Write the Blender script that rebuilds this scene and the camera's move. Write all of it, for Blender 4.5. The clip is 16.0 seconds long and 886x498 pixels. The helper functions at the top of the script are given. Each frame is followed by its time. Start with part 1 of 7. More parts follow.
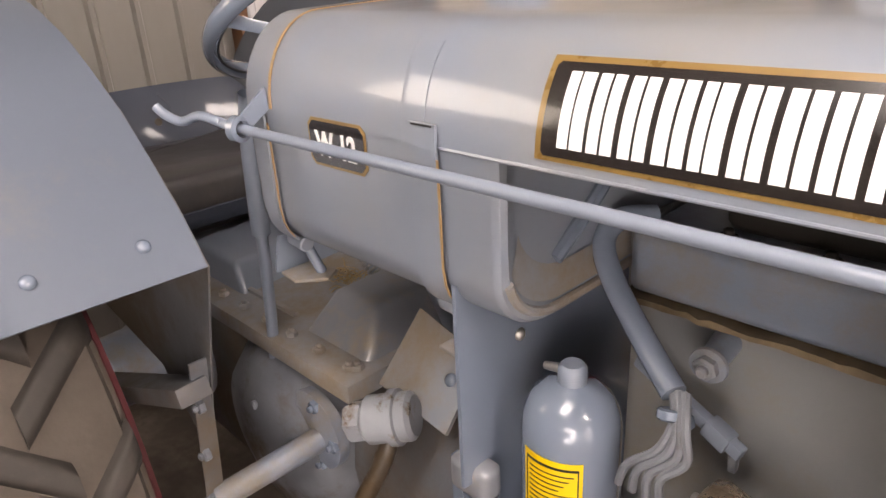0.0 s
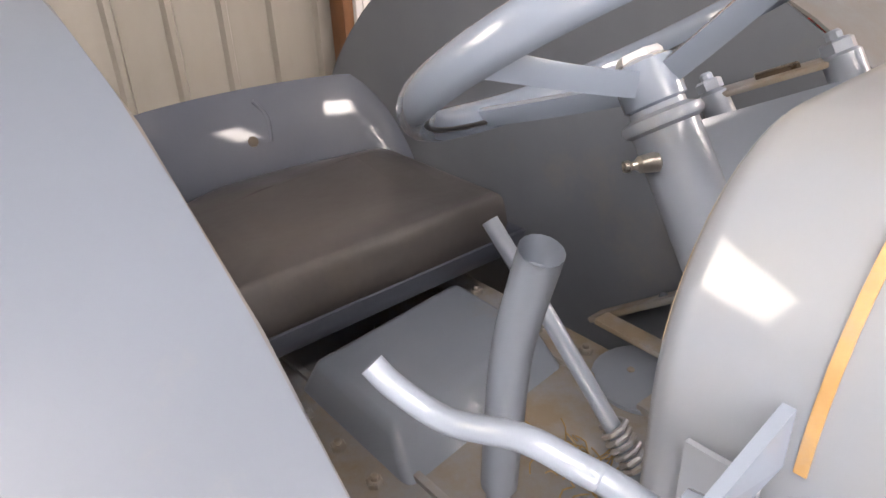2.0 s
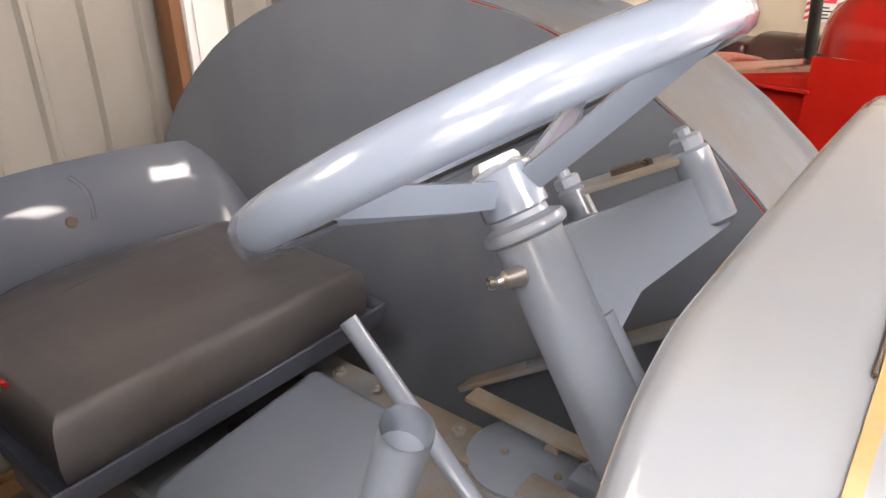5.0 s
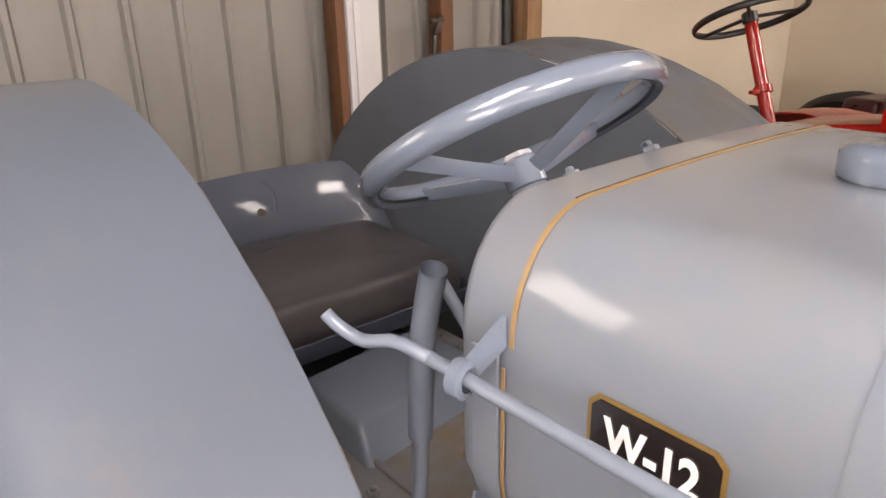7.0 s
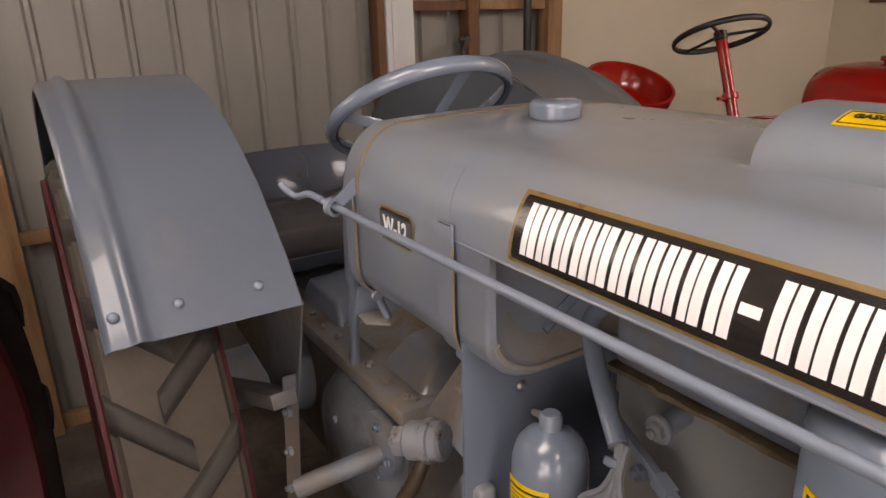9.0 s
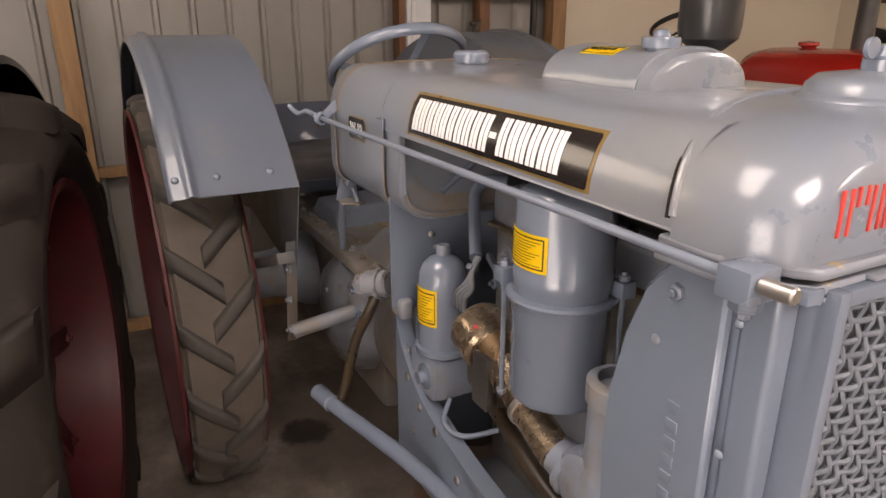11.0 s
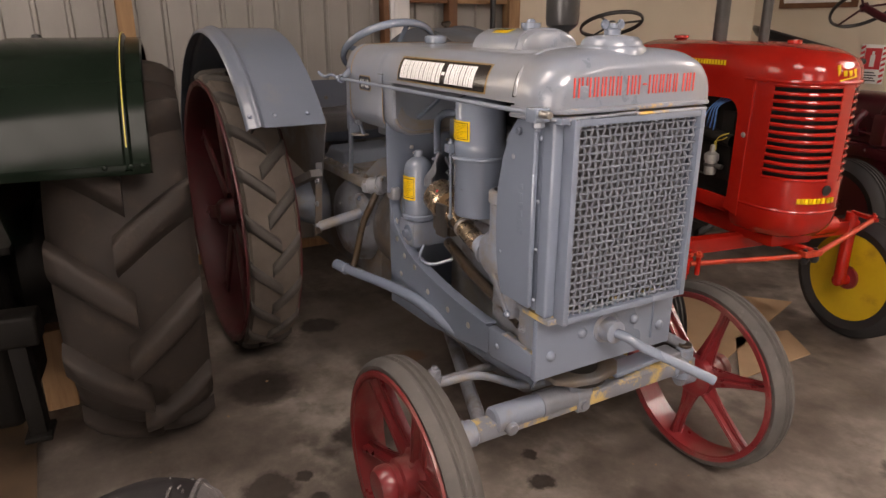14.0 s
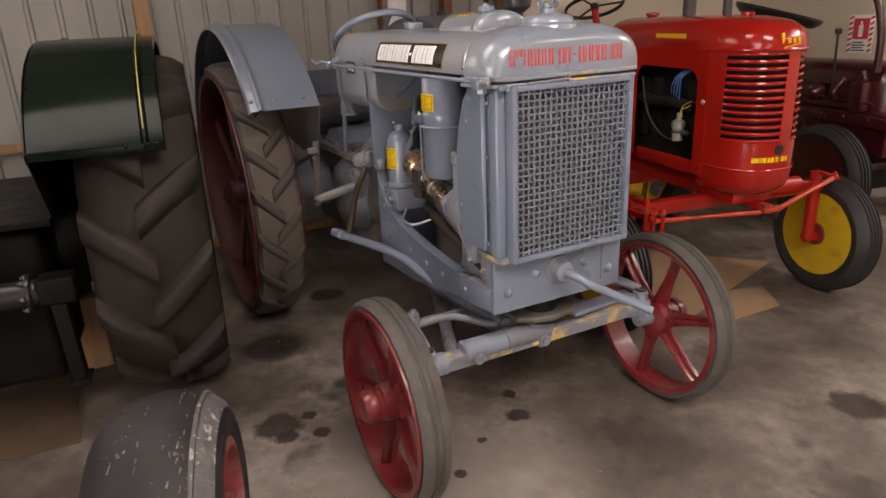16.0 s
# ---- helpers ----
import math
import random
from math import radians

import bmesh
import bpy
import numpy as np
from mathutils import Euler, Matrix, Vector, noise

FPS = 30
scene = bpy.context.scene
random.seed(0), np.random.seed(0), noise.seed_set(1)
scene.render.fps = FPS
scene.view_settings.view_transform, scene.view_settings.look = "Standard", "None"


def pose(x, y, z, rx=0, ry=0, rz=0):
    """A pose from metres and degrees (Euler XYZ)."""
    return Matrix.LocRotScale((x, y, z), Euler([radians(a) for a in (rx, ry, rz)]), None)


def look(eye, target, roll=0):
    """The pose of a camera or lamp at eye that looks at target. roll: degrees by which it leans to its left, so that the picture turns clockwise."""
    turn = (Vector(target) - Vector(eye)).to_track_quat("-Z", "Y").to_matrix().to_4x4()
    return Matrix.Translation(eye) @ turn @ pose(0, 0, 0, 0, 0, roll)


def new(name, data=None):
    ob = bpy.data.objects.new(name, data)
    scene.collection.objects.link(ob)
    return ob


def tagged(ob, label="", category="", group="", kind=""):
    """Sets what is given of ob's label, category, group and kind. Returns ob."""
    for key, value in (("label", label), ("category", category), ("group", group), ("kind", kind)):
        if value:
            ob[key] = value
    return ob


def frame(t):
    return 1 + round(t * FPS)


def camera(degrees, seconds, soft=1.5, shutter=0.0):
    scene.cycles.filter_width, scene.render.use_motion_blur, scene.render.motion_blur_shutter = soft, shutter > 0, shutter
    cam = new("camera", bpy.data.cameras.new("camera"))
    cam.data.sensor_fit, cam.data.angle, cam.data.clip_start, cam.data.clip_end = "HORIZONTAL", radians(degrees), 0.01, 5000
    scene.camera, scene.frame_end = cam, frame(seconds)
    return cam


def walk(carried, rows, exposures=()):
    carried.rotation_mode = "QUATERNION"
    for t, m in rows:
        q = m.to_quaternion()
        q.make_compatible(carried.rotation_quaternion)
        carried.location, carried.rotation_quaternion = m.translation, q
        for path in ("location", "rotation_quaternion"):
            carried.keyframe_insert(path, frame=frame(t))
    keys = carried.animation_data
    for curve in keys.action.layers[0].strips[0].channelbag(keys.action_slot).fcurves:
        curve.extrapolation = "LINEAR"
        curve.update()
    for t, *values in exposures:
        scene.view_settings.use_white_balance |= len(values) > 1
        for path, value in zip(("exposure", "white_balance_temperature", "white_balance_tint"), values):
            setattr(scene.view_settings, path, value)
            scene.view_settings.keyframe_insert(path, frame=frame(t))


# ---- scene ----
cam = camera(66.9, 16.0)
PATH = [
    (0, (0.062, -0.009, 1.526), (-1.268, 1.264, 0.746), -3.2),
    (0.5, (-0.094, 0.017, 1.535), (-1.4, 1.331, 0.784), -1.8),
    (1, (-0.249, 0.051, 1.547), (-1.489, 1.426, 0.791), -0.9),
    (1.5, (-0.415, 0.143, 1.557), (-1.813, 1.296, 0.711), -2.9),
    (2, (-0.609, 0.209, 1.559), (-1.99, 1.333, 0.648), -2.3),
    (2.5, (-0.69, 0.253, 1.543), (-1.866, 1.521, 0.537), -0.6),
    (3, (-0.71, 0.286, 1.534), (-1.708, 1.674, 0.497), 0.6),
    (3.5, (-0.717, 0.294, 1.555), (-1.695, 1.752, 0.596), 1.1),
    (3.7, (-0.715, 0.293, 1.577), (-1.7, 1.793, 0.694), 1.5),
    (5.8, (-0.531, 0.237, 1.603), (-1.849, 1.497, 0.781), -1.6),
    (6, (-0.476, 0.216, 1.601), (-1.863, 1.412, 0.797), -1.7),
    (6.5, (-0.397, 0.159, 1.623), (-1.846, 1.309, 0.862), -2.5),
    (7, (-0.339, 0.077, 1.632), (-1.788, 1.269, 0.941), -1.3),
    (7.5, (-0.237, 0.011, 1.645), (-1.664, 1.253, 0.999), -2.0),
    (8, (-0.087, 0.017, 1.642), (-1.526, 1.255, 1.011), -3.3),
    (8.5, (0.153, 0.025, 1.624), (-1.421, 1.063, 0.957), -0.5),
    (9, (0.313, -0.036, 1.636), (-1.296, 0.967, 0.999), -1.6),
    (9.5, (0.463, -0.104, 1.628), (-1.116, 0.948, 0.996), -0.9),
    (9.7, (0.516, -0.114, 1.635), (-1.06, 0.914, 0.957), 0.2),
    (11.8, (1.164, -0.185, 1.567), (-0.538, 0.665, 0.95), -0.6),
    (12, (1.222, -0.23, 1.58), (-0.471, 0.634, 0.957), -0.6),
    (12.5, (1.376, -0.243, 1.563), (-0.355, 0.557, 0.958), -0.8),
    (13, (1.57, -0.302, 1.557), (-0.195, 0.413, 0.946), 0.3),
    (13.5, (1.695, -0.45, 1.558), (-0.022, 0.378, 0.954), 1.8),
    (14, (1.814, -0.6, 1.558), (0.169, 0.342, 0.921), 0.1),
    (14.5, (1.948, -0.623, 1.574), (0.293, 0.339, 0.993), -0.9),
    (15, (2.141, -0.61, 1.54), (0.453, 0.269, 0.926), -0.5),
    (15.5, (2.212, -0.625, 1.539), (0.532, 0.233, 0.874), -1.2),
    (16, (2.191, -0.609, 1.536), (0.514, 0.262, 0.88), -2.5),
]
walk(cam, [(t, look(eye, target, roll)) for t, eye, target, roll in PATH],
     [(0, 0.57, 7200, 19), (1, 0.7, 7050, 17), (2.5, 1.5, 7150, 16), (3.7, 1.47, 7150, 16), (5.8, 1.55, 7050, 16), (6.5, 1.12, 7050, 17), (7, 0.7, 7100, 18), (8, 0.07, 7250, 19), (9, -0.31, 7350, 20), (12, -0.13, 7500, 20), (14, -0.32, 7400, 20), (14.6, -0.25, 7350, 20), (15.2, -0.32, 7300, 20), (16, -0.45, 7250, 19)])


# ---- light ----
world = bpy.data.worlds.new("world")
scene.world = world
world.use_nodes = True
world.node_tree.nodes["Background"].inputs[0].default_value = (0.9, 0.95, 1.0, 1)
world.node_tree.nodes["Background"].inputs[1].default_value = 0.15
SKYLIGHT = 28.5  # glow of the unseen translucent roof sheets, one of them added fill
DOORLIGHT = 7.2  # glow of the panels outside the added, unseen doorway and gateway


# ---- materials ----
def nodes_of(name):
    m = bpy.data.materials.new(name)
    m.use_nodes = True
    nt = m.node_tree
    return m, nt, nt.nodes["Principled BSDF"]


def noise_node(nt, scale, detail=4.0, rough=0.6, stretch=(1, 1, 1)):
    co = nt.nodes.new("ShaderNodeTexCoord")
    mp = nt.nodes.new("ShaderNodeMapping")
    mp.inputs["Scale"].default_value = stretch
    n = nt.nodes.new("ShaderNodeTexNoise")
    n.inputs["Scale"].default_value = scale
    n.inputs["Detail"].default_value = detail
    n.inputs["Roughness"].default_value = rough
    nt.links.new(co.outputs["Object"], mp.inputs["Vector"])
    nt.links.new(mp.outputs["Vector"], n.inputs["Vector"])
    return n.outputs["Fac"]


def ramp(nt, fac, stops):
    r = nt.nodes.new("ShaderNodeValToRGB")
    el = r.color_ramp.elements
    while len(el) < len(stops):
        el.new(0.5)
    for e, (p, c) in zip(el, stops):
        e.position = p
        e.color = (*c, 1) if len(c) == 3 else c
    nt.links.new(fac, r.inputs["Fac"])
    return r.outputs["Color"]


def mix(nt, fac, a, b):
    m = nt.nodes.new("ShaderNodeMix")
    m.data_type = "RGBA"
    nt.links.new(fac, m.inputs["Factor"])
    for k, v in (("A", a), ("B", b)):
        sock = [i for i in m.inputs if i.name == k and i.type == "RGBA"][0]
        if isinstance(v, tuple):
            sock.default_value = (*v, 1)
        else:
            nt.links.new(v, sock)
    return [o for o in m.outputs if o.type == "RGBA"][0]


def bump(nt, bsdf, fac, strength, dist=0.002):
    b = nt.nodes.new("ShaderNodeBump")
    b.inputs["Strength"].default_value = strength
    b.inputs["Distance"].default_value = dist
    nt.links.new(fac, b.inputs["Height"])
    nt.links.new(b.outputs["Normal"], bsdf.inputs["Normal"])


def surface(name, a, b, scale=6.0, rough=(0.3, 0.45), metal=0.0, dirt=None, dirt_scale=3.0, dirt_cut=(0.55, 0.75), grain=0.15, grain_scale=160.0,
            stretch=(1, 1, 1), coat=0.0, dist=0.001, drough=0.7, coat_rough=0.07, spec=0.5, dents=0.0):
    """A worn surface: two colours by broad noise, dirt or rust in patches of its own, fine relief."""
    m, nt, p = nodes_of(name)
    n1 = noise_node(nt, scale, 5, 0.6, stretch)
    col = ramp(nt, n1, [(0.3, a), (0.7, b)])
    rgh = ramp(nt, n1, [(0.3, (rough[0],) * 3), (0.7, (rough[1],) * 3)])
    if dirt:
        n2 = noise_node(nt, dirt_scale, 8, 0.7, stretch)
        f = ramp(nt, n2, [(dirt_cut[0], (0, 0, 0)), (dirt_cut[1], (1, 1, 1))])
        col = mix(nt, f, col, dirt)
        rgh = mix(nt, f, rgh, (drough,) * 3)
    nt.links.new(col, p.inputs["Base Color"])
    nt.links.new(rgh, p.inputs["Roughness"])
    p.inputs["Metallic"].default_value = metal
    p.inputs["Coat Weight"].default_value = coat
    p.inputs["Specular IOR Level"].default_value = spec
    p.inputs["Coat Roughness"].default_value = coat_rough
    if grain:
        bump(nt, p, noise_node(nt, grain_scale, 3, 0.6, stretch), grain, dist)
    if dents:  # shallow waves of beaten sheet metal
        fine = p.inputs["Normal"].links[0].from_node
        wave = nt.nodes.new("ShaderNodeBump")
        wave.inputs["Strength"].default_value = 1.0
        wave.inputs["Distance"].default_value = dents
        nt.links.new(noise_node(nt, 4.5, 2, 0.5), wave.inputs["Height"])
        nt.links.new(wave.outputs["Normal"], fine.inputs["Normal"])
        nt.links.new(p.inputs["Normal"].links[0].from_socket, p.inputs["Coat Normal"])
    return m


GREY = surface("grey_paint", (0.158, 0.192, 0.25), (0.169, 0.203, 0.259), 0.7, (0.26, 0.28), grain=0.06, grain_scale=45, coat=0.8, dents=0.005)
FENDERPAINT = surface("dusty_fender_top_paint", (0.114, 0.136, 0.174), (0.127, 0.149, 0.188), 0.7, (0.36, 0.44), dirt=(0.19, 0.18, 0.162), dirt_scale=4.5, dirt_cut=(0.52, 0.9), drough=0.45, grain=0.06, grain_scale=40, coat=0.45, coat_rough=0.06, dents=0.003)
GREYSATIN = surface("satin_grey_paint", (0.172, 0.205, 0.262), (0.207, 0.237, 0.29), 2, (0.36, 0.44), dirt=(0.25, 0.22, 0.18), dirt_scale=5, dirt_cut=(0.62, 0.9), grain=0.14, grain_scale=50, coat=0.5, coat_rough=0.12, dents=0.004)
GREYHOOD = surface("grey_hood_paint", (0.186, 0.214, 0.264), (0.213, 0.238, 0.282), 3, (0.24, 0.36), dirt=(0.26, 0.237, 0.203), dirt_scale=2.2, dirt_cut=(0.45, 0.95), drough=0.5, grain=0.05, grain_scale=30, coat=0.65, coat_rough=0.05, dents=0.005)
GREYSEAT = surface("glossy_slate_paint", (0.05, 0.058, 0.08), (0.066, 0.075, 0.098), 3, (0.34, 0.44), grain=0.25, grain_scale=24, coat=0.4, dist=0.002, spec=0.25)
GREYDUST = surface("dusty_grey_paint", (0.2, 0.215, 0.245), (0.235, 0.25, 0.28), 7, (0.3, 0.5), dirt=(0.22, 0.178, 0.13), dirt_scale=7, dirt_cut=(0.36, 0.62), grain=0.2, grain_scale=120)
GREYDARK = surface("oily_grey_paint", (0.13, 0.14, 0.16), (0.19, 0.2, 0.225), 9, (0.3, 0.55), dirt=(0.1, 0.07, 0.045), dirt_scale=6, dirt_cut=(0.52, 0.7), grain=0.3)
GREYCOVER = surface("grey_cover_paint_with_dust", (0.17, 0.178, 0.2), (0.21, 0.218, 0.24), 4, (0.3, 0.42), dirt=(0.29, 0.235, 0.17), dirt_scale=3.5, dirt_cut=(0.52, 0.68), grain=0.25, grain_scale=40, coat=0.7)
CASTGREY = surface("cast_iron_grey_paint", (0.155, 0.185, 0.238), (0.195, 0.222, 0.274), 8, (0.3, 0.5), dirt=(0.2, 0.17, 0.135), dirt_scale=7, dirt_cut=(0.46, 0.7), grain=0.5, grain_scale=220)
YELLOWED = surface("grey_paint_with_yellow_overspray", (0.2, 0.22, 0.26), (0.23, 0.245, 0.28), 8, (0.3, 0.45), dirt=(0.6, 0.37, 0.09), dirt_scale=11, dirt_cut=(0.55, 0.62), grain=0.25)
YELLOWPATCH = surface("worn_yellow_over_grey_paint", (0.16, 0.172, 0.2), (0.19, 0.2, 0.225), 8, (0.3, 0.45), dirt=(0.5, 0.36, 0.14), dirt_scale=9, dirt_cut=(0.5, 0.57), grain=0.25)
RED = surface("red_paint", (0.34, 0.010, 0.006), (0.4, 0.015, 0.008), 5, (0.15, 0.24), grain=0.04, grain_scale=30, coat=0.25, coat_rough=0.06, dents=0.002)
REDOLD = surface("worn_red_wheel_paint", (0.145, 0.012, 0.015), (0.2, 0.02, 0.022), 8, (0.25, 0.42), dirt=(0.22, 0.1, 0.08), dirt_scale=6, dirt_cut=(0.5, 0.75), grain=0.25, coat=0.25)
REDDULL = surface("dull_dark_red_paint", (0.06, 0.007, 0.010), (0.095, 0.012, 0.015), 8, (0.4, 0.55), dirt=(0.06, 0.026, 0.022), dirt_scale=7, dirt_cut=(0.5, 0.8), grain=0.3)
ALLOY = surface("dull_alloy", (0.36, 0.35, 0.33), (0.45, 0.44, 0.42), 30, (0.25, 0.4), metal=0.5, grain=0.1)
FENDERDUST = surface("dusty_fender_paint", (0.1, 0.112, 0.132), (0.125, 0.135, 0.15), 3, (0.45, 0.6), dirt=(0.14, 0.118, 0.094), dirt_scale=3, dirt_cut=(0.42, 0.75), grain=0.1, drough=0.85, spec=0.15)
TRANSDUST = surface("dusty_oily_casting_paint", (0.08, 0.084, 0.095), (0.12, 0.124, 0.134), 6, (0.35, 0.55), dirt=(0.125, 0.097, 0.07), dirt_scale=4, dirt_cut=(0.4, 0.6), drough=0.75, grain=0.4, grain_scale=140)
ORANGE = surface("orange_red_paint", (0.42, 0.035, 0.012), (0.5, 0.05, 0.018), 14, (0.25, 0.4), dirt=(0.2, 0.02, 0.012), dirt_scale=16, dirt_cut=(0.5, 0.7))
MAROON = surface("maroon_paint", (0.04, 0.0035, 0.007), (0.058, 0.006, 0.010), 6, (0.25, 0.4), coat=0.2)
GREEN = surface("dark_green_paint", (0.004, 0.008, 0.005), (0.006, 0.010, 0.007), 4, (0.12, 0.2), dirt=(0.012, 0.012, 0.008), dirt_cut=(0.6, 1.0), drough=0.35, grain=0.05, grain_scale=30, spec=0.1)
YELLOW = surface("yellow_wheel_paint", (0.46, 0.3, 0.012), (0.54, 0.36, 0.018), 6, (0.3, 0.45), dirt=(0.22, 0.13, 0.02), dirt_scale=5, dirt_cut=(0.55, 0.85), grain=0.1)
LABELYEL = surface("yellow_label", (0.8, 0.5, 0.0), (0.83, 0.54, 0.01), 10, (0.4, 0.5), grain=0)
STRIPE = surface("orange_pinstripe", (0.3, 0.18, 0.075), (0.38, 0.24, 0.11), 60, (0.4, 0.55), dirt=(0.3, 0.22, 0.15), dirt_scale=40, grain=0)
GOLD = surface("gold_decal_border", (0.2, 0.12, 0.035), (0.25, 0.155, 0.05), 20, (0.25, 0.35), grain=0, coat=0.3)
DECALBLACK = surface("black_decal", (0.016, 0.013, 0.013), (0.022, 0.018, 0.017), 10, (0.16, 0.24), grain=0, coat=0.5)
DECALWHITE = surface("white_decal_print", (0.86, 0.86, 0.85), (0.9, 0.9, 0.9), 10, (0.25, 0.35), grain=0, coat=0.3)
LETTERRED = surface("red_lettering_paint", (0.6, 0.05, 0.045), (0.68, 0.075, 0.06), 40, (0.35, 0.5), dirt=(0.7, 0.4, 0.1), dirt_scale=16, dirt_cut=(0.62, 0.68), grain=0.1)
BLACK = surface("black_paint", (0.01, 0.01, 0.011), (0.02, 0.02, 0.02), 8, (0.3, 0.45))
# Also puts the shade under the grey hood into colour.
DARK = surface("dark_parts_and_shade", (0.011, 0.010, 0.009), (0.022, 0.019, 0.017), 9, (0.6, 0.8), grain=0.4, spec=0.15)
# Near black, for the parts below and behind the green fender.
PITCH = surface("near_black_machinery", (0.004, 0.0035, 0.003), (0.008, 0.007, 0.006), 9, (0.5, 0.7), spec=0.12, grain=0.4)
SOOT = surface("heat_darkened_steel", (0.045, 0.042, 0.04), (0.085, 0.08, 0.075), 7, (0.35, 0.5), metal=0.3, grain=0.2)
RUBBERLUG = surface("worn_rubber_lugs", (0.016, 0.012, 0.010), (0.027, 0.02, 0.016), 12, (0.6, 0.8), spec=0.3, dirt=(0.055, 0.04, 0.029), dirt_scale=12, dirt_cut=(0.55, 0.85), grain=0.4, grain_scale=90)
RUBBERWORN = surface("worn_dusty_bars", (0.042, 0.036, 0.032), (0.065, 0.056, 0.049), 12, (0.65, 0.8), dirt=(0.1, 0.083, 0.07), dirt_scale=9, dirt_cut=(0.5, 0.8), grain=0.4, grain_scale=90)
RUBBERPALE = surface("faded_dusty_tread", (0.08, 0.064, 0.051), (0.122, 0.1, 0.082), 9, (0.8, 0.9), dirt=(0.06, 0.05, 0.042), dirt_scale=5, dirt_cut=(0.55, 0.8), grain=0.5, grain_scale=80)
RUBBERGREY = surface("grey_old_rubber", (0.055, 0.05, 0.046), (0.095, 0.086, 0.078), 12, (0.7, 0.85), dirt=(0.15, 0.138, 0.124), dirt_scale=20, dirt_cut=(0.6, 0.75), grain=0.4, grain_scale=70)
RUBBERSCUFF = surface("scuffed_black_rubber", (0.015, 0.013, 0.014), (0.026, 0.023, 0.024), 12, (0.5, 0.65), spec=0.3, dirt=(0.16, 0.145, 0.14), dirt_scale=26, dirt_cut=(0.62, 0.7), grain=0.6, grain_scale=60)
RUBBERPEEL = surface("scraped_tyre_shoulder", (0.06, 0.056, 0.056), (0.12, 0.112, 0.11), 20, (0.6, 0.75), dirt=(0.42, 0.4, 0.38), dirt_scale=38, dirt_cut=(0.56, 0.66), grain=0.8, grain_scale=70, dist=0.003)
RUBBERNEW = surface("black_rubber", (0.014, 0.014, 0.015), (0.024, 0.023, 0.023), 9, (0.5, 0.65), grain=0.3, grain_scale=80)
VINYL = surface("brown_grey_vinyl", (0.056, 0.053, 0.056), (0.083, 0.078, 0.081), 5, (0.28, 0.42), dirt=(0.12, 0.103, 0.092), dirt_scale=4, dirt_cut=(0.5, 0.85), drough=0.5, grain=0.35, grain_scale=9, dist=0.006)
# The tractor's grey paint, darkened for the shade on the far inner panel.
PANELSHADE = surface("grey_panel_paint_darkened_for_shade", (0.08, 0.092, 0.114), (0.102, 0.115, 0.137), 4, (0.38, 0.5), dirt=(0.16, 0.143, 0.12), dirt_scale=3, dirt_cut=(0.6, 0.9), grain=0.1, coat=0.1)
BRASS = surface("tarnished_brass", (0.4, 0.29, 0.2), (0.52, 0.42, 0.31), 14, (0.16, 0.32), metal=0.85, dirt=(0.1, 0.065, 0.035), dirt_scale=14, dirt_cut=(0.52, 0.7), grain=0.3)
BRONZE = surface("dark_bronze", (0.16, 0.1, 0.055), (0.26, 0.17, 0.095), 18, (0.18, 0.34), metal=0.8, grain=0.15)
STEEL = surface("bare_steel", (0.45, 0.43, 0.4), (0.55, 0.53, 0.5), 20, (0.25, 0.4), metal=0.9, grain=0.1)
OILCAST = surface("oily_grey_casting", (0.2, 0.215, 0.24), (0.24, 0.25, 0.27), 8, (0.25, 0.4), dirt=(0.1, 0.055, 0.018), dirt_scale=14, dirt_cut=(0.52, 0.62), drough=0.25, grain=0.3)
GASKET = surface("oily_brown_gasket", (0.1, 0.068, 0.035), (0.2, 0.15, 0.09), 30, (0.3, 0.5), grain=0.4)
ENGINEGREY = surface("dusty_engine_paint", (0.2, 0.205, 0.21), (0.25, 0.25, 0.245), 4, (0.4, 0.55), dirt=(0.22, 0.185, 0.135), dirt_scale=4, dirt_cut=(0.42, 0.68), grain=0.25, grain_scale=90)
RUSTEDGE = surface("worn_rusty_edge", (0.2, 0.14, 0.075), (0.3, 0.26, 0.22), 25, (0.5, 0.7), dirt=(0.23, 0.25, 0.285), dirt_scale=14, dirt_cut=(0.45, 0.55), grain=0.2)
RUSTY = surface("oil_stained_iron", (0.022, 0.015, 0.009), (0.06, 0.045, 0.032), 13, (0.22, 0.4), dirt=(0.05, 0.03, 0.012), dirt_scale=15, dirt_cut=(0.5, 0.62), grain=0.3)
CORE = surface("radiator_core", (0.062, 0.065, 0.072), (0.08, 0.084, 0.092), 6, (0.5, 0.65), grain=0.2)
WIRE = surface("painted_grille_wire", (0.13, 0.147, 0.18), (0.155, 0.172, 0.205), 4, (0.42, 0.55), dirt=(0.15, 0.138, 0.12), dirt_scale=6, grain=0.1)
WALLMET = surface("galvanised_cladding", (0.25, 0.236, 0.216), (0.315, 0.297, 0.276), 3, (0.4, 0.55), metal=0.15, dirt=(0.3, 0.26, 0.22), dirt_scale=2.5, dirt_cut=(0.6, 0.9), grain=0.08, stretch=(1, 1, 0.3))
BEIGE = surface("cream_painted_lining", (0.61, 0.535, 0.42), (0.66, 0.58, 0.46), 2, (0.55, 0.7), grain=0.1, grain_scale=60)
PLAINWALL = surface("weathered_wall_boards", (0.2, 0.18, 0.155), (0.25, 0.222, 0.19), 3, (0.6, 0.7), grain=0.2)
TIMBER = surface("orange_pine_timber", (0.27, 0.15, 0.07), (0.38, 0.225, 0.11), 9, (0.55, 0.7), dirt=(0.18, 0.085, 0.035), dirt_scale=6, dirt_cut=(0.5, 0.75), grain=0.4, stretch=(3, 3, 0.3))
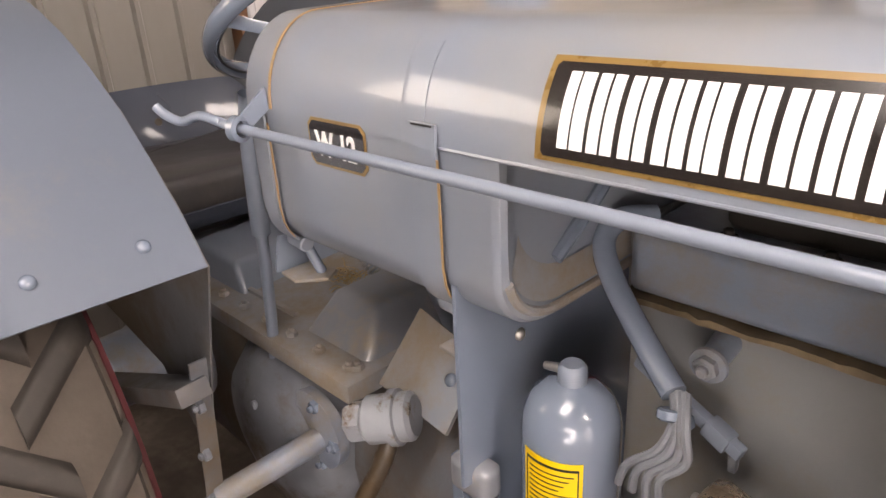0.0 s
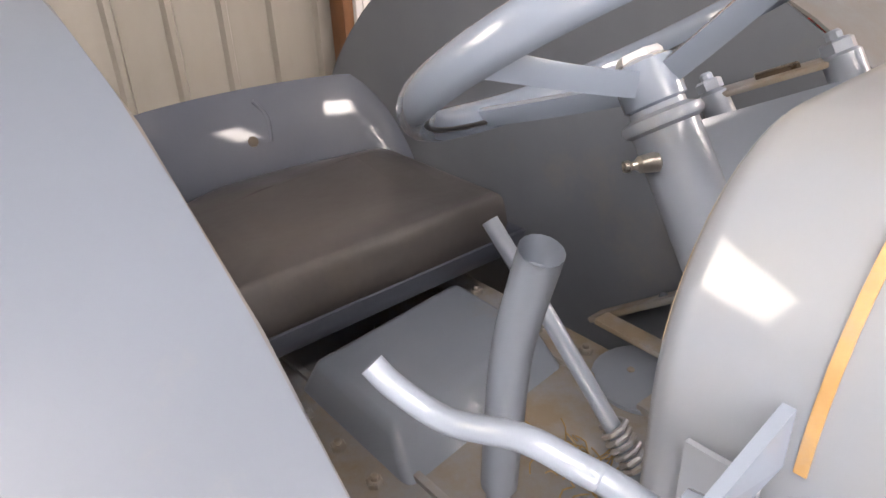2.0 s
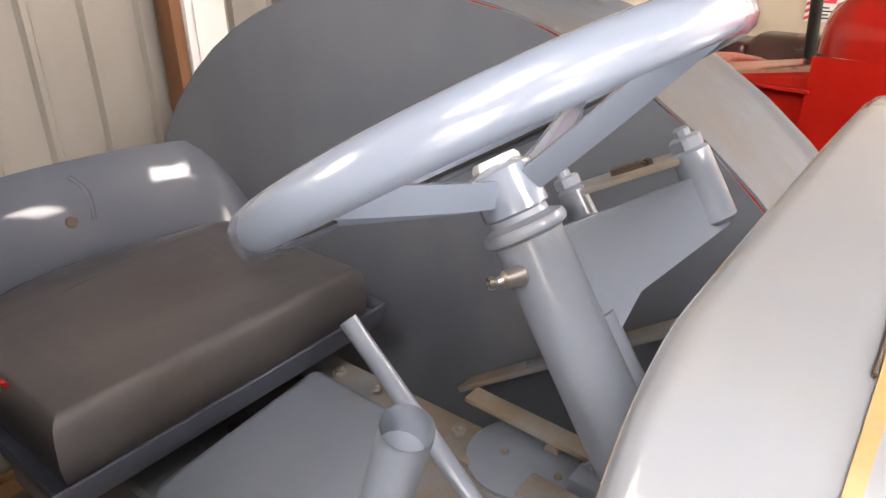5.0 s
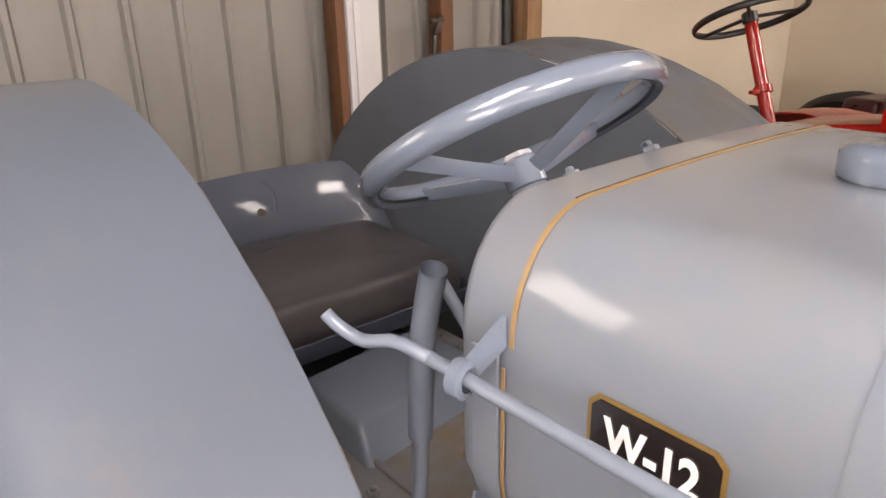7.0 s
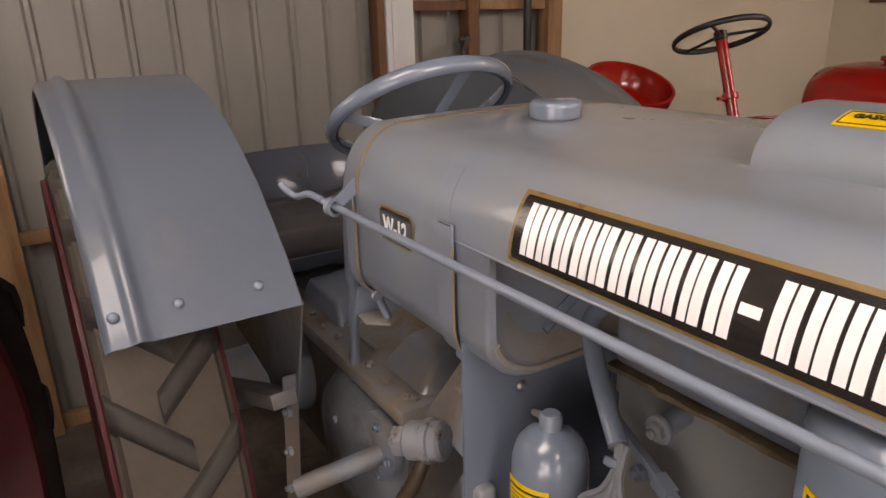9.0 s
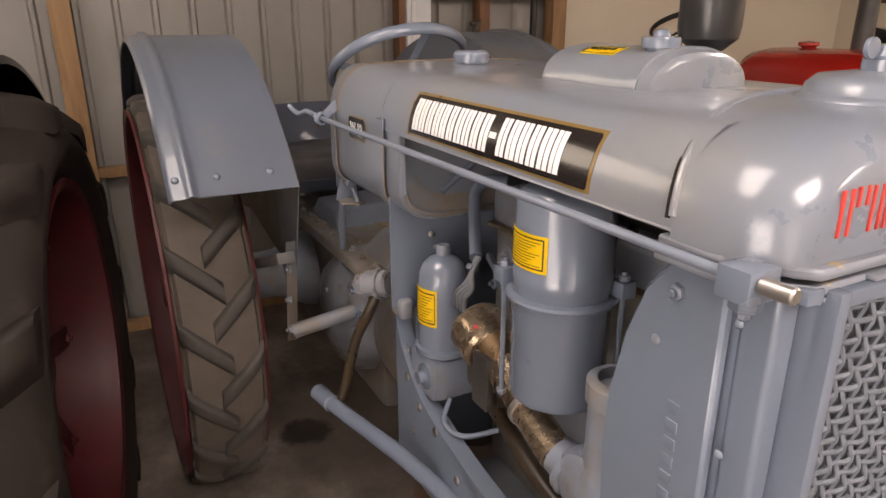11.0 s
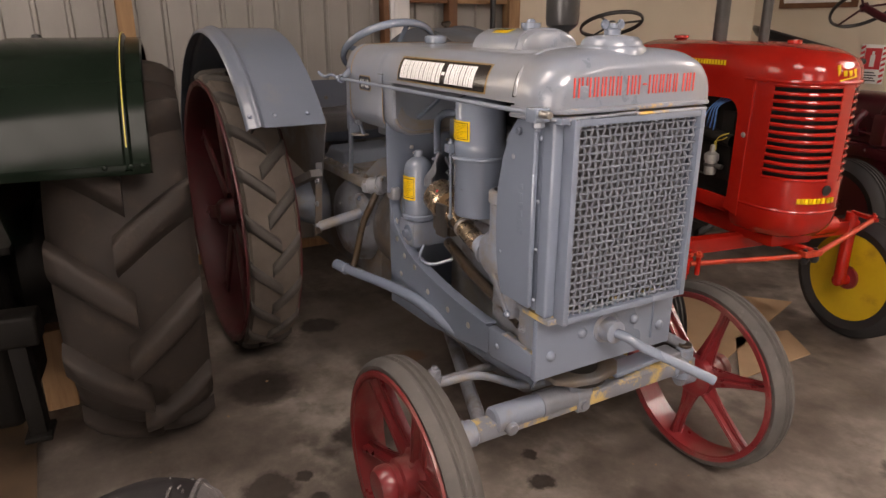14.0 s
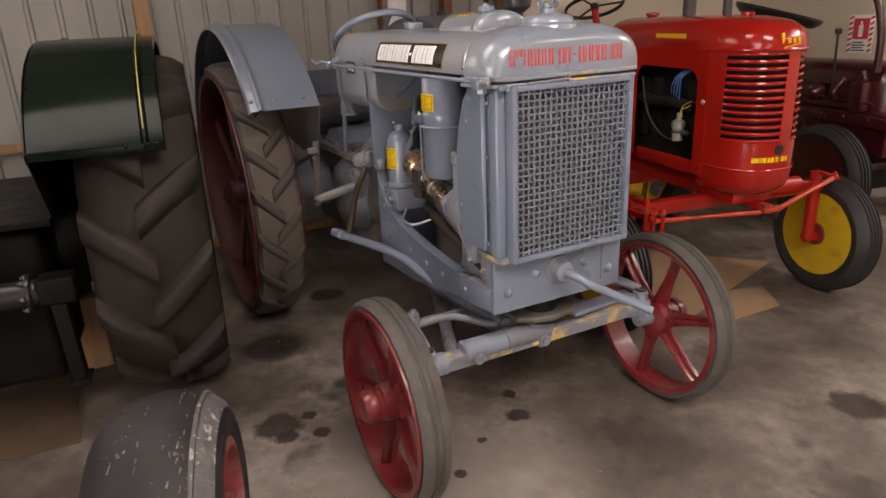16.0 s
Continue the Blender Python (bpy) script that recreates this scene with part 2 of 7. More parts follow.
TIMBERDARK = surface("dark_stained_timber", (0.12, 0.05, 0.022), (0.2, 0.09, 0.04), 9, (0.5, 0.7), grain=0.4, stretch=(3, 3, 0.3))
PALEGREY = surface("pale_grey_paint", (0.4, 0.41, 0.43), (0.46, 0.47, 0.49), 5, (0.3, 0.45), grain=0.1)
WHITEPAINT = surface("white_painted_steel", (0.68, 0.68, 0.68), (0.74, 0.74, 0.74), 5, (0.4, 0.55), dirt=(0.5, 0.47, 0.42), dirt_cut=(0.6, 0.9), grain=0.06)
CARD = surface("brown_cardboard", (0.25, 0.16, 0.088), (0.3, 0.195, 0.112), 5, (0.8, 0.9), dirt=(0.22, 0.14, 0.08), dirt_cut=(0.58, 0.8), grain=0.2)
# Cardboard with the green tractor's shade put into its colour.
SHADECARD = surface("cardboard_darkened_for_shade", (0.075, 0.046, 0.025), (0.11, 0.068, 0.038), 5, (0.7, 0.85), dirt=(0.04, 0.027, 0.018), dirt_cut=(0.5, 0.75), grain=0.2)
CEIL = surface("unlined_roof_sheet", (0.15, 0.145, 0.14), (0.2, 0.195, 0.185), 3, (0.5, 0.6))
STRAW = surface("dry_straw", (0.2, 0.13, 0.05), (0.34, 0.24, 0.11), 40, (0.6, 0.8), grain=0)
MUFFLER = surface("black_stove_paint", (0.016, 0.016, 0.017), (0.028, 0.027, 0.027), 7, (0.26, 0.38), grain=0.1, coat=0.2)
PAPER = surface("white_paper", (0.8, 0.8, 0.78), (0.84, 0.84, 0.82), 10, (0.6, 0.7), grain=0)
SIGNRED = surface("red_sign_print", (0.62, 0.04, 0.05), (0.66, 0.05, 0.06), 10, (0.4, 0.5), grain=0)
CLOTHBLUE = surface("blue_wire_insulation", (0.08, 0.2, 0.5), (0.1, 0.25, 0.58), 20, (0.4, 0.5), grain=0)
YELWIRE = surface("yellow_wire_insulation", (0.7, 0.55, 0.08), (0.75, 0.6, 0.1), 20, (0.4, 0.5), grain=0)


# The pale blots paint brighter light into the floor colour.
OILBLACK, OILRUST, LITPATCH = (0.028, 0.021, 0.017), (0.1, 0.05, 0.018), (0.29, 0.25, 0.215)
BLOTS = ((0.5, 0.45, 0.36, LITPATCH), (0.25, 0.0, 0.25, LITPATCH), (0.75, 0.0, 0.45, LITPATCH), (-0.21, -0.02, 0.035, OILBLACK), (-0.07, -0.01, 0.04, OILBLACK), (-0.11, -0.14, 0.05, OILBLACK), (0.09, 0.77, 0.035, OILBLACK), (0.31, 0.5, 0.02, OILBLACK), (0.44, 0.33, 0.025, OILBLACK), (-0.85, 0.75, 0.07, OILRUST), (-1.25, 0.75, 0.4, LITPATCH), (-1.41, 0.47, 0.11, OILBLACK), (0.24, 0.71, 0.05, OILBLACK), (-0.9, 0.03, 0.16, OILBLACK), (-0.35, 0.3, 0.14, OILBLACK), (-0.2, -0.15, 0.1, OILBLACK), (0.9, 1.9, 0.12, OILBLACK))


def floor_blot(nt, cx, cy, r, deep=0.9):
    """A blot with a ragged edge at one place of the floor."""
    co = nt.nodes.new("ShaderNodeTexCoord")
    sub = nt.nodes.new("ShaderNodeVectorMath")
    sub.operation = "DISTANCE"
    sub.inputs[1].default_value = (cx, cy, 0)
    nt.links.new(co.outputs["Object"], sub.inputs[0])
    add = nt.nodes.new("ShaderNodeMath")
    add.operation = "MULTIPLY_ADD"
    nt.links.new(noise_node(nt, 0.9 / r, 5, 0.65), add.inputs[0])
    add.inputs[1].default_value = r * 1.3
    nt.links.new(sub.outputs["Value"], add.inputs[2])
    div = nt.nodes.new("ShaderNodeMath")
    div.operation = "DIVIDE"
    nt.links.new(add.outputs[0], div.inputs[0])
    div.inputs[1].default_value = r * 2.4
    return ramp(nt, div.outputs[0], [(0.58 if deep > 0.5 else 0.4, (deep,) * 3), (0.72 if deep > 0.5 else 0.8, (0, 0, 0))])


def concrete():
    m, nt, p = nodes_of("stained_concrete")
    n1 = noise_node(nt, 1.6, 8, 0.65)
    n2 = noise_node(nt, 5.5, 8, 0.7)
    n3 = noise_node(nt, 2.7, 4, 0.5, (1, 1.2, 1))
    col = ramp(nt, n1, [(0.36, (0.066, 0.053, 0.044)), (0.5, (0.13, 0.107, 0.09)), (0.63, (0.25, 0.217, 0.187))])
    f2 = ramp(nt, n2, [(0.54, (0, 0, 0)), (0.7, (0.8, 0.8, 0.8))])
    col = mix(nt, f2, col, (0.095, 0.073, 0.057))
    f3 = ramp(nt, n3, [(0.57, (0, 0, 0)), (0.66, (0.8, 0.8, 0.8))])
    col = mix(nt, f3, col, (0.05, 0.039, 0.032))
    for cx, cy, r, dark in BLOTS:
        col = mix(nt, floor_blot(nt, cx, cy, r, 0.5 if dark is LITPATCH else 0.9), col, dark)
    nt.links.new(col, p.inputs["Base Color"])
    nt.links.new(ramp(nt, n2, [(0.3, (0.4,) * 3), (0.7, (0.65,) * 3)]), p.inputs["Roughness"])
    bump(nt, p, noise_node(nt, 45, 6, 0.7), 0.25, 0.002)
    return m


CONCRETE = concrete()


def glow(name, col, strength):
    m, nt, p = nodes_of(name)
    p.inputs["Base Color"].default_value = (*col, 1)
    p.inputs["Emission Color"].default_value = (*col, 1)
    p.inputs["Emission Strength"].default_value = strength
    return m


# Strength is set sheet by sheet to balance the light.
DIMSHEET = glow("dimmed_roof_sheet", (1.0, 0.97, 0.95), SKYLIGHT * 0.6)
NORTHSHEET = glow("north_roof_sheet", (1.0, 0.97, 0.95), SKYLIGHT * 0.95)
# Fill light added above the near side of the grey tractor.
FILLSHEET = glow("added_fill_roof_sheet", (1.0, 0.97, 0.95), SKYLIGHT * 0.385)
WALLSHEET = glow("yellowed_translucent_wall_sheet", (1.0, 0.95, 0.84), SKYLIGHT * 0.18)
DAYLIGHT = glow("translucent_roof_sheet", (1.0, 0.97, 0.95), SKYLIGHT)
# Glowing panels added outside two unseen openings to light sides and fronts.
DOORGLOW = glow("added_doorway_glow", (1.0, 0.98, 0.97), DOORLIGHT)
GATEGLOW = glow("added_gateway_glow", (1.0, 0.98, 0.97), DOORLIGHT * 0.2)


# ---- mesh helpers ----
def finish(bm, sharp=38):
    bmesh.ops.recalc_face_normals(bm, faces=bm.faces)
    lim = radians(sharp)
    for fa in bm.faces:
        fa.smooth = True
    for e in bm.edges:
        e.smooth = len(e.link_faces) == 2 and e.calc_face_angle(0) < lim
    return bm


def part(name, bm, material, parent=None, label="", sharp=38):
    """Links a bmesh, given in world coordinates, as one mesh object under a thing or under a part."""
    finish(bm, sharp)
    me = bpy.data.meshes.new(name)
    bm.to_mesh(me)
    bm.free()
    me.materials.append(material)
    ob = new(name, me)
    if parent:
        ob.parent = parent
        ob.matrix_parent_inverse = HOME.get(parent.name, Matrix.Identity(4))
    return tagged(ob, label)


HOME = {}


def thing(name, at, label, category, group="", kind=""):
    """An Empty at the base of a thing; its parts are built in world coordinates."""
    ob = new(name)
    ob.location = at
    HOME[ob.name] = Matrix.Translation(at).inverted()
    return tagged(ob, label, category, group, kind)


def box(x0, y0, z0, x1, y1, z1, bev=0.0, bm=None, seg=2):
    own = bmesh.new()
    bmesh.ops.create_cube(own, size=1)
    for v in own.verts:
        v.co = Vector(((x0 + x1) / 2 + v.co.x * (x1 - x0), (y0 + y1) / 2 + v.co.y * (y1 - y0), (z0 + z1) / 2 + v.co.z * (z1 - z0)))
    if bev:
        bmesh.ops.bevel(own, geom=own.edges[:], offset=bev, segments=seg, affect="EDGES", profile=0.6)
    return join(bm, own)


def join(bm, other):
    if bm is None:
        return other
    me = bpy.data.meshes.new("tmp")
    other.to_mesh(me)
    other.free()
    bm.from_mesh(me)
    bpy.data.meshes.remove(me)
    return bm


def moved(bm, m):
    bm.transform(m)
    return bm


def beam(p0, p1, w, h, bev=0.003, bm=None, up=(0, 0, 1)):
    """A bar of section w x h from p0 to p1."""
    p0, p1 = Vector(p0), Vector(p1)
    d = p1 - p0
    own = box(-w / 2, -h / 2, 0, w / 2, h / 2, d.length, bev)
    z = d.normalized()
    x = z.cross(Vector(up))
    x = x.normalized() if x.length > 1e-4 else Vector((1, 0, 0))
    y = z.cross(x)
    own.transform(Matrix.Translation(p0) @ Matrix((x, y, z)).transposed().to_4x4())
    return join(bm, own)


def basis(p0, p1):
    z = (Vector(p1) - Vector(p0)).normalized()
    x = z.orthogonal().normalized()
    return Matrix.Translation(p0) @ Matrix((x, z.cross(x), z)).transposed().to_4x4()


def lathe(p0, p1, profile, seg=32, bm=None, closed=False):
    """Turns (radius, distance) pairs round the axis from p0 towards p1."""
    own = bmesh.new()
    rings = []
    for r, h in profile:
        if r < 1e-6:
            rings.append([own.verts.new((0, 0, h))])
        else:
            rings.append([own.verts.new((r * math.cos(2 * math.pi * k / seg), r * math.sin(2 * math.pi * k / seg), h)) for k in range(seg)])
    pairs = list(zip(rings, rings[1:])) + ([(rings[-1], rings[0])] if closed else [])
    for a, b in pairs:
        for k in range(seg):
            j = (k + 1) % seg
            q = [a[k % len(a)], a[j % len(a)], b[j % len(b)], b[k % len(b)]]
            q = list(dict.fromkeys(q))
            if len(q) > 2:
                own.faces.new(q)
    if not closed:
        for ring in (rings[0], rings[-1]):
            if len(ring) > 2:
                own.faces.new(ring)
    own.transform(basis(p0, p1))
    return join(bm, own)


def rod(p0, p1, r, r2=None, seg=14, bm=None, bev=0.0):
    n = (Vector(p1) - Vector(p0)).length
    r2 = r if r2 is None else r2
    b = min(bev, n / 3, r / 2)
    pr = [(r - b, 0), (r, b), (r2, n - b), (r2 - b, n)] if b else [(r, 0), (r2, n)]
    return lathe(p0, p1, pr, seg, bm)


def smooth_line(pts, n=6):
    """A rounded line through the points (Catmull-Rom)."""
    pts = [Vector(p) for p in pts]
    out = []
    for i in range(len(pts) - 1):
        a, b, c, d = pts[max(i - 1, 0)], pts[i], pts[i + 1], pts[min(i + 2, len(pts) - 1)]
        for k in range(n):
            t = k / n
            out.append(0.5 * ((2 * b) + (c - a) * t + (2 * a - 5 * b + 4 * c - d) * t * t + (3 * b - a - 3 * c + d) * t ** 3))
    return out + [pts[-1]]


def tube(pts, r, seg=12, n=6, bm=None, cap=True, hollow=0.0, deep=3.0):
    line = smooth_line(pts, n) if n > 1 else [Vector(p) for p in pts]
    own = bmesh.new()
    rings = []
    tan = (line[1] - line[0]).normalized()
    nor = tan.orthogonal().normalized()
    for i, p in enumerate(line):
        t2 = (line[min(i + 1, len(line) - 1)] - line[max(i - 1, 0)]).normalized()
        nor = (tan.rotation_difference(t2) @ nor).normalized()
        tan = t2
        bi = tan.cross(nor)
        rr = r(i / (len(line) - 1)) if callable(r) else r
        rings.append([own.verts.new(p + rr * (nor * math.cos(2 * math.pi * k / seg) + bi * math.sin(2 * math.pi * k / seg))) for k in range(seg)])
    for a, b in zip(rings, rings[1:]):
        for k in range(seg):
            own.faces.new((a[k], a[(k + 1) % seg], b[(k + 1) % seg], b[k]))
    if cap:
        own.faces.new(rings[0])
        last = own.faces.new(rings[-1])
        if hollow:
            bmesh.ops.inset_region(own, faces=[last], thickness=hollow)
            ex = bmesh.ops.extrude_face_region(own, geom=[last])
            bmesh.ops.translate(own, verts=[g for g in ex["geom"] if isinstance(g, bmesh.types.BMVert)], vec=-tan * r * deep)
            bmesh.ops.delete(own, geom=[last], context="FACES")
    return join(bm, own)


def loft(rows, bm=None, ends=True, ring=True):
    """Skins rows of points."""
    own = bmesh.new()
    vs = [[own.verts.new(p) for p in r] for r in rows]
    n = len(vs[0])
    for a, b in zip(vs, vs[1:]):
        for k in range(n if ring else n - 1):
            own.faces.new((a[k], a[(k + 1) % n], b[(k + 1) % n], b[k]))
    if ends and ring:
        own.faces.new(vs[0])
        own.faces.new(vs[-1])
    return join(bm, own)


def thick(bm, t):
    """Gives a sheet its thickness."""
    bmesh.ops.recalc_face_normals(bm, faces=bm.faces)
    bmesh.ops.solidify(bm, geom=bm.faces[:], thickness=t)
    return bm


def plate(outline, axis, at, t, bev=0.0, bm=None):
    """A flat plate: outline in the plane across the axis, from at to at + t."""
    own = bmesh.new()

    def put(a, b, c):
        return {"x": (c, a, b), "y": (a, c, b), "z": (a, b, c)}[axis]

    lo = [own.verts.new(put(a, b, at)) for a, b in outline]
    hi = [own.verts.new(put(a, b, at + t)) for a, b in outline]
    own.faces.new(lo)
    own.faces.new(hi)
    for k in range(len(lo)):
        j = (k + 1) % len(lo)
        own.faces.new((lo[k], lo[j], hi[j], hi[k]))
    if bev:
        bmesh.ops.bevel(own, geom=own.edges[:], offset=bev, segments=1, affect="EDGES")
    return join(bm, own)


def arc(cx, cy, r, a0, a1, n):
    return [(cx + r * math.cos(radians(a0 + (a1 - a0) * k / n)), cy + r * math.sin(radians(a0 + (a1 - a0) * k / n))) for k in range(n + 1)]


def nut(p, d, r=0.011, h=0.008, bm=None):
    d = Vector(d).normalized()
    bm = lathe(p, Vector(p) + d, [(r, 0), (r, h * 0.8), (r * 0.8, h)], 6, bm)
    return lathe(p, Vector(p) + d, [(r * 0.5, h * 0.5), (r * 0.5, h * 1.5), (r * 0.35, h * 1.7)], 8, bm)


def rivet(p, d, r=0.012, h=0.006, bm=None):
    return lathe(p, Vector(p) + Vector(d), [(r, 0), (r * 0.9, h * 0.5), (r * 0.55, h * 0.9), (0, h)], 12, bm)


def softened(bm, w, seg=3):
    """Rounds all edges."""
    bmesh.ops.recalc_face_normals(bm, faces=bm.faces)
    bmesh.ops.bevel(bm, geom=bm.edges[:], offset=w, segments=seg, affect="EDGES", profile=0.5)
    return bm


# ---- the shed ----
WX = -2.81
ROOM = (-3.6, 5.6, 5.2, 3.3)  # y from, y to, x to, height


def corrugated(y0, y1, z0, z1, x):
    """Trapezoid-ribbed cladding as a sheet with thickness."""
    prof = []
    y = 0.168 - 0.1735 * math.ceil((0.168 - y0) / 0.1735)
    while y < y1:
        for dy, dx in ((0, 0), (0.068, 0), (0.078, 0.021), (0.096, 0.021), (0.106, 0)):
            if y + dy <= y1:
                prof.append((y + dy, dx))
        y += 0.1735
    bm = bmesh.new()
    lo = [bm.verts.new((x + d, yy, z0)) for yy, d in prof]
    hi = [bm.verts.new((x + d, yy, z1)) for yy, d in prof]
    for k in range(len(lo) - 1):
        bm.faces.new((lo[k], lo[k + 1], hi[k + 1], hi[k]))
    return thick(bm, 0.003)


tagged(part("floor", box(WX - 0.3, ROOM[0], -0.12, ROOM[2], ROOM[1], 0), CONCRETE), "oil-stained grey-brown concrete shed floor", "floor", kind="structure")
tagged(part("ceiling", box(WX - 0.3, ROOM[0], ROOM[3], ROOM[2], ROOM[1], ROOM[3] + 0.1), CEIL), "dull unlined shed roof sheeting", "ceiling", kind="structure")
LIGHTY = (-3.1, -1.28, 1.9, 2.98)  # translucent panel in the back wall: y from, y to, z from, z to
for nm, y0, y1, z0, z1 in (("wall_west", LIGHTY[1], 2.74, 0.0, ROOM[3]), ("wall_west_end", ROOM[0], LIGHTY[0], 0.0, ROOM[3]), ("wall_under_panel", LIGHTY[0], LIGHTY[1], 0.0, LIGHTY[2]), ("wall_over_panel", LIGHTY[0], LIGHTY[1], LIGHTY[3], ROOM[3])):
    tagged(part(nm, corrugated(y0, y1, z0, z1, WX), WALLMET, sharp=20), "pale ribbed metal cladding on the back wall", "wall", kind="structure")
win = tagged(part("window_1", box(WX - 0.03, LIGHTY[0] - 0.03, LIGHTY[2] - 0.05, WX + 0.03, LIGHTY[1] + 0.03, LIGHTY[2] - 0.005, 0.004), TIMBER), "translucent ribbed wall sheets on a timber rail", "window", kind="structure")
for i in range(9):
    w = (LIGHTY[1] - LIGHTY[0]) / 9
    part("pane", box(WX - 0.012, LIGHTY[0] + w * i + 0.01, LIGHTY[2], WX - 0.004, LIGHTY[0] + w * (i + 1) - 0.01, LIGHTY[3], 0.002), WALLSHEET, win)
tagged(part("wall_lining", box(WX - 0.06, 2.74, 0, WX + 0.02, ROOM[1], ROOM[3]), BEIGE), "cream painted flat lining on the back wall", "wall", kind="structure")
DOOR = (1.2, 4.0, 2.4)  # unseen doorway added in the south wall for side light: x from, x to, height
GATE = (-2.4, -0.4, 2.5)  # unseen gateway added in the east wall for front light: y from, y to, height
for nm, b in (("wall_south", (WX - 0.3, ROOM[0] - 0.1, 0, DOOR[0], ROOM[0], ROOM[3])), ("wall_south_end", (DOOR[1], ROOM[0] - 0.1, 0, ROOM[2], ROOM[0], ROOM[3])),
              ("wall_over_door", (DOOR[0], ROOM[0] - 0.1, DOOR[2], DOOR[1], ROOM[0], ROOM[3])), ("wall_north", (WX - 0.3, ROOM[1], 0, ROOM[2], ROOM[1] + 0.1, ROOM[3])),
              ("wall_east", (ROOM[2], GATE[1], 0, ROOM[2] + 0.1, ROOM[1], ROOM[3])), ("wall_east_end", (ROOM[2], ROOM[0], 0, ROOM[2] + 0.1, GATE[0], ROOM[3])),
              ("wall_over_gate", (ROOM[2], GATE[0], GATE[2], ROOM[2] + 0.1, GATE[1], ROOM[3]))):
    tagged(part(nm, box(*b), BEIGE if nm == "wall_north" else PLAINWALL), "plain cream painted shed wall" if nm == "wall_north" else "plain weathered shed wall", "wall", kind="structure")

tagged(part("backdrop", box(DOOR[0] - 0.3, ROOM[0] - 0.32, -0.1, DOOR[1] + 0.3, ROOM[0] - 0.3, DOOR[2] + 0.2), DOORGLOW), "glowing panel outside an unseen doorway, added side light", "backdrop", kind="structure")


tagged(part("backdrop", box(ROOM[2] + 0.3, GATE[0] - 0.3, -0.1, ROOM[2] + 0.32, GATE[1] + 0.3, GATE[2] + 0.2), GATEGLOW), "glowing panel outside an unseen gateway, added front light", "backdrop", kind="structure")


def timber(name, b, mat, label):
    return tagged(part(name, box(*b, 0.004), mat), label, "framing", kind="structure")


G = WX + 0.03
timber("girt_low", (G, -3.5, 0.84, G + 0.05, 1.5, 0.89), TIMBER, "pale pine girt across the metal wall")
timber("girt_high", (G, -3.5, 1.86, G + 0.05, 1.5, 1.91), TIMBERDARK, "brown timber girt high on the metal wall")
timber("sole_plate", (G, -3.5, 0.0, G + 0.05, 2.7, 0.06), TIMBER, "pine sole plate at the foot of the wall")
timber("wall_post", (G + 0.052, -0.2, 0, G + 0.10, -0.11, 3.25), TIMBER, "upright pine post against the metal wall")
timber("wall_post_edge", (G, 1.505, 0, G + 0.09, 1.545, 3.25), TIMBERDARK, "narrow brown timber upright")
tagged(part("steel_column", join(box(G, 1.55, 0, G + 0.10, 1.70, 3.25, 0.006), box(G + 0.103, 1.575, 0, G + 0.11, 1.60, 3.25, 0.002)), WHITEPAINT), "white painted folded steel column", "column", kind="structure")
timber("stud_post", (G, 2.03, 0, G + 0.09, 2.1, 3.25), TIMBERDARK, "rough dark timber stud")
timber("corner_post", (G, 2.56, 0, G + 0.1, 2.66, 3.25), TIMBER, "orange pine stud at the end of the lining")
timber("nogging", (G, 1.71, 1.70, G + 0.08, 2.02, 1.745), TIMBERDARK, "short brown timber nogging between studs")
timber("nogging_two", (G, 2.11, 1.70, G + 0.08, 2.55, 1.745), TIMBER, "short pine nogging between studs")


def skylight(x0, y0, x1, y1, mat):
    """Ribbed translucent sheet in the unseen roof, glowing as a light source."""
    t = thing("skylight", ((x0 + x1) / 2, (y0 + y1) / 2, ROOM[3]), "glowing translucent ribbed roof sheet, unseen light source", "skylight", "roof skylights")
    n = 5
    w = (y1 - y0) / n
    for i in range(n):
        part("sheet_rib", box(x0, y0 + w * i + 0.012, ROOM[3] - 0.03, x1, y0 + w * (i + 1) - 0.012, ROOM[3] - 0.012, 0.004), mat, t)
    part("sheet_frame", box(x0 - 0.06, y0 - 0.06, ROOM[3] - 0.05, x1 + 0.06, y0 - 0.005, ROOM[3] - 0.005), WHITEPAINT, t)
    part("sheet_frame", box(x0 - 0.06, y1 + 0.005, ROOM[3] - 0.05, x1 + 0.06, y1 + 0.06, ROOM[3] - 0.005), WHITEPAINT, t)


# All out of view; second placed to brighten the north wall, last is added fill.
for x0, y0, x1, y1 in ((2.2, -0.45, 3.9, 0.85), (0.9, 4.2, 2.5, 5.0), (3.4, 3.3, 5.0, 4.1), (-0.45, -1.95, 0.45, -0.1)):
    skylight(x0, y0, x1, y1, NORTHSHEET if y0 > 4 else DIMSHEET if y0 > 3 else FILLSHEET if x0 < 0 else DAYLIGHT)


# ---- grey tractor ----
YC = 0.715
T = thing("grey_tractor", (-0.45, YC, 0), "blue-grey painted vintage tractor with red steel wheels on concrete", "tractor")


def section(hw, zb, top, n=3.2, m=2.6, k=14, x=0.0):
    """Upper hood section, from the near skirt over the top to the far skirt."""
    out = []
    for i in range(2 * k + 1):
        a = math.pi * (1 - i / (2 * k))
        c, s = math.cos(a), math.sin(a)
        out.append((x, YC + hw * math.copysign(abs(c) ** (2 / n), c), zb + (top - zb) * abs(s) ** (2 / m)))
    return out


HOOD_HW, HOOD_TOP, SHOULDER, DROP = 0.302, 1.487, 0.086, 0.108


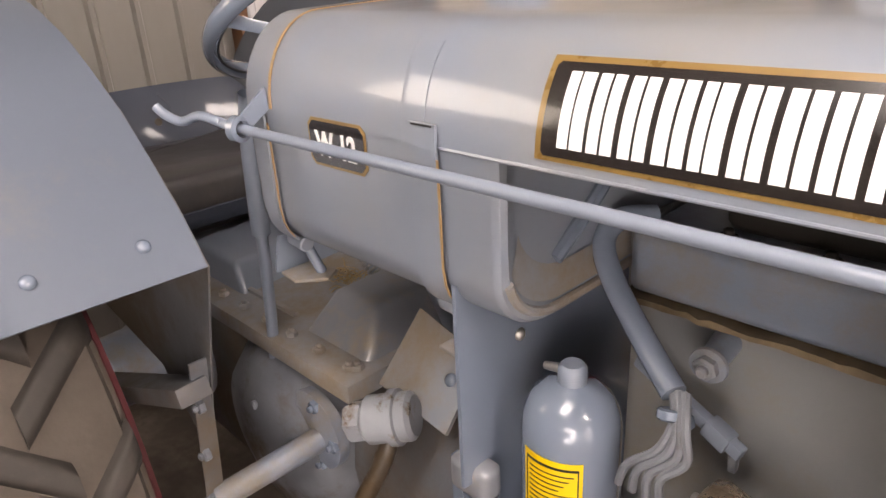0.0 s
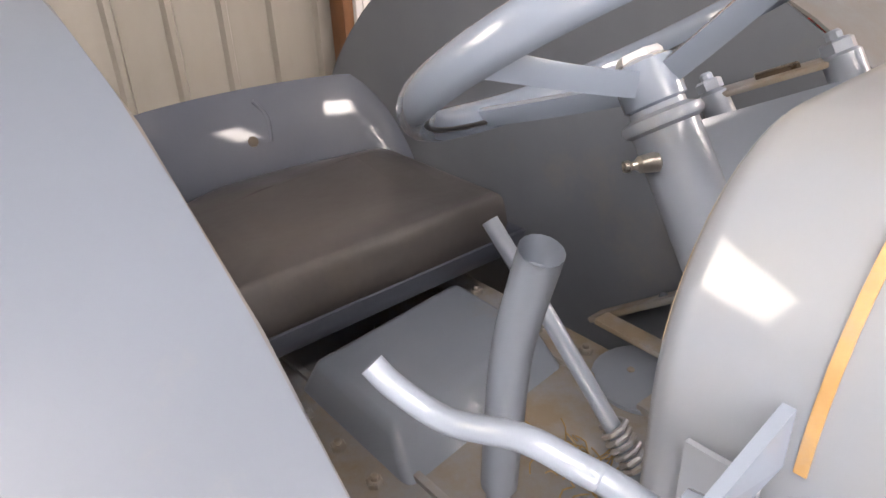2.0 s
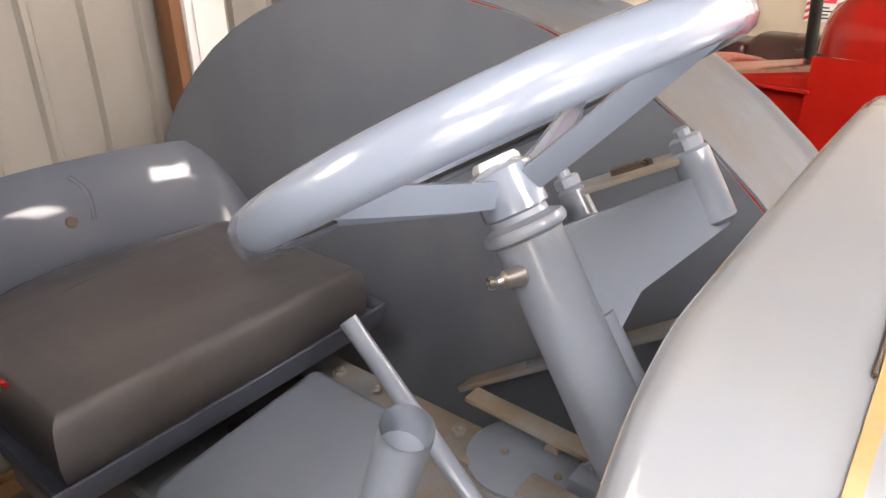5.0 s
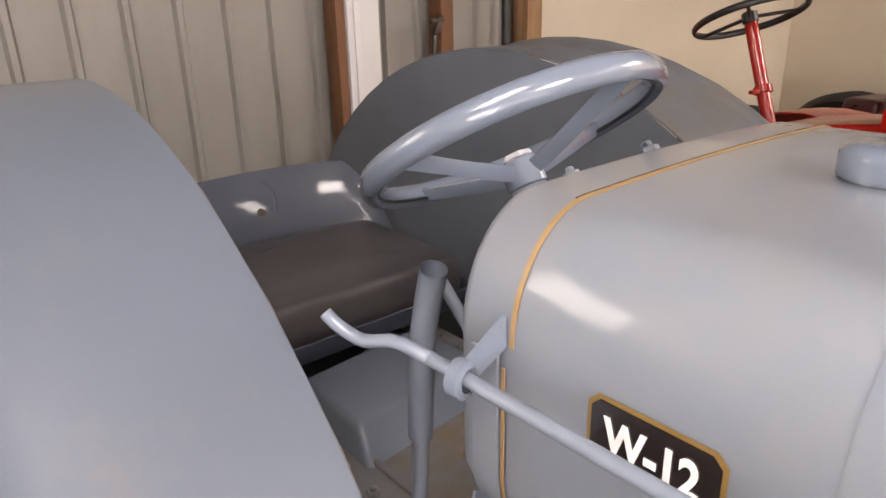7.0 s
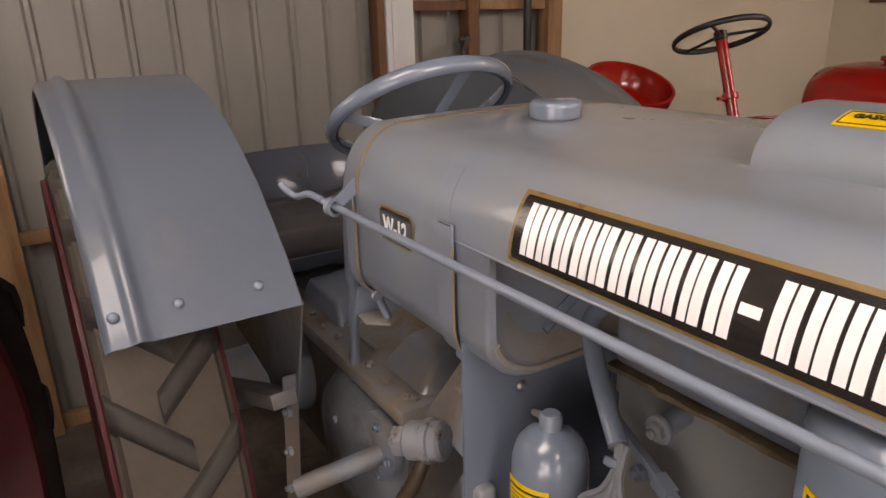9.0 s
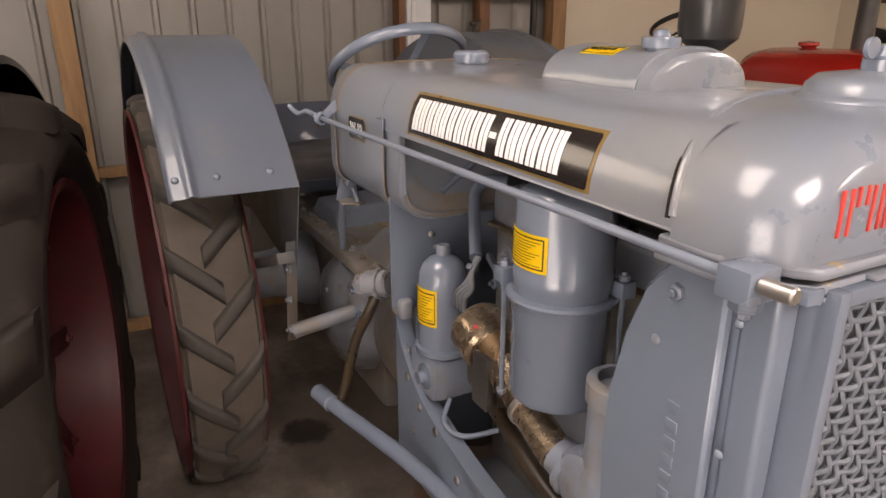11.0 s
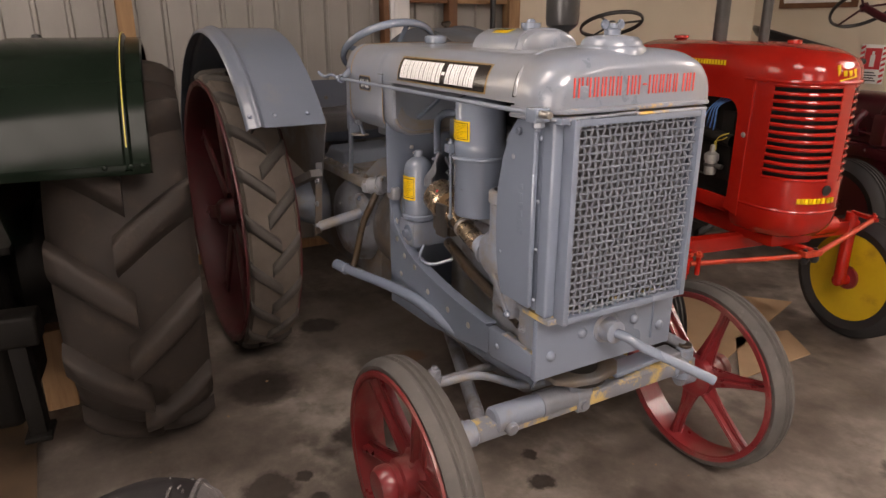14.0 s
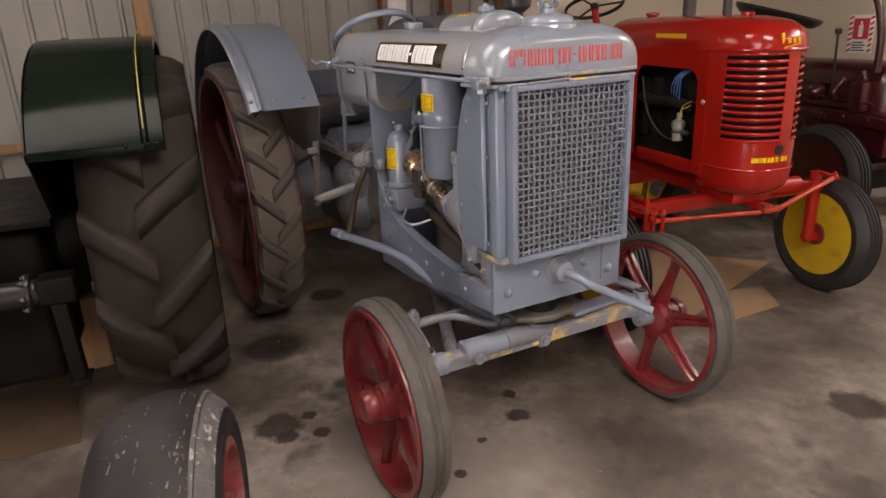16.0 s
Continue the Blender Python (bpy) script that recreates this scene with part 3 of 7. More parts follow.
def hood_section(x, hw=HOOD_HW, top=HOOD_TOP, k=12):
    """Hood section: nearly flat crown, rounded shoulders, upright sides; near skirt to far skirt."""
    edge = top - 0.004
    near = [(-hw, 1.368)]
    near += [(-(hw - SHOULDER) - SHOULDER * math.cos(radians(90 * i / k)), edge - DROP + DROP * math.sin(radians(90 * i / k))) for i in range(k + 1)]
    near += [(-(hw - SHOULDER) * q, edge + (top - edge) * (1 - q * q)) for q in (0.75, 0.5, 0.25)]
    return [(x, YC + y, z) for y, z in near] + [(x, YC, top)] + [(x, YC - y, z) for y, z in reversed(near)]


def hood_y(z):
    """Half width of the hood at height z."""
    lo = HOOD_TOP - 0.004 - DROP
    if z <= lo:
        return HOOD_HW
    s = min(1.0, (z - lo) / DROP)
    return HOOD_HW - SHOULDER + SHOULDER * math.sqrt(1 - s * s)


def tank_section(x, hw, top, bot, k=8, r=0.065):
    pts = []
    for i in range(k + 1):
        a = radians(180 + 90 * i / k)
        pts.append((x, YC - hw + r * 1.25 + r * 1.25 * math.cos(a), bot + r + r * math.sin(a)))
    pts = [(x, YC - hw, top)] + pts
    return pts + [(x, 2 * YC - y, z) for _, y, z in reversed(pts)]


def full_section(x, hw, top, bot):
    """Hood and tank in one closed ring."""
    return hood_section(x, hw, top) + list(reversed(tank_section(x, hw, 1.355, bot)))


# rear of the hood with the tank in one skin, then the open hood sheet in front
rows = [full_section(-0.723, 0.262, 1.447, 1.225), full_section(-0.7295, 0.279, 1.464, 1.205), full_section(-0.731, 0.287, 1.472, 1.196), full_section(-0.730, 0.295, 1.48, 1.188), full_section(-0.725, 0.3, 1.485, 1.182), full_section(-0.717, HOOD_HW, HOOD_TOP, 1.18)]
rows += [full_section(x, HOOD_HW, HOOD_TOP, 1.18) for x in (-0.6, -0.5, -0.393)]
tank = part("fuel_tank", loft(rows), GREYHOOD, T, "grey round-bottomed fuel tank with rounded shoulders")
rows = [hood_section(-0.393 + (0.415 + 0.393) * i / 6) for i in range(7)]
hood = part("hood", loft(rows, ends=False, ring=False), GREYHOOD, T, "rounded grey sheet-metal hood with faint dust")
part("hood_rear_edge", thick(loft([hood_section(x, HOOD_HW + off, HOOD_TOP + off)[:9] for x, off in ((-0.4285, 0.0008), (-0.427, 0.001), (-0.42, 0.001), (-0.395, 0.0008))], ends=False, ring=False), 0.0008), GREYHOOD, hood)
rows = [hood_section(-0.3 + (0.41 + 0.3) * i / 6, HOOD_HW - 0.004, HOOD_TOP - 0.004) for i in range(7)]
# Lining is coloured dark to give the hood's inner shade.
part("hood_lining", loft(rows, ends=False, ring=False), DARK, hood, "inner face of the hood, darkened for its shade")
for s in (-1, 1):
    part("hood_hem", tube([(-0.393, YC + s * 0.301, 1.369), (0.414, YC + s * 0.301, 1.369)], 0.0022, 8, 1), GREYHOOD, hood)
# tank nose below the hood sheet, with its pressed end
part("tank_nose", loft([tank_section(-0.3925, 0.301, 1.385, 1.182), tank_section(-0.3165, 0.301, 1.385, 1.182), tank_section(-0.312, 0.301, 1.385, 1.182), tank_section(-0.307, 0.298, 1.382, 1.185), tank_section(-0.305, 0.29, 1.374, 1.193),
                               tank_section(-0.309, 0.284, 1.37, 1.198), tank_section(-0.318, 0.262, 1.36, 1.215), tank_section(-0.322, 0.2, 1.34, 1.25)]), GREYHOOD, tank, "dished tank end")
part("end_lip", tube(tank_section(-0.306, 0.291, 1.374, 1.1925)[2:-2], 0.0055, 8, 1), GREYDUST, tank, "dusty rolled lip of the tank end")
part("lip_dust", loft([tank_section(-0.3085, 0.283, 1.37, 1.1995)[2:-2], tank_section(-0.3175, 0.262, 1.36, 1.232)[2:-2]], ends=False, ring=False), GREYDUST, tank)
part("tank_crease", tube([(-0.318, YC - 0.2, 1.238), (-0.314, YC - 0.13, 1.29), (-0.316, YC - 0.1, 1.315)], 0.008, 8), GREY, tank)


def strap(x, w, top, lo, off, name="strap"):
    """A band round hood side and tank."""
    ring = []
    for i in range(12):
        z = top - (top - 1.25) * i / 11
        ring.append((YC - hood_y(z) - off, z))
    for y, z in [(y, z) for _, y, z in tank_section(0, HOOD_HW, 1.371, 1.18)[2:6]]:
        if z > lo:
            ring.append((y - off * 0.8, z - off * 0.4))
    return loft([[(x - w / 2, y, z) for y, z in ring], [(x + w / 2, y, z) for y, z in ring]], ends=False, ring=False)


# rear band with the pinstripe, over the whole hood
for side in (1, -1):
    def flip(bm):
        if side < 0:
            for v in bm.verts:
                v.co.y = 2 * YC - v.co.y
        return bm
    st = part("tank_strap", thick(flip(strap(-0.69, 0.03, 1.368, 1.19, 0.004)), 0.003), GREYHOOD, tank)
    part("pinstripe", thick(flip(strap(-0.668, 0.0032, 1.36, 1.2, 0.006)), 0.001), STRIPE, st)
    st = part("tank_strap", thick(flip(strap(-0.393, 0.036, 1.392, 1.19, 0.004)), 0.003), GREYHOOD, tank)
    part("pinstripe", thick(flip(strap(-0.3735, 0.0028, 1.36, 1.2, 0.006)), 0.001), STRIPE, st)
    ys = YC - side * 0.285
    for x, k in ((-0.69, 1.0), (-0.393, 0.5)):
        part("strap_loop", rod((x - 0.018, ys + side * 0.012, 1.19), (x + 0.02, ys + side * 0.010, 1.188), 0.011, bev=0.002), GREYHOOD, tank)
        part("strap_bolt", rod((x + 0.002, ys + side * 0.016, 1.188), (x + 0.016 * k, ys + side * 0.03, 1.138), 0.0075, bev=0.002), GREY, tank)
        if k == 1.0:
            part("foot_back", plate([(ys - side * 0.012, 1.137), (ys + side * 0.05, 1.137), (ys + side * 0.045, 1.185), (ys, 1.19)], "x", x - 0.04, 0.004), GREYSATIN, tank)
        part("strap_foot", softened(plate([(x - 0.03 * k, ys - side * 0.008 * k), (x + 0.01, ys - side * 0.012 * k), (x + 0.042 * k, ys + side * 0.022), (x + 0.026 * k, ys + side * 0.048), (x - 0.03 * k, ys + side * 0.042)], "z", 1.135, 0.005), 0.0015), GREYDUST, tank, "folded grey strap foot")
# stripe and seam over the hood top
ring = [(y, z) for _, y, z in hood_section(0, HOOD_HW + 0.0014, HOOD_TOP + 0.0014)][1:-1]
part("hood_pinstripe", thick(loft([[(-0.6672, y, z) for y, z in ring], [(-0.6626, y, z) for y, z in ring]], ends=False, ring=False), 0.001), STRIPE, hood)
part("hood_seam", tube([(-0.6684, y, z - 0.0002) for y, z in ring[11:-11]], 0.0008, 6, 1), RUSTY, hood, "dark open seam of the hood sheet")
part("hood_edge_wear", tube([(-0.7296, y, z) for _, y, z in hood_section(0, 0.2945, 1.4795)][3:-3], 0.001, 6, 1), RUSTEDGE, tank, "worn brown edge")
part("strap_slot", box(-0.407, YC - 0.3085, 1.3895, -0.379, YC - 0.302, 1.3915), BLACK, hood)


# decals follow the hood's curve
def decal(x0, x1, z0, z1, off, cut=0.0):
    n = 10
    zs = [z0 + (z1 - z0) * i / n for i in range(n + 1)]
    out = []
    for x, c in ((x0, cut), (x0 + cut, 0), (x1 - cut, 0), (x1, cut)) if cut else ((x0, 0), (x1, 0)):
        out.append([(x, YC - hood_y(min(max(z, z0 + c), z1 - c)) - off, min(max(z, z0 + c), z1 - c)) for z in zs])
    bm = loft(out, ends=False, ring=False)
    return thick(bm, 0.0006)


def letter_bars(x0, x1, z0, z1, off, n, dash):
    """A row of plain upright bars, the size of letters."""
    bm = None
    step = (x1 - x0) / n
    for i in range(n):
        if i == dash:
            continue
        a = x0 + step * i
        w = step * (0.8 if i % 3 else 0.86)
        for s0, s1 in ((0.0, 0.44), (0.56, 1.0)) if i % 4 else ((0.0, 0.4), (0.5, 1.0)):
            bm = join(bm, decal(a + w * s0, a + w * s1, z0, z1, off))
    a = x0 + step * dash
    return join(bm, decal(a, a + step * 0.7, z0 + 0.42 * (z1 - z0), z0 + 0.58 * (z1 - z0), off))


dec = part("name_decal", decal(-0.265, 0.272, 1.378, 1.456, 0.0012), GOLD, hood, "black decal with gold border and white lettering blocks")
part("decal_field", decal(-0.259, 0.266, 1.382, 1.452, 0.0020, 0.003), DECALBLACK, dec)
part("decal_lettering", letter_bars(-0.243, 0.212, 1.390, 1.446, 0.0030, 17, 10), DECALWHITE, dec)


def text_mesh(body, size):
    cu = bpy.data.curves.new("lettering", "FONT")
    cu.body, cu.size, cu.extrude, cu.align_x, cu.resolution_u, cu.offset = body, size, 0.0004, "CENTER", 4, size * 0.03
    ob = bpy.data.objects.new("lettering", cu)
    scene.collection.objects.link(ob)
    dg = bpy.context.evaluated_depsgraph_get()
    me = bpy.data.meshes.new_from_object(ob.evaluated_get(dg))
    bpy.data.objects.remove(ob)
    bm = bmesh.new()
    bm.from_mesh(me)
    bpy.data.meshes.remove(me)
    return bm


badge = part("model_plate", decal(-0.588, -0.484, 1.322, 1.377, 0.0012, 0.008), GOLD, tank, "small black plate with gold border and white characters")
part("plate_field", decal(-0.5845, -0.4875, 1.3253, 1.3737, 0.002, 0.007), DECALBLACK, badge)
bm = text_mesh("W-12", 0.038)
bmesh.ops.scale(bm, vec=(0.8, 1.0, 1.0), verts=bm.verts)
bm.transform(Matrix.Translation((-0.536, YC - 0.3054, 1.336)) @ Matrix.Rotation(radians(90), 4, "X"))
part("plate_print", bm, DECALWHITE, badge, sharp=20)

# filler cap
cap = part("tank_cap", lathe((-0.515, 0.70, 1.485), (-0.515, 0.70, 2), [(0.036, 0), (0.036, 0.004), (0.042, 0.005), (0.0425, 0.022), (0.0415, 0.0265), (0.038, 0.03), (0.032, 0.032), (0.0, 0.033)], 56), GREY, T, "grey screw filler cap")

# small start tank on top of the hood
GX0, GX1 = -0.11, 0.165


def dome(x, hw, zb, top, n=2.3, k=12):
    return [(x, YC + hw * math.copysign(abs(math.cos(a)) ** (2 / n), math.cos(a)), zb + (top - zb) * abs(math.sin(a)) ** (2 / n)) for a in [math.pi * (1 - i / (2 * k)) for i in range(2 * k + 1)]]


gas = part("start_tank", loft([dome(GX0, 0.1, 1.48, 1.535), dome(GX0 + 0.006, 0.108, 1.48, 1.545), dome(GX1 - 0.03, 0.108, 1.48, 1.545), dome(GX1 - 0.006, 0.104, 1.48, 1.54), dome(GX1, 0.092, 1.48, 1.527)]), GREYHOOD, T,
           "small half-round grey start-fuel tank")
part("tank_band", thick(loft([dome(GX1 - 0.045, 0.111, 1.48, 1.548), dome(GX1 - 0.03, 0.111, 1.48, 1.548)], ends=False, ring=False), 0.003), GREYHOOD, gas)
part("start_tank_foot", box(GX0 - 0.008, YC - 0.125, 1.474, GX1 + 0.004, YC + 0.125, 1.486, 0.004), GREYHOOD, gas)
part("filler_cap", lathe((0.1, YC - 0.03, 1.54), (0.1, YC - 0.03, 2), [(0.024, -0.006), (0.024, 0.004), (0.03, 0.005), (0.0305, 0.018), (0.0295, 0.021), (0.014, 0.023), (0.012, 0.029), (0.008, 0.032), (0, 0.033)], 36), GREY, gas)
bm = bmesh.new()


def gas_patch(x0, x1, a0, a1, off):
    out = []
    for i in range(7):
        a = radians(a0 + (a1 - a0) * i / 6)
        y = YC - (0.108 + off) * abs(math.cos(a)) ** (2 / 2.3)
        z = 1.48 + (0.065 + off) * abs(math.sin(a)) ** (2 / 2.3)
        out.append([(x0, y, z), (x1, y, z)])
    return thick(loft(out, ends=False, ring=False), 0.0006)


lab = part("fuel_label", gas_patch(-0.045, 0.04, 50, 71.5, 0.001), LABELYEL, gas, "yellow label with black print")
bm = text_mesh("GASOLINE", 0.0128)
for v in bm.verts:  # bent to the tank's curve
    an, off = radians(59.5 + v.co.y * 595), 0.0023 + v.co.z
    v.co = Vector((v.co.x - 0.0025, YC - (0.108 + off) * math.cos(an) ** (2 / 2.3), 1.48 + (0.065 + off) * math.sin(an) ** (2 / 2.3)))
part("label_print", bm, BLACK, lab, sharp=20)
for a0, a1 in ((52.3, 52.9), (68.8, 69.4)):
    part("label_rule", gas_patch(-0.0415, 0.0365, a0, a1, 0.0019), BLACK, lab)
for x0 in (-0.0415, 0.0357):
    part("label_rule", gas_patch(x0, x0 + 0.0008, 52.3, 69.4, 0.0019), BLACK, lab)

# radiator top tank
YR = 0.704  # centre line of the radiator


def tank_top(hw, zb, top, n=3.2, x=0.0):
    return [(a, b + YR - YC, c) for a, b, c in section(hw, zb, top, n, x=x)]


def swept(hw, top, back):
    """A section whose middle reaches back over the hood."""
    return [(0.418 - back * max(0.0, 1 - ((y - YR) / 0.3) ** 2), y, z) for _, y, z in tank_top(hw, 1.362, top)]


rows = [swept(0.298, 1.4985, 0.085), tank_top(0.298, 1.362, 1.5, 3.6, x=0.43), tank_top(0.298, 1.362, 1.5, 3.6, x=0.47), tank_top(0.2945, 1.362, 1.498, 3.6, x=0.498), tank_top(0.285, 1.362, 1.491, 3.6, x=0.52),
        tank_top(0.271, 1.362, 1.479, 3.6, x=0.536), tank_top(0.257, 1.362, 1.464, 3.6, x=0.545), tank_top(0.246, 1.362, 1.45, 3.6, x=0.549)]
top = part("radiator_top_tank", loft(rows), GREYHOOD, T, "rounded grey cast radiator top tank")
part("tank_rim", tube(swept(0.2985, 1.499, 0.085)[1:-1], 0.0045, 8, 1), GREYHOOD, top)
part("rim_seam", tube([(x - 0.007, y, z - 0.0035) for x, y, z in swept(0.2985, 1.499, 0.085)[1:-1]], 0.003, 6, 1), DARK, top)
fl = [(0.40, YR - 0.3), (0.485, YR - 0.299), (0.545, YR - 0.262), (0.562, YR - 0.246), (0.562, YR + 0.246), (0.545, YR + 0.262), (0.485, YR + 0.299), (0.40, YR + 0.3)]
part("tank_flange", plate(fl, "z", 1.352, 0.012, 0.003), YELLOWED, top, "grey bolted flange with worn yellow paint")
part("lower_flange", plate([(x - 0.004, y) for x, y in fl], "z", 1.334, 0.011, 0.003), YELLOWED, top)
for i in range(8):
    part("flange_bolt", nut((0.55, YR - 0.23 + 0.46 * i / 7, 1.333), (0, 0, -1), 0.009, 0.007), GREY, top)
bm = None
for i in range(17):  # plain bars, two to a character
    y = 0.482 + 0.42 * i / 17
    if i != 9:
        wide = 0.0085 if i in (6, 14) else 0.0185
        hi = 1.436 if i != 1 else 1.437
        lo = 1.389 if i != 1 else 1.417
        bm = box(0.548, y, lo, 0.5512, y + 0.0046, hi, 0.0008, bm)
        if wide > 0.01:
            bm = box(0.548, y + wide - 0.0044, lo, 0.5512, y + wide, hi, 0.0008, bm)
    else:
        bm = box(0.548, y + 0.004, 1.411, 0.5512, y + 0.016, 1.416, 0.0008, bm)
part("raised_lettering", bm, LETTERRED, top, "raised red lettering blocks")
neck = part("filler_neck", lathe((0.44, YR - 0.01, 1.49), (0.44, YR - 0.01, 2), [(0.092, -0.02), (0.09, 0.006), (0.086, 0.012), (0.08, 0.016), (0.077, 0.026), (0.066, 0.036), (0.03, 0.041), (0, 0.041)], 32), GREYHOOD, top)
bm = lathe((0.44, YR - 0.01, 1.53), (0.44, YR - 0.01, 2), [(0.022, 0), (0.022, 0.014), (0.015, 0.018), (0.014, 0.03), (0, 0.032)], 16)
for s in (1, -1):
    bm = join(bm, moved(lathe((0, -0.003, 0), (0, 0.003, 0), [(0.012, 0), (0.013, 0.003), (0.012, 0.006)], 12), Matrix.Translation((0.44, YR - 0.01 + s * 0.027, 1.557)) @ Matrix.Rotation(radians(90), 4, "Z")))
part("wing_nut", bm, GREY, neck)

# radiator body
rad = part("radiator_body", box(0.40, YR - 0.26, 0.82, 0.5, YR + 0.26, 1.334, 0.004), GREY, T, "grey radiator side housing")
part("radiator_core", box(0.5005, YR - 0.2105, 0.826, 0.528, YR + 0.2105, 1.32), CORE, rad, "dark finned radiator core")
for s in (-1, 1):
    part("side_flange", plate([(0.36, 0.83), (0.488, 0.83), (0.488, 1.333), (0.41, 1.333), (0.375, 1.29), (0.348, 1.22), (0.332, 1.13), (0.328, 1.04), (0.333, 0.95), (0.345, 0.88)], "y", YR + s * 0.275 - 0.008, 0.016, 0.004), GREY, rad)
    part("side_post", box(0.4885, YR + s * 0.244 - 0.017, 0.813, 0.534, YR + s * 0.244 + 0.017, 1.3335, 0.008, seg=3), GREY, rad)
    part("side_bolt", nut((0.425, YR + s * 0.283, 1.3), (0, s, 0), 0.011, 0.008), GREY, rad)
    for zz in (0.86, 1.0, 1.13, 1.29):
        part("rivet", rivet((0.5, YR + s * 0.274, zz), (0, s, 0), 0.006, 0.004), GREY, rad)
for i in range(6):
    part("cast_mark", box(0.43, YR - 0.2845, 1.03 + i * 0.024, 0.447, YR - 0.2825, 1.045 + i * 0.024, 0.0006), GREY, rad)
part("side_dimple", lathe((0.4, YR - 0.282, 1.23), (0.4, YR - 0.3, 1.23), [(0.008, 0), (0.005, 0.003), (0, 0.004)], 10), YELLOWED, rad)

# grille: frame and woven wire
FX = 0.572
gr = part("grille_frame", box(0.53, YR - 0.229, 0.80, FX, YR - 0.211, 1.34, 0.003), GREY, T, "grey steel frame with woven wire mesh")
part("frame_rail", box(0.53, YR + 0.211, 0.80, FX, YR + 0.229, 1.34, 0.003), GREY, gr)
part("frame_rail", box(0.531, YR - 0.2108, 1.322, FX - 0.001, YR + 0.2108, 1.3395, 0.003), GREY, gr)
part("frame_rail", box(0.531, YR - 0.2108, 0.8005, FX - 0.001, YR + 0.2108, 0.818, 0.003), GREY, gr)
NV, NH = 21, 25


def wire_mesh(n_cross, length, phase, name):
    """A crimped wire along +z, bulging along x."""
    pts = []
    steps = n_cross * 4
    for i in range(steps + 1):
        s = i / steps
        pts.append((0.0026 * math.sin(math.pi * (n_cross * s + phase) ), 0, length * s))
    bm = finish(tube(pts, 0.0034, 6, 1))
    me = bpy.data.meshes.new(name)
    bm.to_mesh(me)
    bm.free()
    me.materials.append(WIRE)
    return me


vm = [wire_mesh(NH, 0.504, p, "upright_wire") for p in (0.0, 1.0)]
hm = [wire_mesh(NV, 0.422, p, "cross_wire") for p in (0.5, 1.5)]
for i in range(NV):
    o = new("upright_wire", vm[i % 2])
    o.parent = gr
    o.matrix_basis = Matrix.Translation((0.556, YR - 0.2015 + 0.403 * i / (NV - 1), 0.818))
for i in range(NH):
    o = new("cross_wire", hm[i % 2])
    o.parent = gr
    o.matrix_basis = Matrix.Translation((0.556, YR - 0.211, 0.828 + 0.484 * i / (NH - 1))) @ Matrix.Rotation(radians(-90), 4, "X")
part("grille_hasp", join(beam((0.562, YR - 0.17, 1.343), (0.562, YR - 0.02, 1.347), 0.012, 0.006), rod((0.562, YR - 0.02, 1.34), (0.562, YR - 0.02, 1.358), 0.004)), YELLOWED, gr)
part("frame_latch", box(0.522, YR - 0.262, 1.328, 0.56, YR - 0.236, 1.344, 0.003), GREY, gr)

# front bolster under the radiator
bol = part("front_bolster", box(0.488, YR - 0.262, 0.612, 0.508, YR + 0.262, 0.7945, 0.004), GREY, T, "grey cast front bolster with rounded bolt heads")
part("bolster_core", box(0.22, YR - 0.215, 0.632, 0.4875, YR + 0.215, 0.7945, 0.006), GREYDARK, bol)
part("bolster_top", box(0.38, YR - 0.258, 0.7955, 0.545, YR + 0.258, 0.812, 0.003), YELLOWPATCH, bol, "grey ledge with worn yellow paint")
for s in (-1, 1):
    part("bolster_cheek", softened(plate([(0.27, 0.6), (0.29, 0.588), (0.4875, 0.6125), (0.4875, 0.688), (0.27, 0.688)], "y", YR + s * 0.2465 - 0.015, 0.03), 0.007), GREY, bol)
    part("cheek_bolt", rivet((0.32, YR + s * 0.2615, 0.64), (0, s, 0), 0.01, 0.006), GREY, bol)
    part("corner_post", softened(box(0.405, YR + s * 0.235 - 0.014, 0.689, 0.487, YR + s * 0.235 + 0.014, 0.795), 0.005), CASTGREY, bol)
    part("post_bolt", nut((0.43, YR + s * 0.249, 0.74), (0, s, 0), 0.012, 0.01), CASTGREY, bol)
    part("worn_ledge", box(0.34, YR + s * 0.2465 - 0.0145, 0.6882, 0.486, YR + s * 0.2465 + 0.0145, 0.6905, 0.0008), YELLOWPATCH, bol, "worn yellow paint on the ledge")
for y in (-0.21, -0.1, 0.1, 0.21):
    part("bolt_head", rivet((0.508, YR + y, 0.68 if abs(y) > 0.2 else 0.725), (1, 0, 0), 0.016, 0.012), GREY, bol)
part("edge_strip", box(0.505, YR + 0.175, 0.645, 0.514, YR + 0.182, 0.79, 0.002), GREY, bol)
part("crank_boss", lathe((0.50, YR - 0.01, 0.722), (1, YR - 0.01, 0.722), [(0.05, 0), (0.046, 0.012), (0.036, 0.014), (0.034, 0.05), (0.026, 0.055), (0.0, 0.055)], 24), CASTGREY, bol, "round crank boss")
part("crank_handle", tube([(0.55, YR - 0.01, 0.722), (0.585, YR + 0.005, 0.716), (0.62, YR + 0.04, 0.69), (0.67, YR + 0.11, 0.65), (0.715, YR + 0.175, 0.615), (0.735, YR + 0.2, 0.6)], 0.0145, 12), GREY, bol, "bent grey starting crank")

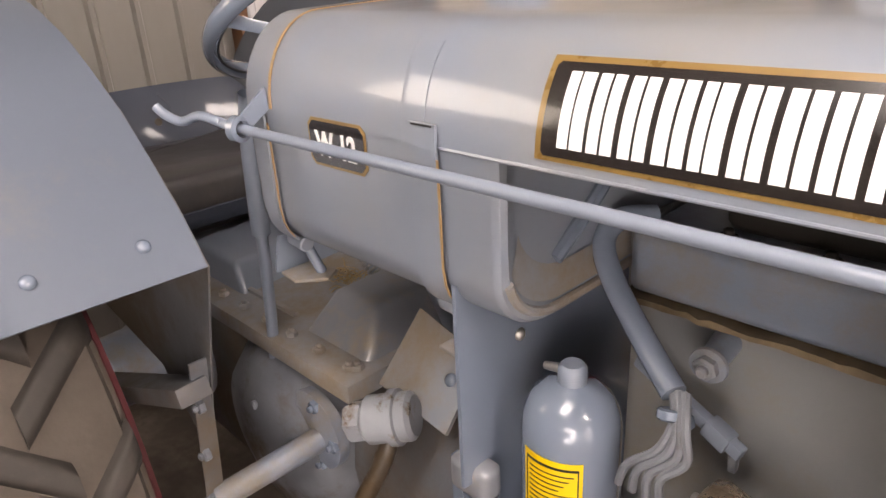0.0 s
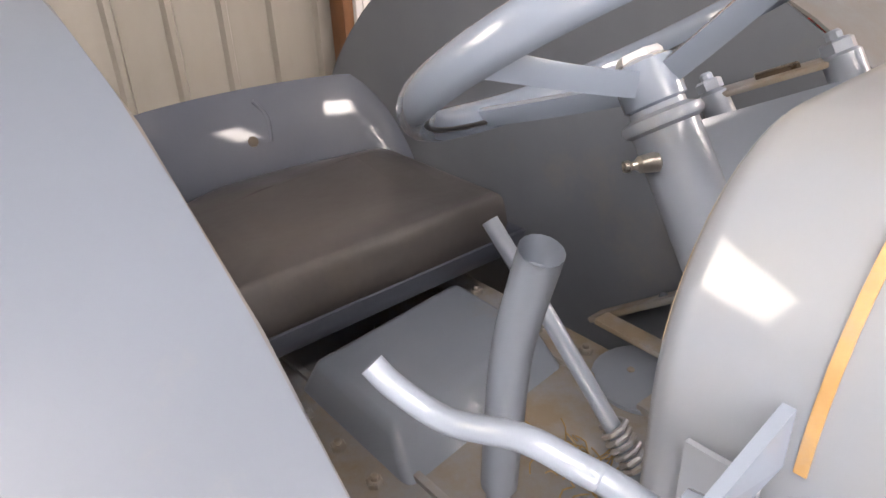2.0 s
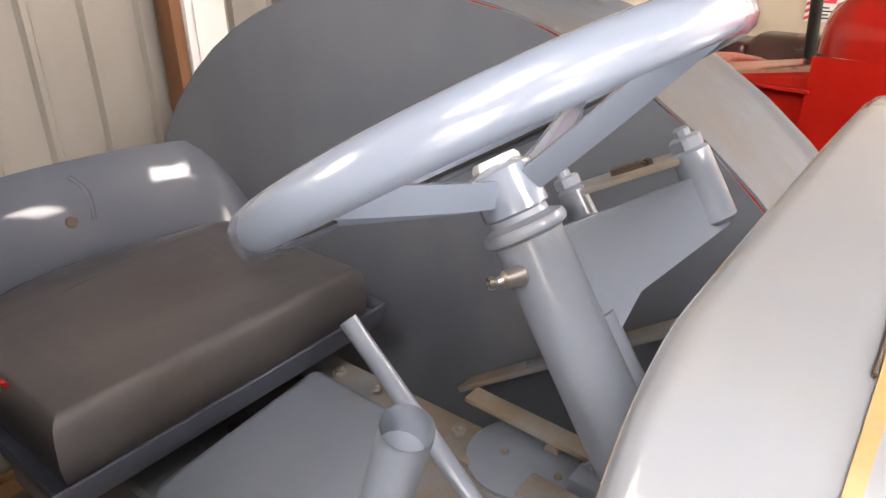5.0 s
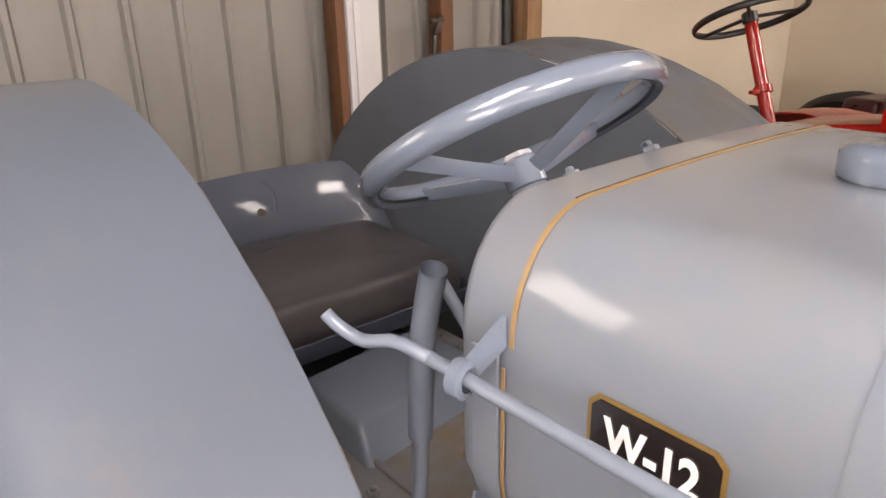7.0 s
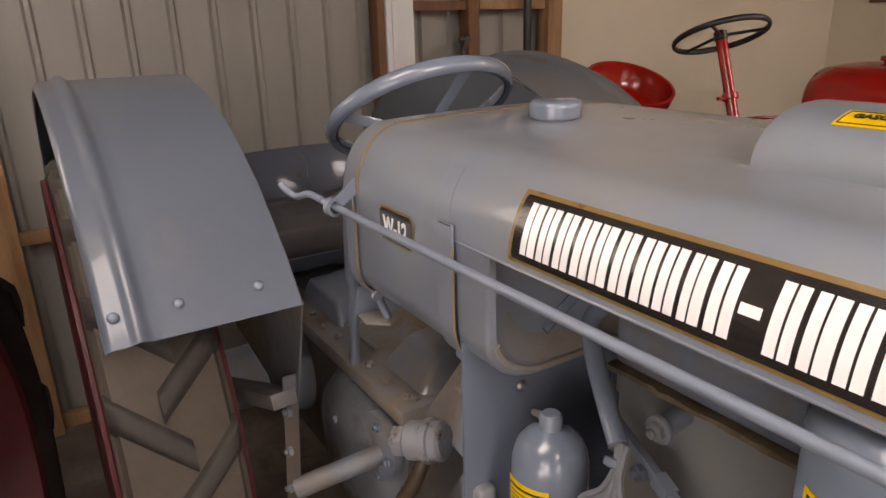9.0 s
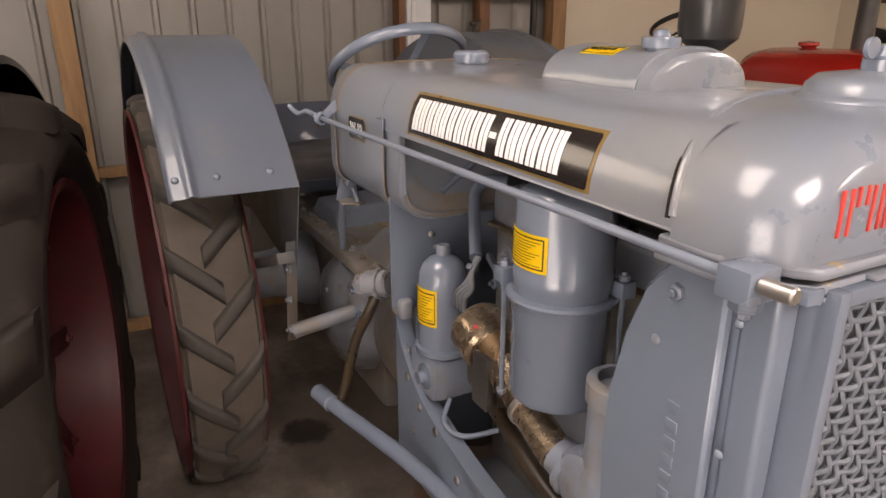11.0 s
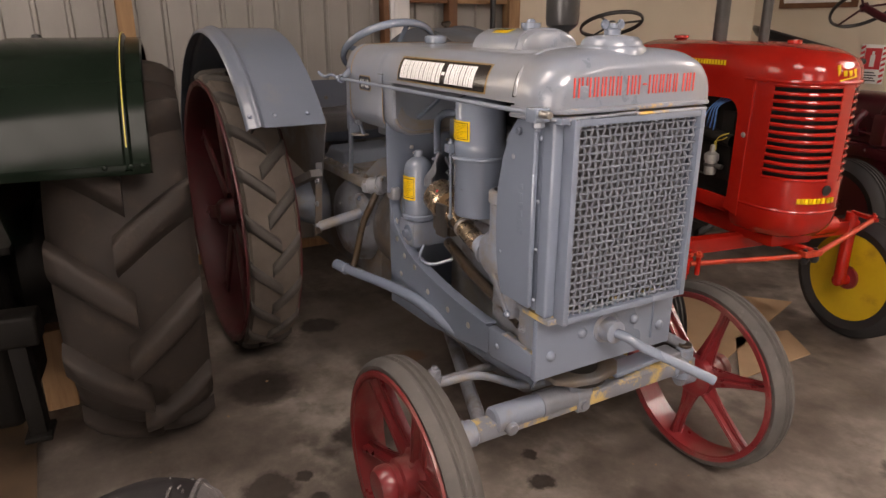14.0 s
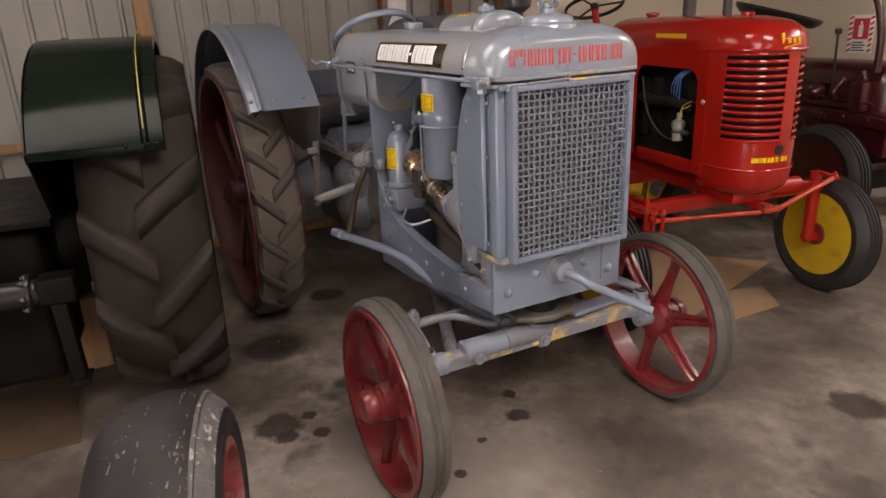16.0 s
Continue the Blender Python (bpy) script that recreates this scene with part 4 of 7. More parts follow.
# frame rails with the long curve
for s in (-1, 1):
    y = YC + s * 0.263
    up = [(-0.40, 0.975), (-0.385, 0.9), (-0.34, 0.83), (-0.25, 0.765), (-0.1, 0.725), (0.08, 0.70), (0.22, 0.69), (0.268, 0.689)]
    upper = [(p.x, p.z) for p in smooth_line([(a, 0, b) for a, b in up], 5)]
    lowr = [(0.268, 0.592), (0.2, 0.585), (-0.1, 0.535), (-0.42, 0.52)]
    rail = part("frame_rail", plate(upper + lowr + [(-0.42, 0.97)], "y", y - 0.006, 0.012), GREY, T, "curved grey side frame with drilled holes")
    bm = loft([[(a, y - 0.012 * s * -1 - 0.004, b - 0.002), (a, y + 0.022, b - 0.002), (a, y + 0.022, b + 0.006), (a, y - 0.016, b + 0.006)] for a, b in upper])
    part("rail_lip", bm, GREY, rail)
    for a, b in ((-0.36, 0.86), (-0.36, 0.79), (-0.30, 0.74), (-0.22, 0.72), (-0.12, 0.66), (0.02, 0.645), (0.15, 0.64), (-0.33, 0.66)):
        part("rail_rivet", rivet((a, y + s * 0.006, b), (0, s, 0), 0.011, 0.003), STEEL, rail, "worn bright rivet head")

# engine between radiator and firewall
eng = part("engine_block", box(-0.30, YC - 0.07, 0.55, 0.33, YC + 0.14, 1.154, 0.012), ENGINEGREY, T, "grey cast engine block with oil stains")
part("cylinder_head", box(-0.3, YC - 0.082, 1.162, 0.31, YC + 0.15, 1.238, 0.014, seg=3), CASTGREY, eng)
part("head_step", box(-0.312, YC - 0.06, 1.1, -0.302, YC + 0.12, 1.235, 0.004), ENGINEGREY, eng)
rng = random.Random(11)
rows = []
for k in range(46):  # gasket with an oily, uneven edge
    x, w, dz = -0.303 + 0.62 * k / 45, rng.uniform(0.0, 0.006), rng.uniform(-0.0025, 0.0025)
    rows.append([(x, YC - 0.09 - w, 1.1545 + dz * 0.4), (x, YC + 0.15, 1.1545), (x, YC + 0.15, 1.161), (x, YC - 0.09 - w * 0.6, 1.161 + dz)])
part("head_gasket", loft(rows), GASKET, eng, "oily brown gasket edge")
# Dark sheet painting the shade behind the engine.
part("manifold_shield", box(-0.3, YC + 0.2, 0.95, 0.34, YC + 0.206, 1.36, 0.002), DARK, eng, "dark shield standing for hood shade on the far side")
part("block_boss", rod((-0.182, YC - 0.06, 1.132), (-0.178, YC - 0.118, 1.128), 0.017, 0.014, 14, bev=0.003), CASTGREY, eng)
part("boss_washer", lathe((-0.178, YC - 0.118, 1.128), (-0.176, YC - 0.2, 1.124), [(0.02, 0), (0.021, 0.002), (0.02, 0.006), (0, 0.007)], 18), CASTGREY, eng)
part("boss_bolt", nut((-0.178, YC - 0.124, 1.128), (0, -1, -0.06), 0.0135, 0.01), CASTGREY, eng)
# Cover and head bolts are darkened for the shade under the hood.
part("rocker_cover", box(-0.22, YC - 0.03, 1.238, 0.26, YC + 0.1, 1.30, 0.025, seg=3), DARK, eng)
for i in range(6):
    part("head_bolt", nut((-0.2 + i * 0.1, YC - 0.055, 1.238), (0, 0, 1), 0.012, 0.01), DARK, eng)
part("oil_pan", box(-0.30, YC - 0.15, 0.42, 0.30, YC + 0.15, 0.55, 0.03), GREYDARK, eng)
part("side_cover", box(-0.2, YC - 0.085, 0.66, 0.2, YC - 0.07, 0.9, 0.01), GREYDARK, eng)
part("fan_shroud", lathe((0.36, YC, 1.07), (0.41, YC, 1.07), [(0.22, 0), (0.25, 0.01), (0.255, 0.045)], 40), BLACK, eng)
part("fan_blades", join(beam((0.345, YC, 0.88), (0.345, YC, 1.26), 0.06, 0.006), beam((0.345, YC - 0.19, 1.07), (0.345, YC + 0.19, 1.07), 0.06, 0.006)), GREYDARK, eng)
# firewall
part("firewall", plate([(YC - 0.30, 0.97), (YC - 0.24, 0.96), (YC - 0.24, 0.55), (YC + 0.24, 0.55), (YC + 0.24, 0.96), (YC + 0.30, 0.97), (YC + 0.30, 1.235), (YC + 0.23, 1.184), (YC - 0.23, 1.184), (YC - 0.30, 1.23)], "x", -0.372, 0.005), GREY, T, "flat grey dash sheet")
part("firewall_bolts", rivet((-0.366, YC - 0.2, 1.13), (1, 0, 0), 0.008, 0.006), STEEL, T)
part("rail_knob", box(-0.408, 0.428, 0.94, -0.348, 0.462, 0.988, 0.012, seg=3), GREYCOVER, T, "rounded end of the side frame")

# oil filter
fx, fy = -0.282, 0.50
of = part("oil_filter", lathe((fx, fy, 0.885), (fx, fy, 2), [(0.058, 0), (0.062, 0.004), (0.062, 0.016), (0.055, 0.02), (0.055, 0.17), (0.052, 0.19), (0.044, 0.208), (0.028, 0.222), (0.014, 0.227), (0.013, 0.228)], 40), GREY, T, "grey oil filter canister")
part("filter_nut", lathe((fx, fy, 1.11), (fx, fy, 2), [(0.016, 0), (0.016, 0.018), (0.012, 0.023), (0, 0.023)], 12), GREYSATIN, of)
part("bleed_fitting", rod((fx - 0.012, fy, 1.121), (fx - 0.034, fy - 0.004, 1.119), 0.006, 0.0045, 10, bev=0.001), STEEL, of)


def wrap_label(cx, cy, r, z0, z1, a0, a1):
    pts = [(cx + (r + 0.0012) * math.cos(radians(a0 + (a1 - a0) * i / 10)), cy + (r + 0.0012) * math.sin(radians(a0 + (a1 - a0) * i / 10))) for i in range(11)]
    return thick(loft([[(x, y, z0) for x, y in pts], [(x, y, z1) for x, y in pts]], ends=False, ring=False), 0.0006)


def label_lines(cx, cy, r, z0, z1, a0, a1, n, parent):
    """A yellow label with a border and plain bars for its small print."""
    lb = part("yellow_label", wrap_label(cx, cy, r, z0, z1, a0, a1), LABELYEL, parent, "yellow label with small black print")
    d = (a1 - a0)
    bm = None
    for q0, q1, b0, b1 in ((0.06, 0.94, 0.08, 0.115), (0.06, 0.94, 0.885, 0.92), (0.06, 0.08, 0.08, 0.92), (0.92, 0.94, 0.08, 0.92)):
        bm = join(bm, wrap_label(cx, cy, r + 0.0008, z0 + (z1 - z0) * b0, z0 + (z1 - z0) * b1, a0 + d * q0, a0 + d * q1))
    for i in range(n):
        q = 0.17 + 0.7 * i / n
        e = 0.87 - 0.3 * ((i * 7) % 4) / 4
        bm = join(bm, wrap_label(cx, cy, r + 0.0008, z0 + (z1 - z0) * q, z0 + (z1 - z0) * (q + 0.13 / n), a0 + d * 0.13, a0 + d * e))
    part("label_print", bm, BLACK, lb)


label_lines(fx, fy, 0.055, 0.962, 1.046, 247, 318, 9, of)
part("filter_base", box(fx - 0.06, fy - 0.055, 0.79, fx + 0.06, fy + 0.08, 0.884, 0.012), CASTGREY, T)
part("filter_plug", lathe((fx + 0.02, fy - 0.055, 0.84), (fx + 0.02, fy - 0.2, 0.84), [(0.03, 0), (0.03, 0.004), (0.016, 0.006), (0.014, 0.02), (0, 0.02)], 16), GREY, T)
part("oil_pipe", tube([(fx + 0.07, fy - 0.02, 0.80), (fx + 0.10, fy - 0.05, 0.765), (fx + 0.15, fy - 0.03, 0.755), (fx + 0.19, fy + 0.03, 0.775)], 0.006, 8), GREY, T)

# air cleaner
ax, ay = 0.14, 0.486
ac = part("air_cleaner", lathe((ax, ay, 1.0), (ax, ay, 2), [(0.06, 0), (0.074, 0.006), (0.078, 0.016), (0.078, 0.2), (0.079, 0.202), (0.079, 0.225), (0.077, 0.228), (0.077, 0.34), (0.07, 0.352), (0.03, 0.37), (0, 0.372)], 44), GREY, T,
          "tall grey air cleaner canister with a clamp band")
part("clamp_band", lathe((ax, ay, 1.175), (ax, ay, 2), [(0.078, 0), (0.087, 0.003), (0.089, 0.008), (0.087, 0.012), (0.078, 0.015)], 44), GREY, ac)
for a in (221, 41):
    px, py = ax + 0.093 * math.cos(radians(a)), ay + 0.093 * math.sin(radians(a))
    part("clamp_rod", rod((px, py, 0.985), (px, py, 1.225), 0.0045, seg=8), GREY, ac)
    part("clamp_ear", box(px - 0.014, py - 0.014, 1.188, px + 0.014, py + 0.014, 1.215, 0.003), GREY, ac)
    part("rod_nut", nut((px, py, 1.215), (0, 0, 1), 0.009, 0.008), GREY, ac)
    part("rod_nut", nut((px, py, 0.99), (0, 0, -1), 0.009, 0.008), GREYDARK, ac)
label_lines(ax, ay, 0.077, 1.236, 1.293, 234, 304, 9, ac)
part("cleaner_marks", box(ax + 0.01, ay - 0.0785, 1.09, ax + 0.03, ay - 0.077, 1.093), GREY, ac)
part("intake_hose", tube([(0.0, 0.485, 0.985), (0.045, 0.472, 0.965), (0.1, 0.463, 0.948), (0.2, 0.452, 0.925)], 0.031, 16), BRASS, T, "tarnished brass intake elbow")
part("hose_clamp", lathe((0.085, 0.465, 0.952), (0.185, 0.454, 0.928), [(0.031, 0), (0.035, 0.002), (0.035, 0.012), (0.031, 0.014)], 20), STEEL, T)
# water pump casting
pump = part("pump_casting", softened(plate([(0.205, 0.905), (0.222, 0.955), (0.262, 0.99), (0.35, 0.99), (0.385, 0.93), (0.402, 0.82), (0.395, 0.755), (0.365, 0.75), (0.335, 0.8), (0.27, 0.855), (0.222, 0.88)], "y", 0.432, 0.062), 0.016), CASTGREY, T, "grey cast water pump housing")
part("pump_outlet", lathe((0.306, 0.468, 0.96), (0.306, 0.468, 2), [(0.05, 0), (0.046, 0.02), (0.044, 0.04), (0.044, 0.118), (0.049, 0.122), (0.049, 0.152), (0.043, 0.156), (0.034, 0.157), (0.033, 0.14), (0, 0.138)], 28), CASTGREY, pump)
part("outlet_seam", lathe((0.306, 0.468, 1.0795), (0.306, 0.468, 2), [(0.0445, 0), (0.0465, 0.001), (0.0465, 0.002), (0.0445, 0.003)], 28), RUSTY, pump)
part("volute", lathe((0.29, 0.44, 0.925), (0.29, 0.3, 0.925), [(0.062, 0), (0.06, 0.012), (0.05, 0.018), (0, 0.02)], 28), CASTGREY, pump)
part("casting_web", beam((0.3, 0.428, 0.9), (0.385, 0.43, 0.77), 0.012, 0.014, 0.004), CASTGREY, pump)
part("pump_flange", lathe((0.235, 0.46, 0.918), (0.17, 0.452, 0.932), [(0.046, 0), (0.043, 0.014), (0.034, 0.016), (0.032, 0.04)], 20), CASTGREY, pump)
for bx, bz in ((0.228, 0.917), (0.352, 0.955), (0.385, 0.775)):
    part("pump_bolt", nut((bx, 0.432, bz), (0, -1, 0), 0.012, 0.009), GREY, pump)
part("lower_hose", tube([(-0.12, 0.53, 0.83), (0.05, 0.51, 0.79), (0.2, 0.51, 0.75), (0.36, 0.5, 0.715)], 0.019, 10), RUSTY, T, "oily dark lower pipe")
# magneto
mg = part("magneto", lathe((-0.13, 0.50, 1.0), (-0.0, 0.50, 0.955), [(0.04, -0.02), (0.054, -0.016), (0.06, -0.006), (0.06, 0.05), (0.053, 0.058), (0.052, 0.128), (0.044, 0.137), (0, 0.137)], 32), BRASS, T, "tarnished brass magneto with black cap")
part("magneto_sleeve", lathe((-0.13, 0.50, 1.0), (-0.0, 0.50, 0.955), [(0.0538, 0.064), (0.0556, 0.066), (0.0556, 0.118), (0.0538, 0.12)], 32, closed=True), BRONZE, mg, "dark bronze sleeve")
part("magneto_terminal", lathe((-0.083, 0.468, 1.025), (-0.08, 0.455, 1.05), [(0.007, 0), (0.007, 0.008), (0.004, 0.01), (0, 0.012)], 8), SIGNRED, mg, "small red terminal")
for a in (20, 110, 200, 290):
    part("magneto_screw", rivet(Vector((-0.13, 0.50, 1.0)) + Vector((-0.02, 0.034 * math.cos(radians(a)), 0.03 * math.sin(radians(a)))), (-0.94, 0, 0.33), 0.006, 0.005), STEEL, mg)
part("magneto_cap", rod((-0.002, 0.50, 0.956), (0.035, 0.50, 0.943), 0.046, 0.04, 20, bev=0.008), BLACK, mg)
part("magneto_body", box(-0.13, 0.47, 0.885, -0.01, 0.56, 0.965, 0.012), RUSTY, mg)
part("magneto_bar", box(-0.06, 0.443, 0.89, -0.005, 0.46, 1.0, 0.006), SOOT, mg)
part("conduit", tube([(-0.285, 0.66, 1.25), (-0.308, 0.625, 1.252), (-0.312, 0.598, 1.232), (-0.285, 0.577, 1.2), (-0.235, 0.549, 1.167), (-0.178, 0.519, 1.133)], 0.0135, 14), GREY, T, "grey lead conduit")
for k in range(4):
    part("ignition_lead", tube([(-0.181 + 0.005 * k, 0.521, 1.136), (-0.17 + 0.006 * k, 0.507 - 0.004 * k, 1.112), (-0.178 + 0.01 * k, 0.494, 1.08), (-0.205 + 0.012 * k, 0.488, 1.052), (-0.215 + 0.016 * k, 0.49, 1.02)], 0.0046, 8), GREYDARK, T)
part("lead_band", lathe((-0.176, 0.512, 1.12), (-0.172, 0.503, 1.1), [(0.011, 0), (0.0135, 0.002), (0.0135, 0.01), (0.011, 0.012)], 14), GREY, T)
hv = part("head_lever", beam((-0.262, 0.602, 1.098), (-0.126, 0.577, 1.05), 0.013, 0.016, 0.003), GREYSATIN, T, "grey painted link bar")
part("link_collar", beam((-0.168, 0.585, 1.064), (-0.14, 0.58, 1.054), 0.02, 0.022, 0.003), GREYSATIN, hv)
part("link_tab", beam((-0.134, 0.578, 1.05), (-0.134, 0.577, 1.026), 0.009, 0.01, 0.002), GREYDARK, hv)
part("link_nut", nut((-0.19, 0.58, 1.06), (0, -1, 0.2), 0.012, 0.012), GREY, hv)
part("manifold", tube([(-0.2, 0.90, 1.16), (0.0, 0.95, 1.18), (0.2, 0.90, 1.16)], 0.04, 12), SOOT, T)
st = part("exhaust_pipe", rod((0.05, 0.845, 1.2), (0.05, 0.845, 1.60), 0.024, bev=0.002), SOOT, T, "dark exhaust pipe")
part("muffler", lathe((0.05, 0.845, 1.535), (0.05, 0.845, 3), [(0.026, 0), (0.05, 0.02), (0.053, 0.04), (0.053, 0.33), (0.04, 0.36), (0.026, 0.38), (0.026, 0.7), (0.022, 0.7), (0.022, 0.6)], 28), MUFFLER, st, "dark steel muffler can")

# throttle rod along the side
thr = part("throttle_rod", tube([(-0.822, 0.338, 1.376), (-0.81, 0.343, 1.366), (-0.785, 0.352, 1.358), (-0.75, 0.36, 1.368), (-0.725, 0.368, 1.364), (-0.682, 0.377, 1.357), (-0.4, 0.381, 1.356), (0.0, 0.384, 1.356), (0.545, 0.389, 1.356)], 0.0062, 12, 4), GREYSATIN, T, "long grey throttle rod")
part("rod_eye", lathe((-0.69, 0.374, 1.357), (-0.672, 0.378, 1.357), [(0.0105, 0), (0.0165, 0.002), (0.0165, 0.013), (0.0105, 0.015)], 18, closed=True), GREY, thr)
part("eye_arm", loft([[(-0.684, 0.377, 1.37), (-0.679, 0.377, 1.37), (-0.679, 0.385, 1.352), (-0.684, 0.385, 1.352)], [(-0.676, 0.412, 1.402), (-0.671, 0.412, 1.402), (-0.671, 0.413, 1.375), (-0.676, 0.413, 1.375)]]), GREY, thr)
part("rod_front_block", box(0.505, 0.375, 1.335, 0.545, 0.42, 1.37, 0.005), GREY, thr)
part("rod_front_pin", rod((0.545, 0.39, 1.357), (0.58, 0.392, 1.357), 0.009, bev=0.002), STEEL, thr)
part("rod_front_nut", nut((0.525, 0.40, 1.335), (0, 0, -1), 0.016, 0.014), GREY, thr)

# the bent side pipe
part("side_pipe", tube([(-0.69, 0.325, 0.605), (-0.55, 0.35, 0.61), (-0.40, 0.38, 0.618), (-0.28, 0.405, 0.62), (-0.15, 0.43, 0.612), (-0.05, 0.445, 0.592), (0.05, 0.462, 0.57), (0.2, 0.5, 0.54), (0.363, 0.562, 0.499)], 0.0205, 14), GREY, T, "long bent grey pipe beside the frame")
part("side_pipe_collar", rod((-0.695, 0.3245, 0.605), (-0.61, 0.3375, 0.6075), 0.024, bev=0.004), GREY, T)

# front axle
fa = part("front_axle", beam((0.40, YC - 0.50, 0.43), (0.40, YC + 0.50, 0.43), 0.06, 0.05, 0.01), YELLOWPATCH, T, "grey cast front axle with worn yellow paint")
part("axle_tube", rod((0.40, YC - 0.34, 0.45), (0.40, YC + 0.02, 0.45), 0.04, 0.036, 18, bev=0.006), CASTGREY, fa)
part("axle_sleeve", rod((0.40, YC - 0.17, 0.45), (0.40, YC - 0.04, 0.45), 0.0415, 0.0395, 18), GREYDARK, fa, "oily dark sleeve with yellow traces")
part("axle_lug", rod((0.36, YC - 0.295, 0.437), (0.452, YC - 0.295, 0.431), 0.023, 0.021, 16, bev=0.005), CASTGREY, fa)
part("axle_pivot", lathe((0.38, YC, 0.5), (0.38, YC, 0.64), [(0.09, 0), (0.09, 0.02), (0.06, 0.03), (0.055, 0.1)], 24), DARK, fa)
part("pivot_plate", softened(plate([(0.32, YC - 0.13), (0.42, YC - 0.125), (0.46, YC - 0.08), (0.475, YC), (0.46, YC + 0.09), (0.42, YC + 0.13), (0.32, YC + 0.14)], "z", 0.512, 0.022), 0.006), TRANSDUST, fa, "oily dark pivot plate")
part("clevis", softened(plate([(YC - 0.075, 0.505), (YC + 0.035, 0.505), (YC + 0.028, 0.43), (YC + 0.012, 0.395), (YC - 0.03, 0.39), (YC - 0.048, 0.42)], "x", 0.385, 0.045), 0.008), CASTGREY, fa)
part("clevis_bolt", lathe((0.43, YC - 0.013, 0.422), (1, YC - 0.013, 0.422), [(0.025, 0), (0.025, 0.006), (0.017, 0.008), (0.015, 0.016), (0, 0.017)], 14), GREYDARK, fa)
part("top_bar", beam((0.395, YC + 0.12, 0.482), (0.365, YC + 0.385, 0.472), 0.07, 0.016, 0.004), GREY, fa, "flat grey bar on the axle")
part("bar_clamp", softened(box(0.35, YC + 0.37, 0.425, 0.425, YC + 0.43, 0.49), 0.008), GREYDARK, fa)
for s in (-1, 1):
    part("steering_knuckle", rod((0.40, YC + s * 0.47, 0.37), (0.40, YC + s * 0.47, 0.49), 0.03, bev=0.006), CASTGREY, fa)
    part("knuckle_cap", rod((0.40, YC + s * 0.47, 0.4905), (0.40, YC + s * 0.47, 0.503), 0.024, bev=0.003), RUSTY, fa, "rusty knuckle cap")
    part("knuckle_clamp", rod((0.40, YC + s * 0.4, 0.43), (0.40, YC + s * 0.47, 0.43), 0.04, 0.036, 16, bev=0.008), CASTGREY, fa)
    part("stub_axle", rod((0.39, YC + s * 0.47, 0.36), (0.38, YC + s * 0.6, 0.345), 0.028), CASTGREY, fa)
    part("steering_arm", tube([(0.40, YC + s * 0.47, 0.49), (0.3, YC + s * 0.45, 0.50), (0.2, YC + s * 0.42, 0.47)], 0.019, 10), GREYDARK, fa)
    part("arm_joint", join(rod((0.2, YC + s * 0.42, 0.44), (0.2, YC + s * 0.42, 0.53), 0.022, bev=0.004), nut((0.2, YC + s * 0.42, 0.53), (0, 0, 1), 0.02, 0.016)), GREYDARK, fa)
    part("radius_rod", tube([(0.38, YC + s * 0.36, 0.42), (0.0, YC + s * 0.2, 0.40), (-0.35, YC + s * 0.06, 0.40)], 0.024, 10), GREYDARK, fa)
part("tie_rod", rod((0.2, YC - 0.42, 0.50), (0.2, YC + 0.42, 0.50), 0.014), GREYDARK, fa)
part("drag_link", tube([(0.2, YC - 0.42, 0.49), (0.26, YC - 0.3, 0.52), (0.34, YC - 0.2, 0.5), (0.36, YC - 0.12, 0.495)], 0.013, 10), CASTGREY, fa)


def tapered(p0, p1, w0, w1, t):
    """A flat spoke in the wheel's plane, wide at the hub."""
    d = (p1 - p0).normalized()
    s = d.cross(Vector((0, 1, 0))).normalized()
    n = Vector((0, 1, 0))
    rows = []
    for k in range(7):
        f = k / 6
        w = w1 + (w0 - w1) * (1 - f) ** 2.2 + 0.014 * max(0, f - 0.8) * 5
        c = p0.lerp(p1, f)
        rows.append([c + s * w / 2 + n * t / 2, c - s * w / 2 + n * t / 2, c - s * w / 2 - n * t / 2, c + s * w / 2 - n * t / 2])
    bm = loft(rows)
    bmesh.ops.recalc_face_normals(bm, faces=bm.faces)
    bmesh.ops.bevel(bm, geom=[e for e in bm.edges if len(e.link_faces) == 2 and e.calc_face_angle(0) > 0.9], offset=0.004, segments=2, affect="EDGES")
    return bm


